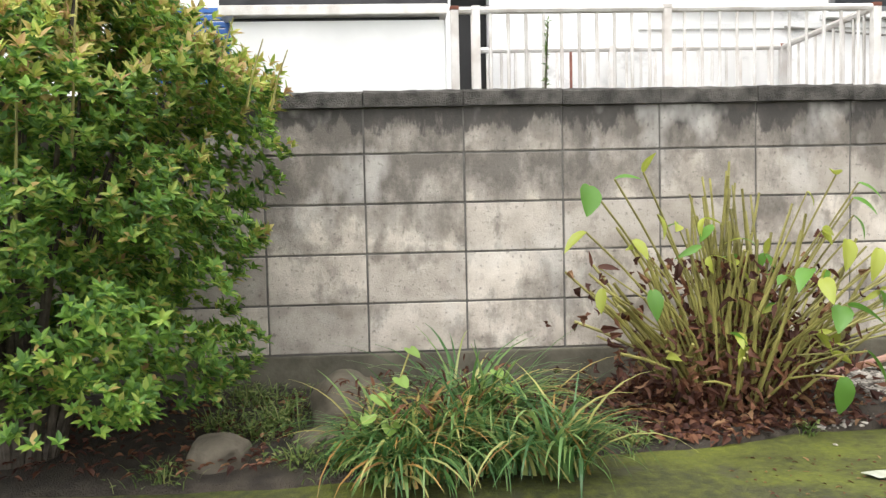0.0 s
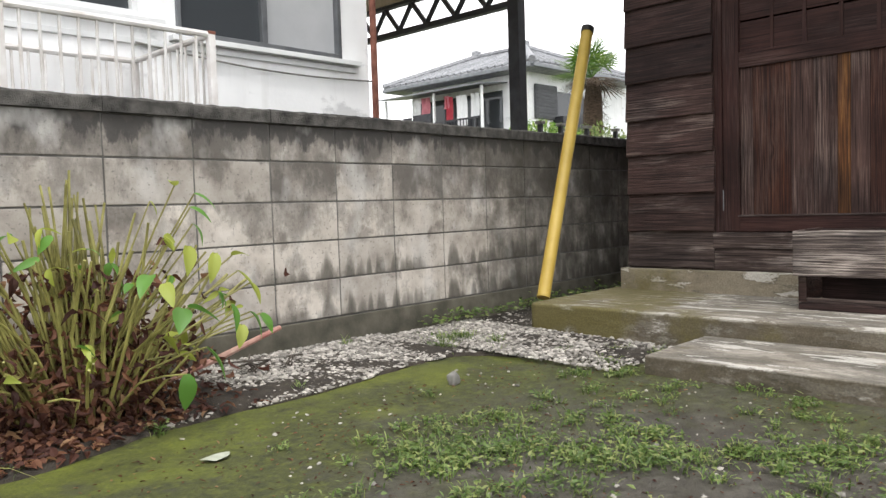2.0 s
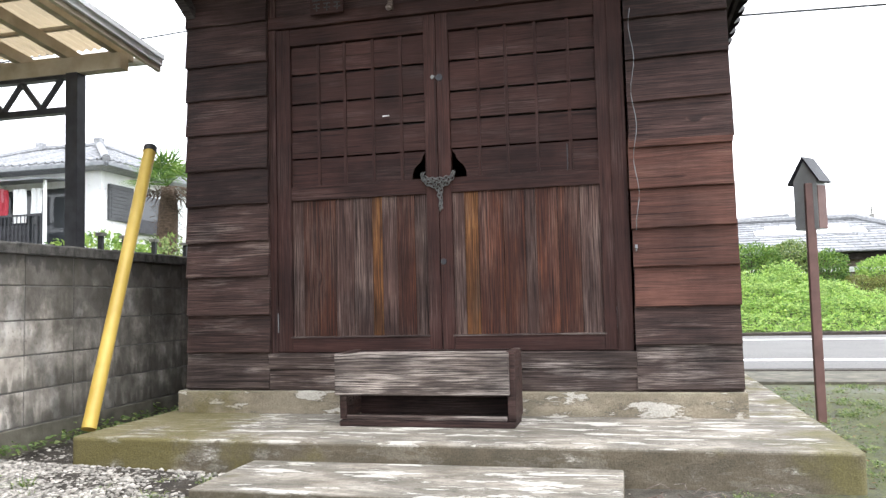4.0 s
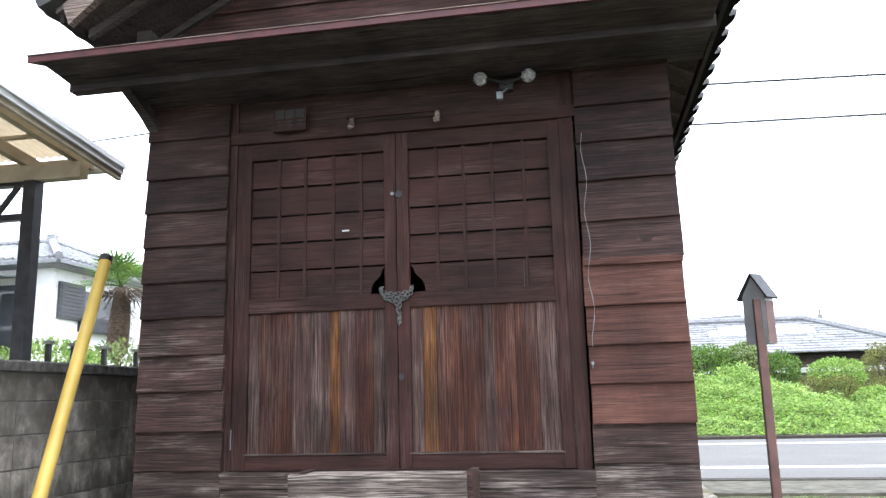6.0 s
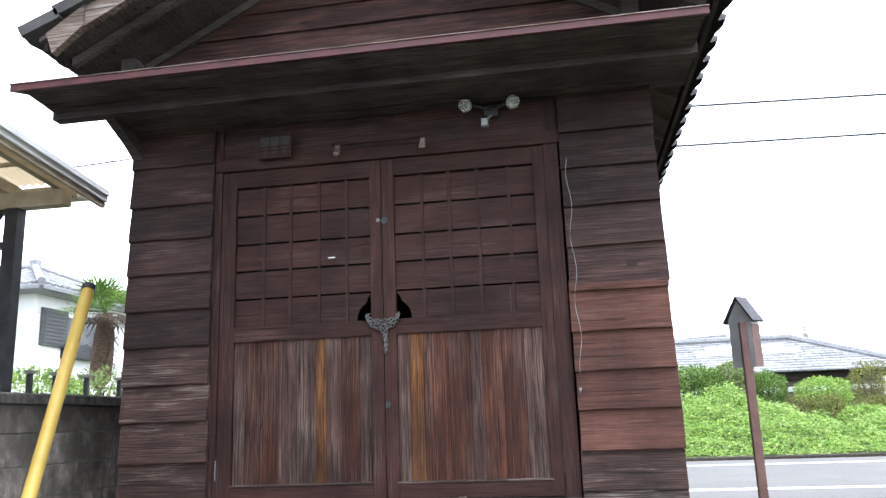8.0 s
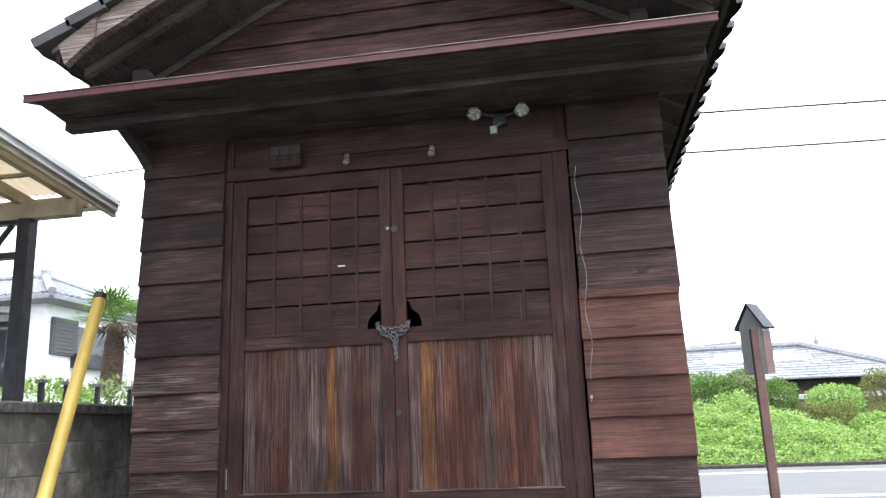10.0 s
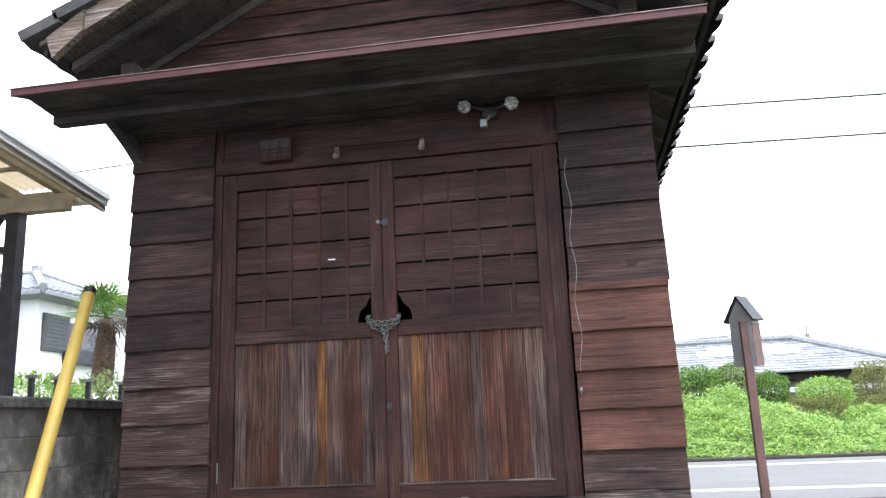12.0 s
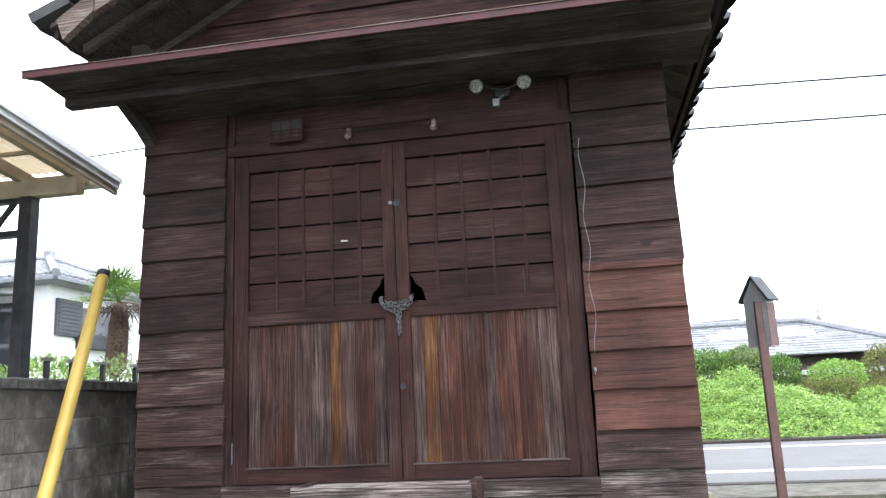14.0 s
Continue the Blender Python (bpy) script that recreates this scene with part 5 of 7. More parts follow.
lo = [bm.verts.new(v) for v in corner]
dn = [bm.verts.new(v - Vector((0, 0, 0.16))) for v in corner]
ra, rb = bm.verts.new(ridge[0]), bm.verts.new(ridge[1])
for f in ((lo[3], lo[0], ra, rb), (lo[0], lo[1], ra), (lo[1], lo[2], rb, ra), (lo[2], lo[3], rb), dn[::-1]):
    bm.faces.new(f)
for i in range(4):
    bm.faces.new((dn[i], dn[(i + 1) % 4], lo[(i + 1) % 4], lo[i]))
bmesh.ops.recalc_face_normals(bm, faces=bm.faces)
froof = part("roof", bm, FARTILE, far)
tile_rows(ridge[1], ridge[0], corner[3], corner[0], 0.27, froof, FARTILE)
tile_rows(ridge[0], ridge[0] + Vector((0.001, 0, 0)), corner[0], corner[1], 0.27, froof, FARTILE)
for a, b in ((corner[0], ridge[0]), (corner[3], ridge[1]), (ridge[0], ridge[1]), (corner[1], ridge[0])):
    bm = bmesh.new()
    rod(bm, a + Vector((0, 0, 0.06)), b + Vector((0, 0, 0.08)), 0.11, sides=8)
    part("ridge_tile", bm, FARTILE, froof)
for v in ridge:
    bm = bmesh.new()
    box(bm, v.x - 0.14, v.x + 0.14, v.y - 0.12, v.y + 0.12, top, top + 0.3, 0.03)
    part("ridge_end_tile", bm, FARTILE, froof)
bm = bmesh.new()
box(bm, x0 - 0.08, x0 - 0.01, y0, y1, FZ - 0.1, FZ, 0.01)
box(bm, x0, x1, y0 - 0.08, y0 - 0.01, FZ - 0.1, FZ, 0.01)
part("gutter", bm, ALU, froof)
bm = bmesh.new()
box(bm, FX + 0.25, FX + 1.35, FY - 0.1, FY - 0.005, 3.35, 4.4, 0.02)
SHUTTER = surface("shutter_grey", (0.05, 0.052, 0.056), (0.09, 0.093, 0.1), 4, 0.6, stretch=(1, 1, 8))
w = part("shutter_case", bm, SHUTTER, far, "closed dark grey shutter case")
for k in range(9):
    bm = bmesh.new()
    box(bm, FX + 0.3, FX + 1.3, FY - 0.118, FY - 0.101, 3.42 + 0.105 * k, 3.49 + 0.105 * k, 0.005)
    part("shutter_slat", bm, SHUTTER, w)
bm = bmesh.new()
box(bm, FX + 1.4, FX + 2.9, FY - 0.06, FY - 0.005, 3.4, 4.25, 0.01)
part("window", bm, GLASS, far)
bm = bmesh.new()
box(bm, FX + 1.2, FX + 3.1, FY - 0.4, FY - 0.005, 3.05, 3.45, 0.01)
part("window_balcony", bm, DARKSTEEL, far)
# balcony on the side that faces the yard
BX = FX - 1.1
bm = bmesh.new()
box(bm, BX, FX - 0.003, FY + 0.9, FY + 5.2, 2.4, 2.5)
bal = part("balcony", bm, DARKSTEEL, far)
bm = bmesh.new()
box(bm, FX - 0.04, FX - 0.006, FY + 1.0, FY + 4.9, 2.5, 4.3)
part("balcony_door", bm, GLASS, bal)
for i in range(34):
    y = FY + 0.92 + i * 0.128
    bm = bmesh.new()
    box(bm, BX, BX + 0.02, y, y + 0.02, 2.5, 3.4)
    part("bar", bm, DARKSTEEL, bal)
bm = bmesh.new()
box(bm, BX - 0.01, BX + 0.03, FY + 0.9, FY + 5.2, 3.4, 3.45)
part("hand_rail", bm, DARKSTEEL, bal)
for y in (FY + 0.9, FY + 2.9, FY + 5.15):
    bm = bmesh.new()
    box(bm, BX - 0.02, BX + 0.05, y, y + 0.07, 0.0, 4.36)
    part("balcony_post", bm, WHITEPAINT, bal)
bm = bmesh.new()
prism(bm, ((BX - 0.25, 4.36), (FX - 0.01, 4.5), (FX - 0.01, 4.54), (BX - 0.25, 4.39)), FY + 0.8, FY + 5.3, axis=1)
part("balcony_roof", bm, ALU, bal)
PINK = surface("pink_cloth", (0.5, 0.16, 0.2), (0.62, 0.25, 0.28), 6, 0.9)
REDC = surface("red_cloth", (0.35, 0.03, 0.05), (0.5, 0.06, 0.08), 6, 0.9)
for y0, y1, z1 in ((FY + 3.1, FY + 3.95, 3.75), (FY + 4.0, FY + 4.4, 3.7), (FY + 1.5, FY + 2.6, 3.15)):
    bm = bmesh.new()
    box(bm, BX + 0.04, BX + 0.07, y0, y1, 2.51, z1, 0.01)
    part("balcony_screen", bm, DARKSTEEL, bal, "dark grey balcony screen")
for y, wdt, zt, h, mat, lab in ((FY + 1.25, 0.35, 4.2, 0.7, WHITEPAINT, "white shirt"), (FY + 1.75, 0.45, 4.2, 0.95, STUCCO, "pale towel"), (FY + 2.35, 0.3, 4.2, 0.75, REDC, "red towel"), (FY + 2.5, 0.22, 4.25, 0.4, PINK, "pink cloth"), (FY + 3.35, 0.4, 4.3, 0.55, PINK, "pink towel"), (FY + 3.8, 0.4, 4.3, 0.55, WHITEPAINT, "white towel")):
    vs, fs = [], []
    for i in range(9):
        for j in range(4):
            vs.append((BX + 0.25 + 0.03 * math.sin(i * 1.6 + j), y + wdt * i / 8, zt - h * j / 3))
    for i in range(8):
        for j in range(3):
            a = i * 4 + j
            fs.append((a, a + 4, a + 5, a + 1))
    me = raw("laundry", vs, fs, mat)
    bm = bmesh.new()
    bm.from_mesh(me)
    bmesh.ops.solidify(bm, geom=bm.faces, thickness=0.008)
    bm.to_mesh(me)
    bm.free()
    tagged(new("laundry", me), lab + " drying on the balcony line", "laundry", "laundry on the balcony")

# ---- road side ----
rv = [(9.0, -300, -0.03), (16.6, -300, -0.03), (16.6, 300, -0.03), (9.0, 300, -0.03)]
# flat strip in the dark bed colour, marking the gutter line
bm = bmesh.new()
box(bm, 8.7, 8.9, -14, -0.9, -0.06, 0.03, 0.006)
single("gutter", bm, BED, "flat dark gutter strip along the road", "gutter", kind="structure")
bm = bmesh.new()
box(bm, 7.7, 8.69, -14, -0.9, -0.06, 0.022, 0.004)
single("verge", bm, FOOTING, "grey gritty strip beside the gutter", "verge", kind="structure")
tagged(new("road", raw("road", rv, [(0, 1, 2, 3)], ASPHALT)), "pale wet asphalt road", "road", kind="structure")
for x0, x1, nm in ((10.58, 10.8, "edge_line"), (15.05, 15.3, "edge_line")):
    bm = bmesh.new()
    box(bm, x0, x1, -200, 200, -0.032, -0.024)
    single(nm, bm, LINEWHITE, "white painted line on the road", "road marking", kind="structure")
bm = bmesh.new()
box(bm, 16.5, 16.75, -200, 200, -0.2, 0.03, 0.02)
single("kerb", bm, BED, "low dark weedy kerb along the road", "kerb", kind="structure")
bm = bmesh.new()
box(bm, 8.85, 9.0, -200, 200, -0.2, 0.02, 0.01)
single("kerb", bm, KERB, "low dark edging at the roadside", "kerb", kind="structure")
def bank_z(x, y):
    """Height of the bank, steeper where it nears the shrine."""
    steep = min(1.0, max(0.0, (y + 6.8) / 2.6))
    return 0.02 + (0.07 + 0.13 * steep) * max(0.0, min(x - 16.75, 4.6))


vs, fs = [], []
bx, by = np.linspace(16.72, 26, 14), np.linspace(-60, 60, 61)
for x in bx:
    for y in by:
        vs.append((x, y, bank_z(x, y) + 0.05 * noise.noise(Vector((x * 0.7, y * 0.7, 0)))))
for i in range(len(bx) - 1):
    for j in range(len(by) - 1):
        a = i * len(by) + j
        fs.append((a, a + len(by), a + len(by) + 1, a + 1))
BANK = surface("bank_soil", (0.05, 0.06, 0.02), (0.1, 0.14, 0.04), 4, 0.9)
tagged(new("bank", raw("bank", vs, fs, BANK, True)), "overgrown low bank beyond the road", "ground", kind="structure")

farm = thing("farm_house", (31, -4, 0), "low house with broad grey tiled hip roof and solar panels", "house")
bm = bmesh.new()
box(bm, 28.6, 33.8, -10.6, 6, 0, 2.08)
part("house_wall", bm, BARGE, farm)
bm = bmesh.new()
RX, RZ = 31.2, 3.44
pts = {"a": (27.6, -11.4, 2.1), "b": (27.6, 8, 2.1), "c": (34.8, 8, 2.1), "d": (34.8, -11.4, 2.1), "r0": (RX, -8.5, RZ), "r1": (RX, 6, RZ)}
pv = {k: bm.verts.new(v) for k, v in pts.items()}
for f in ("a b r1 r0", "b c r1", "c d r0 r1", "d a r0", "a d c b"):
    bm.faces.new([pv[k] for k in f.split()])
bmesh.ops.recalc_face_normals(bm, faces=bm.faces)
fr = part("roof", bm, FARTILE, farm)
for c in range(13):
    t0, t1 = c / 13, (c + 1.1) / 13
    xa, xb, za, zb = 27.6 + 3.6 * t0, 27.6 + 3.6 * min(t1, 1), 2.1 + 1.34 * t0, 2.1 + 1.34 * min(t1, 1)
    ya = -11.4 + 2.9 * t0
    for k in range(26):
        y0 = ya + (7.5 - ya) * k / 26
        y1 = ya + (7.5 - ya) * (k + 1) / 26
        bm = bmesh.new()
        prism(bm, ((xa, za + 0.01), (xb, zb + 0.005), (xb, zb + 0.02), (xa, za + 0.055)), y0 + 0.012, y1 - 0.012, axis=1)
        part("tile", bm, FARTILE, fr)
for a, b in ((pts["a"], pts["r0"]), (pts["r0"], pts["r1"])):
    bm = bmesh.new()
    rod(bm, Vector(a) + Vector((0, 0, 0.08)), Vector(b) + Vector((0, 0, 0.08)), 0.14, sides=8)
    part("ridge_tile", bm, FARTILE, fr)
for xa, xb, ya, yb in ((29.45, 29.9, -8.4, -4.75), (30.1, 30.42, -8.0, -5.2)):
    za, zb = 2.1 + 0.372 * (xa - 27.6), 2.1 + 0.372 * (xb - 27.6)
    bm = bmesh.new()
    prism(bm, ((xa, za + 0.05), (xb, zb + 0.05), (xb, zb + 0.1), (xa, za + 0.1)), ya, yb, axis=1)
    # white paint stands for the sky reflected in the panel
    part("solar_panel", bm, WHITEPAINT, farm, "solar panel painted white for the sky it mirrors")
bm = bmesh.new()
prism(bm, ((-6.9, 3.2), (-6.4, 3.86), (-1.0, 3.6), (-1.0, 3.2)), 32.2, 32.6, axis=0)
part("back_roof", bm, FARTILE, farm, "second tiled ridge behind")
bm = bmesh.new()
box(bm, 28.2, 28.35, -10.9, 6, 1.86, 2.06)
part("eaves_board", bm, SOFFIT, farm)
bm = bmesh.new()
box(bm, 28.5, 28.58, -10.5, 5, 1.45, 1.62)
part("lintel_band", bm, STUCCO, farm)

barn = thing("distant_barn", (48, -16.5, 0), "distant low barn with a plain pale roof", "barn")
bm = bmesh.new()
box(bm, 45.6, 50.4, -20, -13.2, 0, 3.6)
part("house_wall", bm, STUCCO, barn)
bm = bmesh.new()
prism(bm, ((45, 3.6), (48, 4.75), (51, 3.6)), -20.4, -12.9, axis=1)
part("roof", bm, FARTILE, barn)
bm = bmesh.new()
rod(bm, (48, -13.9, 4.6), (48, -13.9, 5.1), 0.14, sides=10)
rod(bm, (48, -13.9, 5.1), (48, -13.9, 5.5), 0.05, sides=8)
part("vent", bm, KERB, barn)

sign = thing("notice_box", (5.58, -1.352, 0), "small roofed metal notice box on a brown post", "notice board")
bm = bmesh.new()
box(bm, 5.552, 5.608, -1.38, -1.324, -0.06, 1.548, 0.005)
BROWN = surface("brown_paint", (0.08, 0.036, 0.03), (0.15, 0.075, 0.062), 8, 0.55)
part("post", bm, BROWN, sign, "brown painted post")
turn = Matrix.Translation((5.62, -1.36, 0.172)) @ Matrix.Rotation(radians(-42), 4, 'Z') @ Matrix.Scale(0.8, 4)
GREYM = surface("grey_sheet_metal", (0.26, 0.27, 0.27), (0.4, 0.41, 0.41), 5, 0.4, 0.2)
bm = bmesh.new()
prism(bm, ((-0.1, 1.34), (0.1, 1.34), (0.1, 1.75), (0.0, 1.92), (-0.1, 1.75)), -0.055, 0.075, axis=0)
bmesh.ops.transform(bm, matrix=turn, verts=bm.verts)
part("case", bm, GREYM, sign, "grey metal case")
for s in (-1, 1):
    bm = bmesh.new()
    prism(bm, ((0.0, 1.922), (s * 0.13, 1.715), (s * 0.14, 1.727), (0.0, 1.945)), -0.08, 0.1, axis=0)
    bmesh.ops.transform(bm, matrix=turn, verts=bm.verts)
    part("roof_board", bm, DARKSTEEL, sign)
bm = bmesh.new()
box(bm, -0.052, 0.072, -0.106, -0.101, 1.345, 1.7)
bmesh.ops.transform(bm, matrix=turn, verts=bm.verts)
part("side_panel", bm, BROWN, sign)

for a, b in (((30, -60, 10.8), (30, 2, 13.03)), ((30, -60, 9.6), (30, 2, 11.34)), ((12, 14, 5.35), (12, 3.5, 5.86))):
    bm = bmesh.new()
    a, b = Vector(a), Vector(b)
    tube(bm, [a.lerp(b, i / 30) for i in range(31)], 0.045 if a.x > 20 else 0.014, 5)
    single("overhead_wire", bm, BLACK, "thin black overhead wire against the sky", "wire", "overhead wires")

# ---- plants ----
SHRUB_LEAF = leaf_material("shrub_leaf", [(0.0, (0.06, 0.15, 0.03)), (0.35, (0.13, 0.27, 0.045)), (0.7, (0.22, 0.39, 0.06)), (0.93, (0.38, 0.48, 0.1)), (1.0, (0.5, 0.36, 0.14))], 0.5)
SHOOT_LEAF = leaf_material("shoot_leaf", [(0.0, (0.3, 0.44, 0.08)), (0.4, (0.44, 0.48, 0.11)), (0.75, (0.52, 0.44, 0.16)), (1.0, (0.46, 0.27, 0.15))], 0.55)
GRASS_LEAF = leaf_material("grass_blade", [(0.0, (0.035, 0.1, 0.03)), (0.45, (0.1, 0.22, 0.065)), (0.75, (0.22, 0.33, 0.11)), (0.86, (0.46, 0.44, 0.16)), (0.94, (0.48, 0.28, 0.09)), (1.0, (0.2, 0.1, 0.05))])
WEED_LEAF = leaf_material("weed_leaf", [(0.0, (0.08, 0.14, 0.03)), (0.6, (0.17, 0.25, 0.07)), (1.0, (0.34, 0.37, 0.14))])
BROAD_LEAF = leaf_material("broad_leaf", [(0.0, (0.09, 0.25, 0.035)), (0.6, (0.15, 0.33, 0.06)), (1.0, (0.29, 0.41, 0.11))])
PALE_LEAF = leaf_material("yellowing_leaf", [(0.0, (0.28, 0.42, 0.05)), (0.6, (0.42, 0.46, 0.09)), (1.0, (0.5, 0.42, 0.15))])
DRY_LEAF = leaf_material("dry_leaf", [(0.0, (0.045, 0.016, 0.012)), (0.5, (0.11, 0.042, 0.028)), (0.85, (0.22, 0.1, 0.055)), (1.0, (0.36, 0.22, 0.12))], 0.7)
BANK_LEAF = leaf_material("bank_leaf", [(0.0, (0.1, 0.22, 0.035)), (0.4, (0.26, 0.42, 0.085)), (1.0, (0.45, 0.58, 0.16))])
BUSH_LEAF = leaf_material("bush_leaf", [(0.0, (0.05, 0.12, 0.02)), (0.5, (0.11, 0.21, 0.035)), (1.0, (0.22, 0.32, 0.06))])
OLIVE_LEAF = leaf_material("topiary_leaf", [(0.0, (0.08, 0.1, 0.02)), (0.5, (0.17, 0.18, 0.045)), (1.0, (0.25, 0.25, 0.07))])
CANE = surface("green_cane", (0.13, 0.115, 0.03), (0.46, 0.43, 0.13), 9, 0.5, vary=0.3, by="island", bump=0.1)
BARK = surface("grey_bark", (0.04, 0.032, 0.025), (0.12, 0.1, 0.08), 30, 0.9, bump=0.6)
PALMBARK = surface("palm_fibre", (0.05, 0.032, 0.02), (0.19, 0.13, 0.085), 18, 0.95, bump=0.9, dist=0.03, stretch=(1, 1, 2.5))
PALESCRAP = surface("pale_dry_leaf", (0.34, 0.36, 0.28), (0.52, 0.54, 0.44), 30, 0.8)
TWIG = surface("red_twig", (0.32, 0.12, 0.1), (0.5, 0.33, 0.26), 14, 0.6)


def unit(v):
    return v / np.maximum(np.linalg.norm(v, axis=1, keepdims=True), 1e-9)


def leaf_mesh(name, pos, ahead, up, length, width, material, droop=0.15, fold=0.15):
    """Pointed leaves, folded along the midrib and bent at the tip: six corners each."""
    n = len(pos)
    ahead = unit(ahead)
    side = unit(np.cross(up, ahead))
    up = np.cross(ahead, side)
    L, W = length[:, None], width[:, None]
    base = pos
    l1 = pos + ahead * L * 0.32 + side * W * 0.5 + up * W * fold
    r1 = pos + ahead * L * 0.32 - side * W * 0.5 + up * W * fold
    mid = pos + ahead * L * 0.4
    l2 = pos + ahead * L * 0.68 + side * W * 0.36 + up * (W * fold - L * droop * 0.4)
    r2 = pos + ahead * L * 0.68 - side * W * 0.36 + up * (W * fold - L * droop * 0.4)
    tip = pos + ahead * L - up * L * droop
    v = np.stack([base, l1, r1, mid, l2, r2, tip], 1).reshape(-1, 3)
    f = np.array([[0, 3, 1], [0, 2, 3], [1, 3, 4], [3, 2, 5], [4, 3, 6], [3, 5, 6]])
    faces = (f[None] + 7 * np.arange(n)[:, None, None]).reshape(-1, 3)
    me = bpy.data.meshes.new(name)
    me.from_pydata(v.tolist(), [], faces.tolist())
    me.materials.append(material)
    return me


def blade_mesh(name, root, lean, length, width, bend, material, seg=6):
    """Arching grass blades: each a tapering ribbon that rises and falls over towards its lean."""
    n = len(root)
    lean = unit(lean)
    side = np.cross(lean, np.tile([0, 0, 1.0], (n, 1)))
    vs = []
    ang = np.full(n, 0.0)
    p = root.copy()
    start = np.random.default_rng(3).uniform(0.95, 1.5, n)
    for k in range(seg + 1):
        t = k / seg
        w = (width * (1 - t ** 2.5) + 0.0008)[:, None]
        vs += [p + side * w / 2, p - side * w / 2]
        a = start - bend * t
        p = p + (lean * np.cos(a)[:, None] + np.array([0, 0, 1.0]) * np.sin(a)[:, None]) * (length / seg)[:, None]
    v = np.stack(vs, 1).reshape(-1, 3)
    m = 2 * (seg + 1)
    f = np.array([[2 * k, 2 * k + 1, 2 * k + 3, 2 * k + 2] for k in range(seg)])
    faces = (f[None] + m * np.arange(n)[:, None, None]).reshape(-1, 4)
    me = bpy.data.meshes.new(name)
    me.from_pydata(v.tolist(), [], faces.tolist())
    me.materials.append(material)
    return me


def leaves_under(name, me, parent, label=""):
    ob = new(name, me)
    ob.parent, ob.location = parent, -Vector(parent.location)
    if label:
        ob["label"] = label
    return ob


def rosettes(g, centres, axes, per, length, spread=1.15):
    """Leaf starts, directions and ups for whorls of leaves round shoot tips."""
    P, A, U = [], [], []
    for c, ax in zip(centres, axes):
        k = g.integers(per[0], per[1])
        q = Vector(ax).to_track_quat('Z', 'Y')
        off = g.uniform(0, 6.28)
        for i in range(k):
            a = off + 2.4 * i
            tilt = spread * g.uniform(0.55, 1.15)
            d = q @ Vector((math.cos(a) * math.sin(tilt), math.sin(a) * math.sin(tilt), math.cos(tilt)))
            P.append(Vector(c) - Vector(ax) * (0.012 * i / k))
            A.append(d)
            U.append(q @ Vector((0, 0, 1)) + Vector((g.uniform(-.2, .2), g.uniform(-.2, .2), 0.25)))
    return np.array(P), np.array(A), np.array(U)


g = np.random.default_rng(21)
# the big shrub
SC = np.array([-1.2, 2.5])
shrub = thing("shrub", (SC[0], SC[1], 0.03), "dense evergreen shrub with glossy whorled leaves and bronze new shoots", "shrub")
def shrub_radius(z, a):
    prof = np.interp(z, [0.1, 0.25, 0.5, 0.8, 1.15, 1.25, 1.34, 1.5, 1.75, 1.95], [0.62, 0.92, 1.0, 1.0, 1.02, 0.96, 0.74, 0.7, 0.6, 0.3])
    lump = 1 + 0.13 * noise.noise(Vector((math.cos(a) * 2.2, math.sin(a) * 2.2, z * 2.6))) + 0.1 * noise.noise(Vector((math.cos(a) * 5, math.sin(a) * 5, z * 6 + 3)))
    return prof * lump
cent, axes = [], []
for i in range(11500):
    z, a = g.uniform(0.2, 1.95), g.uniform(0, 2 * math.pi)
    gap = noise.noise(Vector((math.cos(a) * 3.2, math.sin(a) * 3.2, z * 7.5))) < (-0.1 if z > 0.6 else 0.02)
    depth = (0.7 if gap else 1.0) - 0.3 * g.random() ** 1.8
    layer = 0.05 * math.sin(z * 21 + 3 * math.sin(a * 2))
    r = shrub_radius(z, a) * depth + layer
    c = (SC[0] + 0.75 * r * math.cos(a), min(SC[1] + 0.64 * r * math.sin(a), 3.14), z)
    cent.append(c)
    axes.append(Vector((math.cos(a) * 0.7 + g.uniform(-.35, .35), math.sin(a) * 0.7 + g.uniform(-.35, .35), 0.75 + g.uniform(-.25, .3))).normalized())
P, A, U = rosettes(g, cent, axes, (6, 11), None)
leaves_under("foliage", leaf_mesh("foliage", P, A, U, g.uniform(0.024, 0.043, len(P)), g.uniform(0.011, 0.019, len(P)), SHRUB_LEAF), shrub)
pick = [i for i in range(len(cent)) if (noise.noise(Vector(cent[i]) * 3.1) > 0.12 or cent[i][2] > 1.05) and g.random() < (0.9 if cent[i][2] > 0.95 else 0.25 if cent[i][2] > 0.6 else 0.05)]
P, A, U = rosettes(g, [Vector(cent[i]) + axes[i] * 0.03 for i in pick], [axes[i] for i in pick], (4, 8), None, 0.8)
shoots = leaves_under("shoot_foliage", leaf_mesh("shoot_foliage", P, A, U, g.uniform(0.022, 0.045, len(P)), g.uniform(0.01, 0.018, len(P)), SHOOT_LEAF), shrub, "yellow-green and bronze new shoots")
shoots["kind"] = "stuff"
for i in range(46):
    a, h = g.uniform(0, 6.28), g.uniform(0.6, 1.7)
    rr = g.uniform(0.25, 0.72)
    root = Vector((SC[0] + 0.12 * math.cos(a), SC[1] + 0.1 * math.sin(a), 0.0))
    tip = Vector((SC[0] + rr * math.cos(a), SC[1] + rr * 0.75 * math.sin(a), h))
    pts = [root.lerp(tip, t) + Vector((0, 0, 0.12 * math.sin(t * 3.1))) for t in (0, .25, .5, .75, 1)]
    bm = bmesh.new()
    tube(bm, pts, [0.014, 0.011, 0.008, 0.005, 0.003])
    part("stem", bm, BARK, shrub)
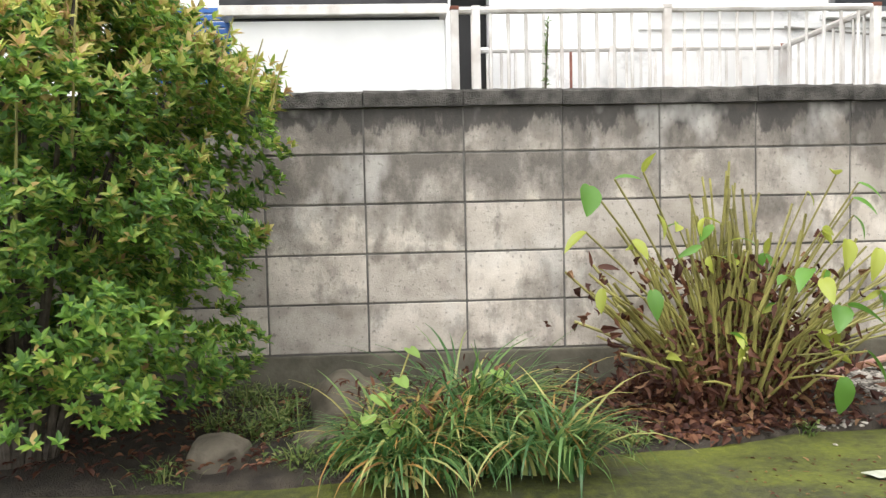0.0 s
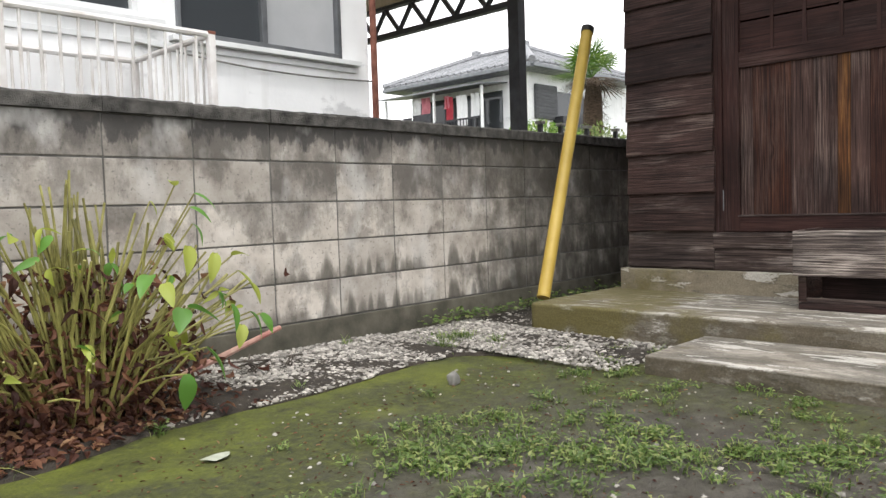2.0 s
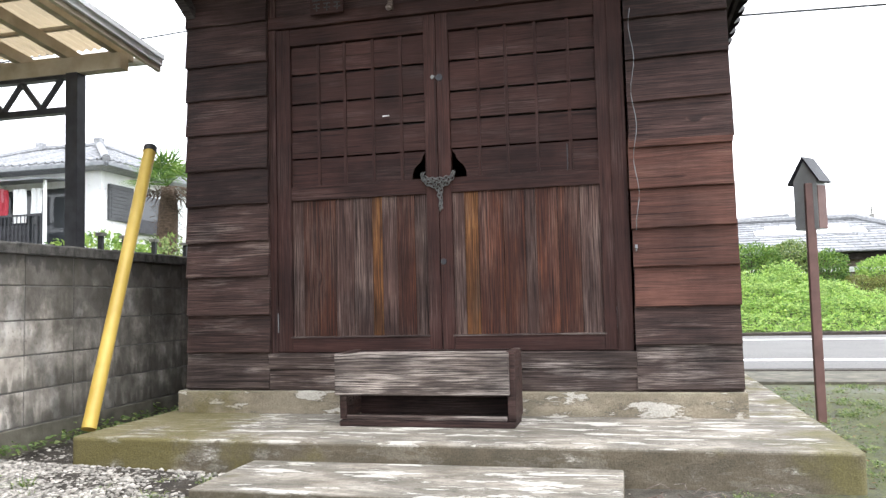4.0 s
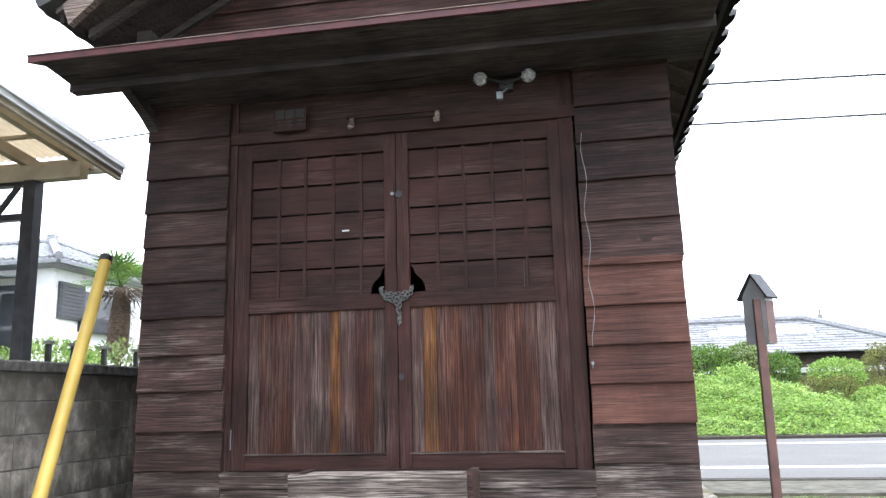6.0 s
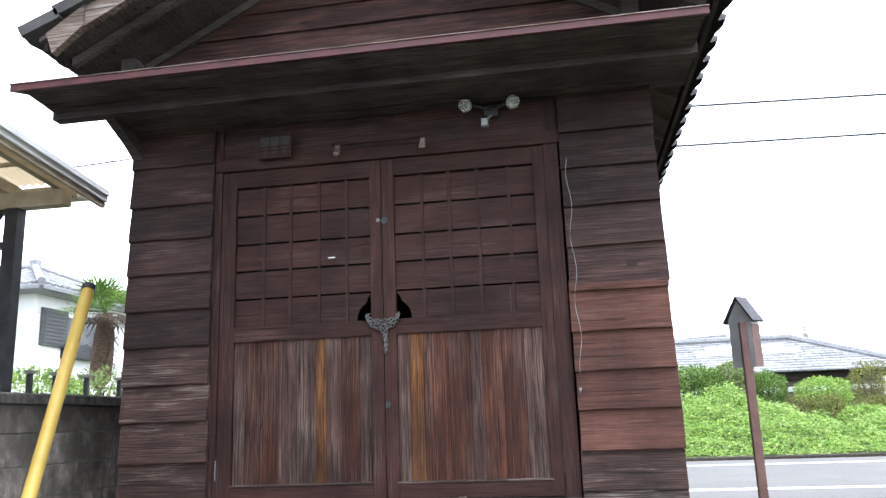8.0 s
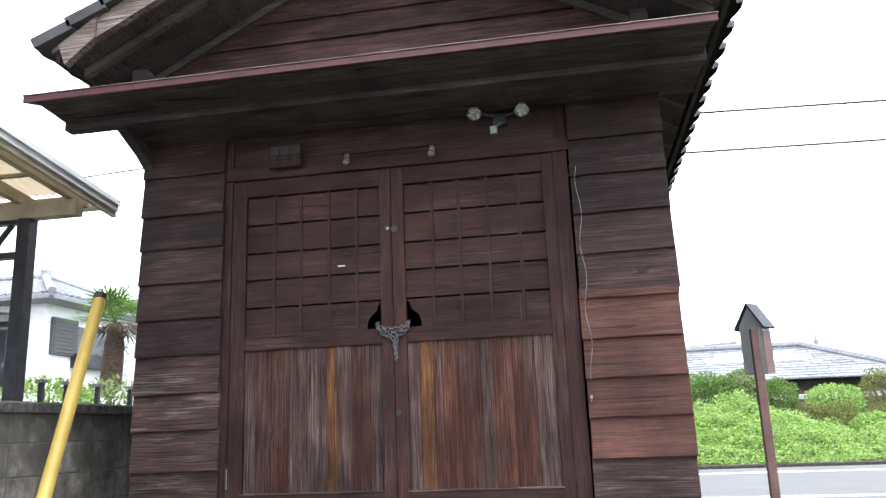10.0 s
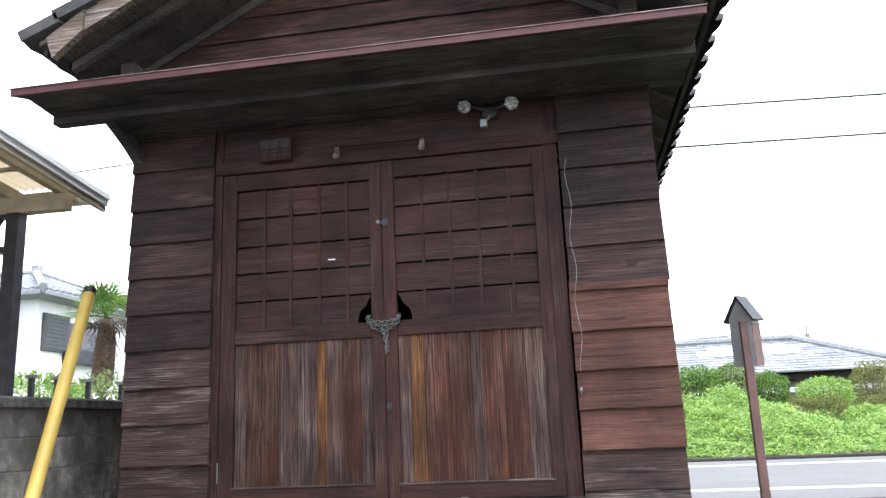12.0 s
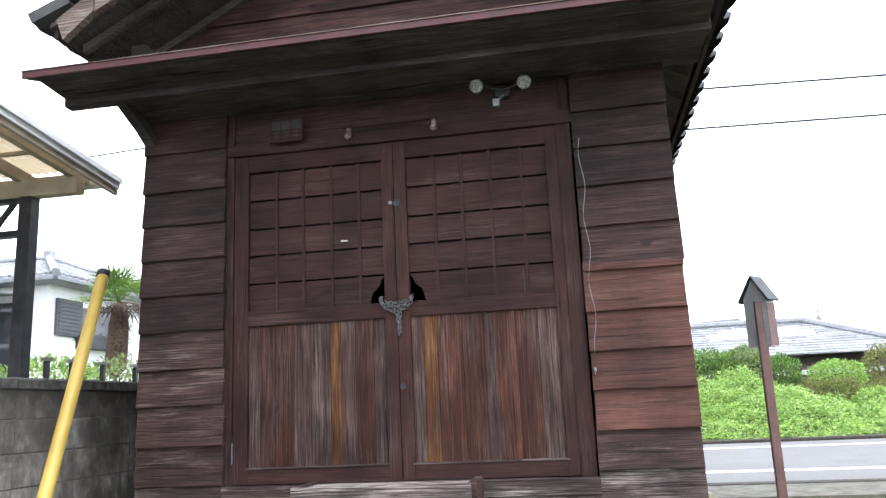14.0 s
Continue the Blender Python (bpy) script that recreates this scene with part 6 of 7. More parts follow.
# a few long bare shoots rising through the crown
for x, y, z0, z1 in ((-0.92, 2.0, 0.7, 1.42), (-0.8, 2.05, 0.9, 1.5), (-0.42, 2.3, 1.05, 1.24), (-0.36, 2.35, 1.05, 1.22), (-0.5, 2.3, 1.1, 1.3)):
    bm = bmesh.new()
    tube(bm, [(x, y, z0), (x + 0.02, y, (z0 + z1) / 2), (x + 0.05, y + 0.01, z1)], [0.004, 0.003, 0.002])
    part("shoot", bm, CANE, shrub)

# strap-leaved clump
clump = thing("strap_leaf_clump", (0.1, 2.33, 0.03), "overgrown clump of arching strap leaves, some yellowed", "grass clump")
n = 2300
tuft = g.integers(0, 34, n)
tx, ty = g.uniform(-0.1, 0.43, 34), g.uniform(2.1, 2.56, 34)
tl, th = g.uniform(-math.pi, math.pi, 34), g.uniform(0.6, 1.3, 34)
th, ty = np.where(tx < 0.06, th * 0.72, th), np.where(tx < 0.06, np.minimum(ty, 2.3), ty)
a = g.uniform(0, 2 * math.pi, n)
root = np.stack([tx[tuft] + g.normal(0, 0.035, n), ty[tuft] + g.normal(0, 0.03, n), np.full(n, 0.02)], 1)
lean = np.stack([np.cos(a) + 0.7 * np.cos(tl[tuft]) + (tx[tuft] - 0.1) * 1.6, np.sin(a) + 0.7 * np.sin(tl[tuft]) - 0.25, np.zeros(n)], 1)
blade_len = th[tuft] * g.uniform(0.2, 0.44, n)
blade_len[:40] *= 1.35
ob = leaves_under("foliage", blade_mesh("foliage", root, lean, blade_len, g.uniform(0.006, 0.015, n), g.uniform(0.9, 2.9, n), GRASS_LEAF, 7), clump)
ob["kind"] = "stuff"
k = 130
stem_r = np.stack([0.1 + 0.3 * g.uniform(-1, 1, k), 2.38 + 0.2 * g.uniform(-1, 1, k), g.uniform(0.12, 0.27, k)], 1)
ob = leaves_under("withered_leaf", leaf_mesh("withered_leaf", stem_r, g.normal(0, 1, (k, 3)), np.tile([0, 0, 1.0], (k, 1)) + g.normal(0, .3, (k, 3)), g.uniform(0.03, 0.07, k), g.uniform(0.006, 0.014, k), DRY_LEAF, 0.5, 0.4), clump, "dry brown withered leaves")
ob["kind"] = "stuff"

vine = thing("vine", (-0.1, 2.45, 0.1), "light green heart-leaved vine creeping over the clump", "vine")
vp = [(-0.05, 2.42, 0.42), (-0.09, 2.36, 0.33), (-0.17, 2.33, 0.28), (-0.2, 2.3, 0.22), (-0.12, 2.28, 0.2), (-0.24, 2.35, 0.18), (0.28, 2.5, 0.31), (0.3, 2.42, 0.27), (0.2, 2.35, 0.17), (-0.3, 2.3, 0.13), (0.42, 2.4, 0.19), (-0.14, 2.4, 0.26)]
vp = [(x * 0.8 + 0.06, y - 0.06, z * 0.82) for x, y, z in vp]
bm = bmesh.new()
tube(bm, [(-0.18, 2.3, 0.03)] + [(x, y + 0.03, z - 0.01) for x, y, z in vp[::-1]], 0.003)
part("stem", bm, CANE, vine)
for x, y, z in vp:
    s = g.uniform(0.035, 0.055)
    d = Matrix.Rotation(g.uniform(-0.9, 0.9), 3, 'Z') @ Vector((0.1, -0.8, -0.55))
    q = d.to_track_quat('Y', 'Z')
    outline = [(0, 0), (0.35, -0.22), (0.62, -0.1), (0.62, 0.3), (0.35, 0.75), (0, 1.1), (-0.35, 0.75), (-0.62, 0.3), (-0.62, -0.1), (-0.35, -0.22)]
    bm = bmesh.new()
    mid = bm.verts.new(Vector((x, y, z)) + q @ Vector((0, 0.35 * s, -0.1 * s)))
    vs = [bm.verts.new(Vector((x, y, z)) + q @ Vector((u * s, w * s, 0))) for u, w in outline]
    for i in range(len(vs)):
        bm.faces.new((mid, vs[i], vs[(i + 1) % len(vs)]))
    part("leaf", bm, BROAD_LEAF, vine)

# pruned hydrangea
HC = Vector((1.18, 2.8, 0.04))
hyd = thing("hydrangea", HC, "pruned hydrangea with bare yellow-green canes and few leaves", "shrub")
def cane(root, tip, w, bow):
    midp = root.lerp(tip, 0.5) + bow
    bm = bmesh.new()
    tube(bm, [root, root.lerp(midp, 0.6), midp, midp.lerp(tip, 0.55) + Vector((0, 0, 0.008)), tip], [w * 1.2, w * 1.05, w, w * 0.9, w * 0.8])
    part("cane", bm, CANE, hyd)
for i in range(150):
    a = g.uniform(0, 2 * math.pi)
    out = g.random() ** 0.8
    root = HC + Vector((0.2 * out * math.cos(a), 0.12 * out * math.sin(a), -0.02))
    ln = g.uniform(0.36, 0.86) * (1.04 - 0.28 * out)
    el = radians(90 - 52 * out ** 1.8 + g.uniform(-13, 13))
    d = Vector((math.cos(a) * math.cos(el), 0.6 * math.sin(a) * math.cos(el), math.sin(el)))
    tip = root + d * ln
    tip.y = min(tip.y, 3.15)
    cane(root, tip, g.uniform(0.0046, 0.0082), Vector((g.uniform(-.06, .06), g.uniform(-.04, .04), 0.05 * out)))
bm = bmesh.new()
k = 2600
a = g.uniform(0, 6.28, k)
rr = np.abs(g.normal(0, 0.19, k))
zz = np.where(g.random(k) < 0.76, np.abs(g.normal(0, 0.13, k)), g.uniform(0.05, 0.5, k)) + 0.02
pos = np.stack([HC.x + rr * np.cos(a) * (1 + zz), HC.y - 0.02 + rr * 0.6 * np.sin(a), HC.z + zz], 1)
leaves_under("dead_leaves", leaf_mesh("dead_leaves", pos, g.normal(0, 1, (k, 3)) - np.array([0, 0, .5]), g.normal(0, 1, (k, 3)), g.uniform(0.025, 0.065, k), g.uniform(0.012, 0.034, k), DRY_LEAF, 0.5, 0.5), hyd, "withered brown leaves and flower heads")


def big_leaf(at, d, length, width, mat, roll=0.0):
    """One broad toothed leaf with a folded midrib and a drooping tip."""
    d = Vector(d).normalized()
    q = d.to_track_quat('Y', 'Z') @ Euler((0, roll, 0)).to_quaternion()
    bm = bmesh.new()
    n, rows, curl = 9, [], g.uniform(0.15, 0.75)
    for i in range(n):
        t = i / (n - 1)
        w = width * 0.5 * math.sin(math.pi * min(1, t * 0.93 + 0.07)) ** 0.75 * (1.08 - 0.35 * t)
        if i == n - 1:
            w = 0.001
        z = -curl * length * t * t
        rows.append([bm.verts.new(Vector(at) + q @ Vector((s * w * (1 + 0.05 * (i % 2)), length * t, z + abs(s) * w * 0.28))) for s in (-1, -0.5, 0, 0.5, 1)])
    for u, v in zip(rows, rows[1:]):
        for j in range(4):
            bm.faces.new((u[j], u[j + 1], v[j + 1], v[j]))
    return part("leaf", bm, mat, hyd, smooth=True)


# leaves in the places where the plant carries them: offset from the base, heading, size, tone
for dx, dy, dz, hx, hy, hz, ln, wd, mt in (
        (-0.56, -0.2, 0.78, -0.1, -0.6, -0.6, 0.13, 0.1, 0), (-0.47, -0.18, 0.8, 0.6, -0.3, 0.2, 0.09, 0.045, 0), (-0.38, -0.2, 0.82, 0.2, -0.2, 0.8, 0.08, 0.035, 1),
        (-0.58, -0.22, 0.63, -0.7, -0.4, -0.3, 0.11, 0.05, 1), (-0.42, -0.22, 0.6, 0.3, -0.6, -0.4, 0.09, 0.05, 1), (-0.52, -0.2, 0.44, -0.2, -0.3, -0.8, 0.09, 0.05, 1),
        (-0.38, -0.28, 0.44, 0.1, -0.5, -0.8, 0.1, 0.065, 0), (0.3, -0.15, 0.8, -0.3, -0.5, 0.3, 0.1, 0.05, 1), (0.36, -0.18, 0.77, 0.7, -0.3, -0.3, 0.1, 0.045, 0),
        (0.33, -0.2, 0.72, 0.6, -0.5, -0.2, 0.09, 0.04, 0), (0.38, -0.12, 0.66, 0.3, -0.4, -0.4, 0.09, 0.05, 0), (0.34, -0.15, 0.58, -0.1, -0.5, -0.5, 0.11, 0.07, 1),
        (0.1, -0.35, 0.5, -0.6, -0.6, 0.0, 0.11, 0.07, 0), (0.14, -0.36, 0.47, -0.2, -0.7, -0.3, 0.1, 0.06, 1), (0.22, -0.36, 0.38, 0.5, -0.6, -0.1, 0.13, 0.1, 0),
        (0.2, -0.36, 0.38, -0.4, -0.7, -0.3, 0.11, 0.08, 0), (0.27, -0.38, 0.24, 0.45, -0.5, -0.7, 0.14, 0.09, 0), (0.55, -0.1, 0.53, 0.3, -0.5, 0.3, 0.08, 0.05, 1),
        (0.56, -0.12, 0.47, 0.5, -0.5, -0.6, 0.11, 0.06, 1), (0.6, -0.14, 0.42, 0.4, -0.5, -0.8, 0.1, 0.06, 1), (0.45, -0.25, 0.36, 0.1, -0.5, -0.8, 0.11, 0.06, 0),
        (0.62, -0.1, 0.3, 0.5, -0.5, -0.5, 0.11, 0.07, 0), (0.7, -0.05, 0.28, 0.3, -0.5, -0.6, 0.1, 0.07, 0), (0.52, -0.2, 0.27, -0.3, -0.5, -0.6, 0.09, 0.06, 1),
        (0.17, -0.42, 0.17, 0.0, -0.2, -1.0, 0.13, 0.075, 0), (-0.34, -0.22, 0.68, 0.3, -0.5, -0.5, 0.09, 0.05, 1), (0.42, -0.2, 0.55, -0.3, -0.5, -0.7, 0.11, 0.06, 1)):
    foot = HC + Vector((dx * 0.2, dy * 0.25, -0.01))
    cane(foot, HC + Vector((dx, dy, dz)), 0.0042, Vector((-dx * 0.08, 0.02, 0.05)))
    big_leaf(HC + Vector((dx, dy, dz)), (hx, hy, hz), ln * 0.92, wd * 0.85, PALE_LEAF if mt else BROAD_LEAF, g.uniform(-0.5, 0.5))

# small curled leaves left on the outer canes
for i in range(38):
    a = g.uniform(math.pi, 2 * math.pi) if g.random() < 0.75 else g.uniform(0, math.pi)
    out = g.uniform(0.25, 0.62) if g.random() < 0.75 else g.uniform(0, 0.3)
    at = HC + Vector((out * (1 if g.random() < 0.68 else -1) * abs(math.cos(a)), 0.25 * out * math.sin(a) - 0.06, g.uniform(0.25, 0.8) - 0.35 * out * out))
    twig = bmesh.new()
    tube(twig, [HC + Vector((0.25 * (at.x - HC.x), 0.2 * (at.y - HC.y), 0.02)), HC.lerp(at, 0.6) + Vector((0, 0, 0.06)), at], [0.0045, 0.0038, 0.0025])
    part("cane", twig, CANE, hyd)
    for j in range(g.integers(1, 4)):
        big_leaf(at, (g.normal(0, 0.8), -0.4 + g.normal(0, 0.4), -0.35 + g.normal(0, 0.5)), g.uniform(0.04, 0.085), g.uniform(0.016, 0.045), (PALE_LEAF, BROAD_LEAF, PALE_LEAF, DRY_LEAF)[g.integers(0, 4)], g.uniform(-1.2, 1.2))

# leaf litter under it
k = 2300
pos = np.stack([g.normal(1.05, 0.3, k), g.uniform(2.42, 3.1, k), np.zeros(k)], 1)
pos = pos[(pos[:, 1] > np.array([edge_y(x) for x in pos[:, 0]]) + 0.02) & (pos[:, 0] > 0.5) & (pos[:, 0] < 1.75)]
pos[:, 2] = [bed_height(x, y) + 0.006 + 0.02 * g.random() for x, y in pos[:, :2]]
k = len(pos)
tagged(new("leaf_litter", leaf_mesh("leaf_litter", pos, np.stack([g.normal(0, 1, k), g.normal(0, 1, k), g.normal(0, .25, k)], 1), np.stack([g.normal(0, .4, k), g.normal(0, .4, k), np.ones(k)], 1), g.uniform(0.025, 0.055, k), g.uniform(0.014, 0.03, k), DRY_LEAF, 0.25, 0.3)), "damp reddish-brown dead leaves under the hydrangea", "leaf litter", kind="stuff")

k = 700
pos = np.stack([g.uniform(-1.6, -0.35, k), g.uniform(2.2, 3.1, k), np.full(k, 0.05)], 1)
tagged(new("leaf_litter", leaf_mesh("leaf_litter", pos, np.stack([g.normal(0, 1, k), g.normal(0, 1, k), g.normal(0, .2, k)], 1), np.stack([g.normal(0, .4, k), g.normal(0, .4, k), np.ones(k)], 1), g.uniform(0.02, 0.045, k), g.uniform(0.01, 0.02, k), DRY_LEAF, 0.2, 0.3)), "dark dead leaves beneath the evergreen shrub", "leaf litter", kind="stuff")

stick = bmesh.new()
tube(stick, [(1.5, 2.95, 0.06), (1.66, 2.98, 0.085), (1.82, 2.985, 0.12), (2.0, 3.0, 0.165), (2.14, 3.0, 0.205)], [0.013, 0.014, 0.015, 0.013, 0.012], 8)
single("fallen_branch", stick, TWIG, "pinkish bare branch propped over the gravel", "branch")
bm = bmesh.new()
for p in range(9):
    x = 2.0 + g.uniform(-0.1, 0.12)
    tube(bm, [(x, 2.9 + g.uniform(-.05, .05), 0.05), (x + g.uniform(-.08, .08), 2.9, 0.09), (x + g.uniform(-.15, .15), 2.9 + g.uniform(-.1, .1), 0.05 + g.uniform(0, .08))], 0.004)
single("dry_twigs", bm, BARK, "dry brown twigs on the gravel", "twigs", kind="stuff")


def tufts(name, spots, label, spread=0.1, count=60, hi=0.13, mat=WEED_LEAF, broad=0.3):
    """Low weeds: short blades and small leaves round each spot."""
    R, Ln, L, W, B = [], [], [], [], []
    for x, y, s in spots:
        for i in range(int(count * s)):
            a, r = g.uniform(0, 6.28), spread * s * abs(g.normal(0, 0.6))
            px, py = x + r * math.cos(a), y + r * math.sin(a)
            R.append((px, py, (bed_height(px, py) if py > edge_y(px) else relief(px, py)) - 0.002))
            Ln.append((math.cos(a) + g.normal(0, .7), math.sin(a) + g.normal(0, .7), 0))
            L.append(hi * g.uniform(0.3, 1.0))
            W.append(g.uniform(0.0022, 0.0045))
            B.append(g.uniform(0.5, 2.4))
    me = blade_mesh(name, np.array(R), np.array(Ln), np.array(L), np.array(W), np.array(B), mat, 4)
    ob = tagged(new(name, me), label, "weeds", kind="stuff")
    m = int(len(R) * broad)
    if m:
        idx = g.integers(0, len(R), m)
        pos = np.array(R)[idx] + np.stack([g.normal(0, .02, m), g.normal(0, .02, m), g.uniform(0.01, hi * 0.5, m)], 1)
        me2 = leaf_mesh(name + "_leaves", pos, np.stack([g.normal(0, 1, m), g.normal(0, 1, m), g.uniform(-.2, .5, m)], 1), np.stack([g.normal(0, .3, m), g.normal(0, .3, m), np.ones(m)], 1), g.uniform(0.012, 0.03, m), g.uniform(0.006, 0.013, m), mat)
        tagged(new(name + "_leaves", me2), label, "weeds", kind="stuff")


yard = [(1.71, 1.665, .9), (1.8, 1.6, 1.0), (1.9, 1.5, 1.0), (1.972, 1.416, 1.1), (1.97, 1.25, .8), (1.97, 1.15, .8), (1.75, 1.12, .9), (2.24, 2.13, .3), (2.2, 1.75, .6), (1.68, 1.85, .3), (2.38, 1.39, .5), (2.3, 1.5, .6), (2.1, 1.6, .9), (2.05, 1.75, .6),
        (2.49, 1.78, .3), (2.72, 1.07, .25), (2.84, 1.45, .3), (2.37, 0.67, .9), (2.15, 0.67, .8), (2.45, .75, .6), (2.6, .95, .3), (2.9, 1.9, .4), (2.95, 1.75, .4), (3.02, 1.7, .4), (3.0, 1.2, .3), (3.0, .6, .3), (2.95, .2, .3), (1.55, 1.3, .5), (1.5, 1.75, .2), (2.7, .3, .3), (2.5, 0.1, .4), (3.3, -0.4, .5), (3.5, -.6, .5), (2.8, -.3, .4)]
for i in range(110):
    yard.append((g.uniform(1.5, 3.0), g.uniform(-0.5, 1.9), g.uniform(0.1, 0.3)))
for i in range(70):
    q = g.uniform(0, 1)
    yard.append((1.55 + 1.0 * q + g.normal(0, .14), 1.75 - 1.1 * q + g.normal(0, .16), g.uniform(0.15, 0.4)))
tufts("yard_weeds", yard, "thin pale green weeds in the mossy yard", 0.17, 75, 0.05, broad=1.2)
k = 2200
pos = np.stack([g.uniform(0.9, 3.0, k), g.uniform(-0.7, 2.3, k), np.zeros(k)], 1)
pos = pos[pos[:, 1] < np.array([edge_y(x) for x in pos[:, 0]])]
pos[:, 2] = [relief(x, y) + 0.003 for x, y in pos[:, :2]]
k = len(pos)
tagged(new("yard_litter", leaf_mesh("yard_litter", pos, np.stack([g.normal(0, 1, k), g.normal(0, 1, k), g.normal(0, .15, k)], 1), np.stack([g.normal(0, .3, k), g.normal(0, .3, k), np.ones(k)], 1), g.uniform(0.006, 0.022, k), g.uniform(0.003, 0.009, k), DRY_LEAF, 0.2, 0.3)), "tiny brown leaf scraps on the mossy yard", "leaf litter", kind="stuff")
side = [(g.uniform(3.9, 7.6), -1.25 - 2.0 * g.random() ** 1.5, g.uniform(0.3, 0.9)) for i in range(70)]
tufts("side_weeds", side, "short weeds and moss beside the platform", 0.22, 70, 0.035, broad=1.2)
k = 1500
pos = np.stack([g.uniform(3.3, 7.6, k), -1.14 - 2.2 * g.random(k) ** 1.4, np.zeros(k)], 1)
pos[:, 2] = [relief(x, y) + 0.003 for x, y in pos[:, :2]]
tagged(new("side_litter", leaf_mesh("side_litter", pos, np.stack([g.normal(0, 1, k), g.normal(0, 1, k), g.normal(0, .15, k)], 1), np.stack([g.normal(0, .3, k), g.normal(0, .3, k), np.ones(k)], 1), g.uniform(0.015, 0.06, k), g.uniform(0.003, 0.009, k), DRY_LEAF, 0.2, 0.3)), "brown straw and leaf scraps beside the platform", "leaf litter", kind="stuff")
tufts("bed_weeds", [(3.08, 2.85, 1.2), (3.16, 2.8, 1.1), (2.95, 2.75, .8), (3.2, 2.6, .6), (3.05, 2.45, .5), (3.25, 2.2, .5), (3.4, 2.0, .5), (3.15, 1.9, .6), (3.45, 1.8, .4), (2.6, 3.1, .3), (1.95, 2.6, .25), (1.3, 2.52, .5)], "green weeds in the gravel", 0.1, 80, 0.07)
tufts("shrub_weeds", [(-0.5, 2.6, 1.1), (-0.42, 2.72, 1.0), (-0.62, 2.7, 1.0), (-0.42, 2.85, 1.3), (-0.55, 2.95, 1.2), (-0.4, 2.65, 1.0), (-0.3, 2.35, .8), (-0.6, 3.05, 1.0), (-0.2, 2.3, .6), (0.62, 2.5, .9), (0.7, 2.42, .7), (-0.68, 2.25, .6)], "low green weeds beside the stones", 0.13, 90, 0.1, broad=1.0)
k = 420
pos = np.stack([g.uniform(3.2, 5.6, k), 3.17 - np.abs(g.normal(0, 0.05, k)), np.zeros(k)], 1)
pos[:, 2] = 0.06 + np.abs(g.normal(0, 0.03, k))
tagged(new("wall_foot_ivy", leaf_mesh("wall_foot_ivy", pos, np.stack([g.normal(0, 1, k), g.normal(-.6, .6, k), g.uniform(-.1, .5, k)], 1), np.stack([g.normal(0, .3, k), g.normal(-.3, .3, k), np.ones(k)], 1), g.uniform(0.02, 0.04, k), g.uniform(0.018, 0.032, k), WEED_LEAF)), "round-leaved creeping weeds at the wall foot", "weeds", kind="stuff")
bm = bmesh.new()
vsx = [bm.verts.new((1.29 + 0.045 * math.cos(t) * (1 + 0.3 * math.sin(3 * t)), 2.1 + 0.032 * math.sin(t) * (1 + 0.2 * math.cos(2 * t)), 0.003 + 0.006 * abs(math.sin(t * 1.5)))) for t in np.linspace(0, 2 * math.pi, 14)[:-1]]
bm.faces.new(vsx)
bmesh.ops.solidify(bm, geom=bm.faces[:], thickness=0.002)
single("pale_scrap", bm, PALESCRAP, "crumpled pale leaf lying on the moss", "leaf")
bm = bmesh.new()
for p in range(60):
    x, y = g.uniform(3.0, 3.62), g.uniform(-0.8, -0.14)
    a = g.uniform(0, 6.28)
    tube(bm, [(x, y, 0.004), (x + .05 * math.cos(a), y + .05 * math.sin(a), 0.03), (x + .12 * math.cos(a + .4), y + .12 * math.sin(a + .4), 0.01)], 0.0018, 4)
single("dry_straw", bm, BARGE, "dry straw lying beside the step", "straw", kind="stuff")

# ---- beyond the wall: palm, hedge, little fence ----
palm = thing("palm_tree", (11.5, 7.26, 0), "fan palm with shaggy brown trunk behind the wall", "palm tree")
bm = bmesh.new()
tube(bm, [(11.5 + 0.03 * math.sin(i), 7.26, 0.0 + i * 0.355) for i in range(9)], [0.17, 0.16, 0.15, 0.15, 0.16, 0.165, 0.17, 0.15, 0.1], 14)
for v in bm.verts:
    v.co.x += 0.03 * noise.noise(v.co * 9)
    v.co.y += 0.03 * noise.noise(v.co * 9 + Vector((5, 0, 0)))
trunk = part("trunk", bm, PALMBARK, palm)
k = 420
a = g.uniform(0, 6.28, k)
pos = np.stack([11.5 + 0.15 * np.cos(a), 7.26 + 0.15 * np.sin(a), g.uniform(0.9, 2.75, k)], 1)
fib = new("fibre", leaf_mesh("fibre", pos, np.stack([np.cos(a) * .5, np.sin(a) * .5, g.uniform(-1.2, .6, k)], 1), np.stack([np.cos(a), np.sin(a), np.zeros(k)], 1), g.uniform(0.08, 0.2, k), g.uniform(0.012, 0.03, k), PALMBARK))
fib.parent = trunk
fib["kind"] = "stuff"
top = Vector((11.5, 7.26, 2.86))
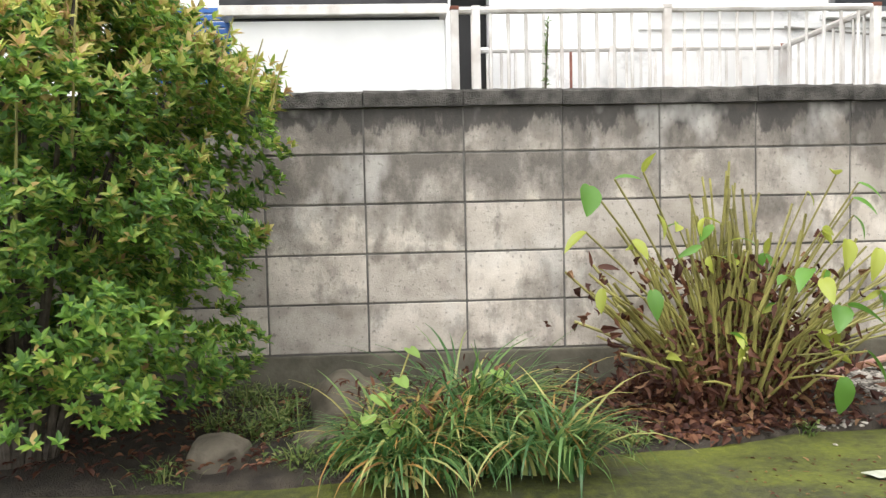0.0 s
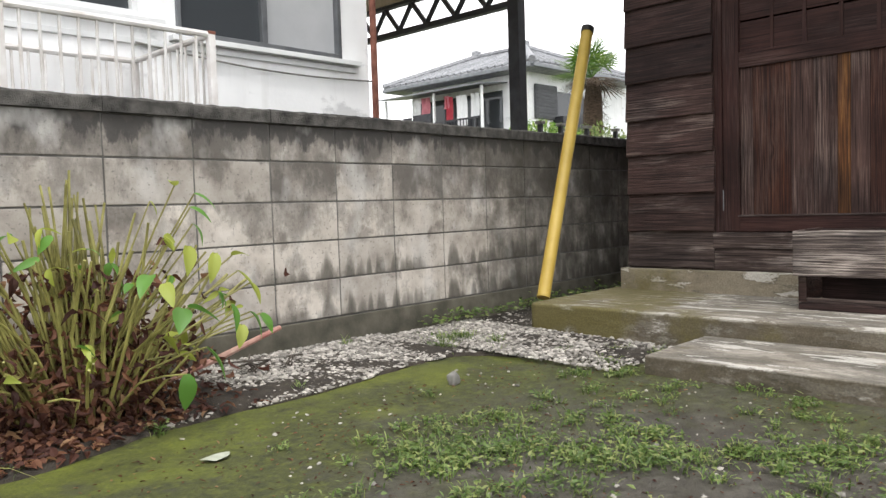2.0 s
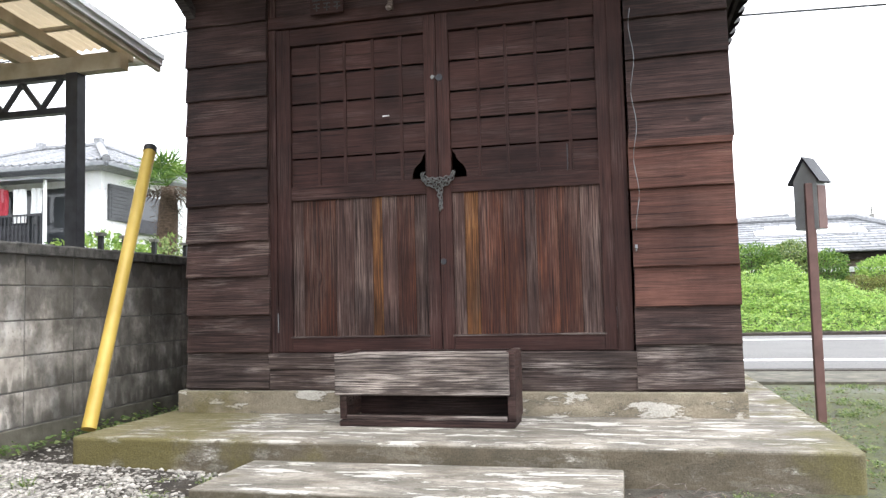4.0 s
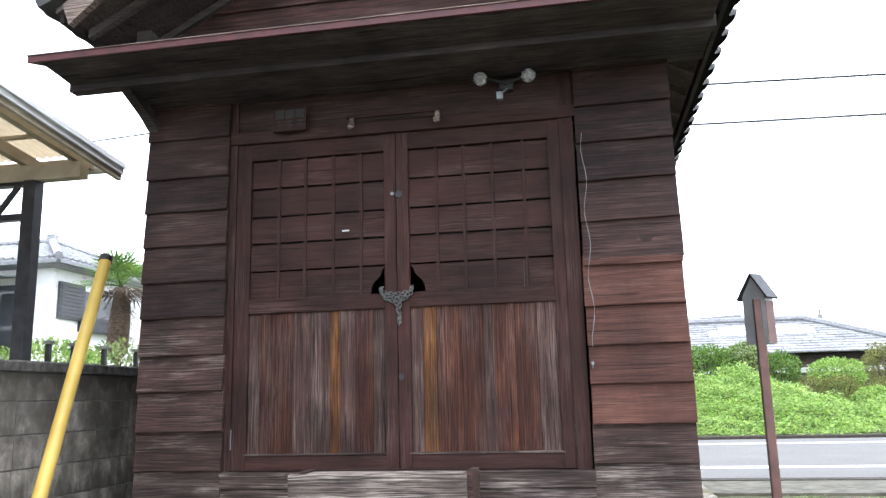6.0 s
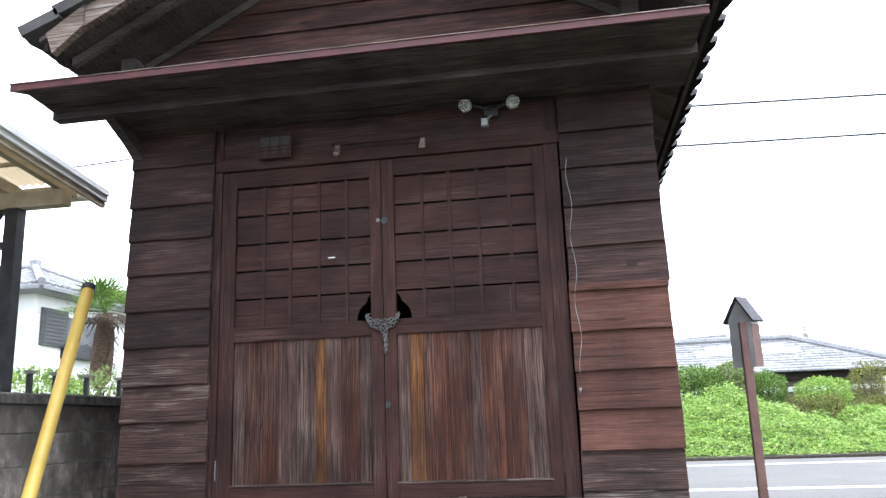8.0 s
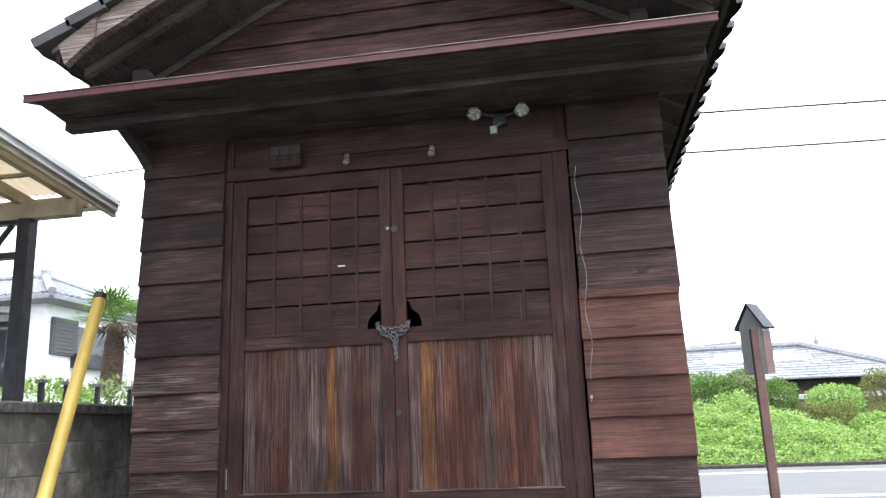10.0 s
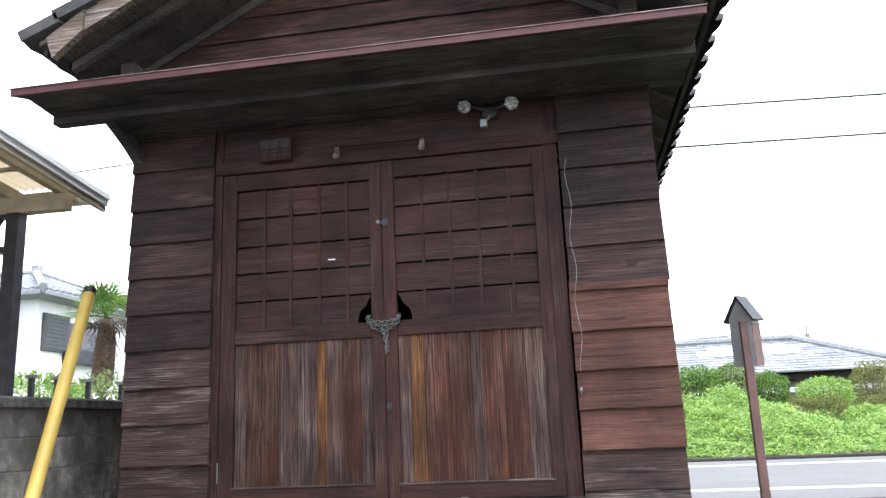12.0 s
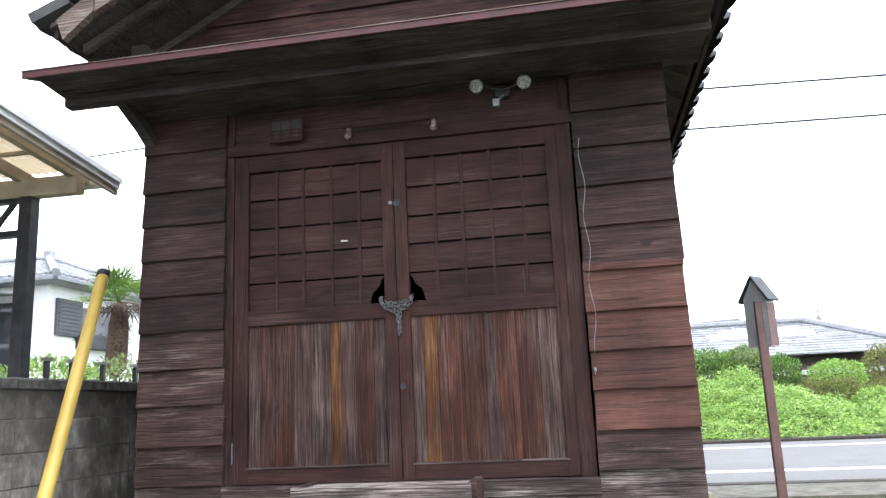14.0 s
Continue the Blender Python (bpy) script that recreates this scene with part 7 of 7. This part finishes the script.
for i in range(26):
    az = i * 2.4 + g.uniform(-.2, .2)
    el = radians(g.uniform(-35, 80))
    d = Vector((math.cos(az) * math.cos(el), math.sin(az) * math.cos(el), math.sin(el)))
    end = top + d * g.uniform(0.25, 0.42)
    bm = bmesh.new()
    tube(bm, [top, top.lerp(end, .5) + Vector((0, 0, .02)), end], 0.008, 5)
    q = d.to_track_quat('Y', 'Z')
    for j in range(17):
        b = radians(-105 + 210 * j / 16)
        ln = 0.5 * (1 - 0.25 * abs(b) / 1.9)
        u = q @ Vector((math.sin(b), math.cos(b), 0.05))
        s = q @ Vector((math.cos(b), -math.sin(b), 0)) * 0.016
        dr = Vector((0, 0, -0.13 * ln))
        v0, v1, v2, v3 = bm.verts.new(end), bm.verts.new(end + u * ln * .5 + s), bm.verts.new(end + u * ln + dr), bm.verts.new(end + u * ln * .5 - s)
        bm.faces.new((v0, v1, v2, v3))
    part("frond", bm, BUSH_LEAF if el > -0.1 else PALMBARK, palm)


def bush(name, at, size, count, leaf, mat, label, category="bush"):
    t = thing(name, (at[0], at[1], at[2] - size[2]), label, category)
    a, z = g.uniform(0, 6.28, count), g.uniform(-1, 1, count)
    r = np.sqrt(1 - z * z)
    d = np.stack([r * np.cos(a), r * np.sin(a), z], 1)
    k = np.array([1 + 0.22 * noise.noise(Vector(v) * 2.2 + Vector(at)) + 0.12 * noise.noise(Vector(v) * 6) for v in d]) * (1 - 0.35 * g.random(count) ** 2)
    pos = d * k[:, None] * np.array(size) + np.array(at)
    pos[:, 2] = np.maximum(pos[:, 2], at[2] - size[2])
    ah = d + g.normal(0, .6, (count, 3)) + np.array([0, 0, -.1])
    leaves_under("crown", leaf_mesh("crown", pos, ah, d + g.normal(0, .4, (count, 3)) + np.array([0, 0, .6]), g.uniform(0.6, 1.2, count) * leaf, g.uniform(0.3, 0.55, count) * leaf, mat), t)
    for i in range(7):
        bm = bmesh.new()
        e = Vector(at) + Vector((g.uniform(-.6, .6) * size[0], g.uniform(-.6, .6) * size[1], g.uniform(0, .6) * size[2]))
        base = Vector((at[0], at[1], -0.02 if at[0] < 10 else bank_z(at[0], at[1]) - 0.05))
        tube(bm, [base, base.lerp(e, .5), e], [0.03, 0.02, 0.01])
        part("stem", bm, BARK, t)
    return t


bush("hedge_bush", (6.6, 4.75, 1.2), (0.75, 0.32, 0.36), 2600, 0.06, BANK_LEAF, "bright green low bush behind the wall")
bush("hedge_bush", (8.2, 5.1, 1.25), (0.8, 0.4, 0.4), 2200, 0.06, WEED_LEAF, "mixed green bush beside the palm")
for x in (5.95, 6.28, 6.73, 7.27, 7.8):
    t = thing("fence_post", (x, 4.3, 0), "short dark fence post with a pale cap", "fence post", "posts behind the wall")
    bm = bmesh.new()
    box(bm, x - 0.018, x + 0.018, 4.28, 4.32, 0, 1.47, 0.003)
    part("post", bm, DARKSTEEL, t)
    bm = bmesh.new()
    box(bm, x - 0.035, x + 0.035, 4.265, 4.335, 1.472, 1.5, 0.004)
    part("cap", bm, KERB, t, "pale cap")
t = thing("young_sapling", (0.63, 3.4, 0.9), "thin dark conifer shoot behind the wall", "sapling")
bm = bmesh.new()
tube(bm, [(0.62, 3.36, 0.9), (0.625, 3.36, 1.25), (0.64, 3.36, 1.53)], [0.006, 0.005, 0.003])
part("stem", bm, BARK, t)
k = 260
zz = g.uniform(1.05, 1.54, k)
leaves_under("needles", leaf_mesh("needles", np.stack([0.62 + (zz - 1.1) * .04, np.full(k, 3.36), zz], 1), g.normal(0, 1, (k, 3)) + np.array([0, 0, .9]), g.normal(0, 1, (k, 3)), g.uniform(0.012, 0.028, k) , g.uniform(0.003, 0.006, k), BUSH_LEAF), t)

# ---- beyond the road ----
k = 100000
by_ = g.uniform(-11.5, 0, k)
bx_ = 16.72 + 5.6 * g.random(k) ** 0.9
hz = np.array([bank_z(x, y) for x, y in zip(bx_, by_)])
keep = (by_ > -5.2 - 0.5 * g.random(k)) | (bx_ < 19.3 + 0.6 * g.random(k))
bx_, by_, hz = bx_[keep], by_[keep], hz[keep]
k = len(bx_)
lump = np.array([noise.noise(Vector((x * 0.8, y * 0.8, 3))) + 0.6 * noise.noise(Vector((x * 2.3, y * 2.3, 8))) for x, y in zip(bx_, by_)])
grow = np.clip(0.04 + (bx_ - 16.72) * 0.2, 0.04, 0.4) * (1 + 1.1 * lump)
pos = np.stack([bx_, by_, hz + grow * g.random(k) ** 0.5], 1)
tagged(new("bank_weeds", leaf_mesh("bank_weeds", pos, np.stack([g.normal(-.5, 1, k), g.normal(0, 1, k), g.uniform(-.2, .8, k)], 1), np.stack([g.normal(-.4, .5, k), g.normal(0, .5, k), np.ones(k)], 1), g.uniform(0.03, 0.095, k), g.uniform(0.018, 0.055, k), BANK_LEAF)), "lush bright green weeds covering the bank", "weeds", kind="stuff")
for at, size, cnt, lf, mat, lab in (
        ((22.6, -3.5, 1.55), (0.8, 0.85, 0.62), 5200, 0.09, BUSH_LEAF, "leafy green bush on the bank"),
        ((23.0, -4.6, 1.6), (0.8, 0.7, 0.62), 4600, 0.09, WEED_LEAF, "leafy mid-green bush on the bank"),
        ((22.6, -5.45, 1.35), (0.6, 0.5, 0.55), 3600, 0.08, BUSH_LEAF, "dark leafy bush on the bank"),
        ((23.2, -7.05, 1.2), (0.7, 0.72, 0.52), 4200, 0.09, BANK_LEAF, "yellow-green bush on the bank"),
        ((22.0, -6.0, 0.85), (0.5, 0.42, 0.36), 3600, 0.05, OLIVE_LEAF, "clipped olive-green rounded bush"),
        ((22.0, -6.75, 0.86), (0.5, 0.5, 0.36), 3600, 0.05, OLIVE_LEAF, "clipped olive-green rounded bush"),
        ((22.0, -7.95, 0.85), (0.5, 0.62, 0.3), 3600, 0.05, OLIVE_LEAF, "clipped olive-green rounded bush"),
        ((23.6, -8.5, 1.5), (0.7, 0.65, 0.62), 4600, 0.06, OLIVE_LEAF, "small clipped garden tree, brownish green"),
        ((20.6, -7.2, 0.6), (0.5, 0.6, 0.32), 3000, 0.08, BANK_LEAF, "fresh green bush at the foot of the bank"),
        ((22.6, -9.8, 1.1), (0.8, 0.9, 0.6), 3000, 0.07, OLIVE_LEAF, "clipped olive-green rounded bush"),
        ((22.7, -2.0, 1.6), (0.9, 0.8, 0.7), 3000, 0.1, BUSH_LEAF, "leafy green bush on the bank")):
    bush("bank_bush", at, size, cnt, lf, mat, lab)
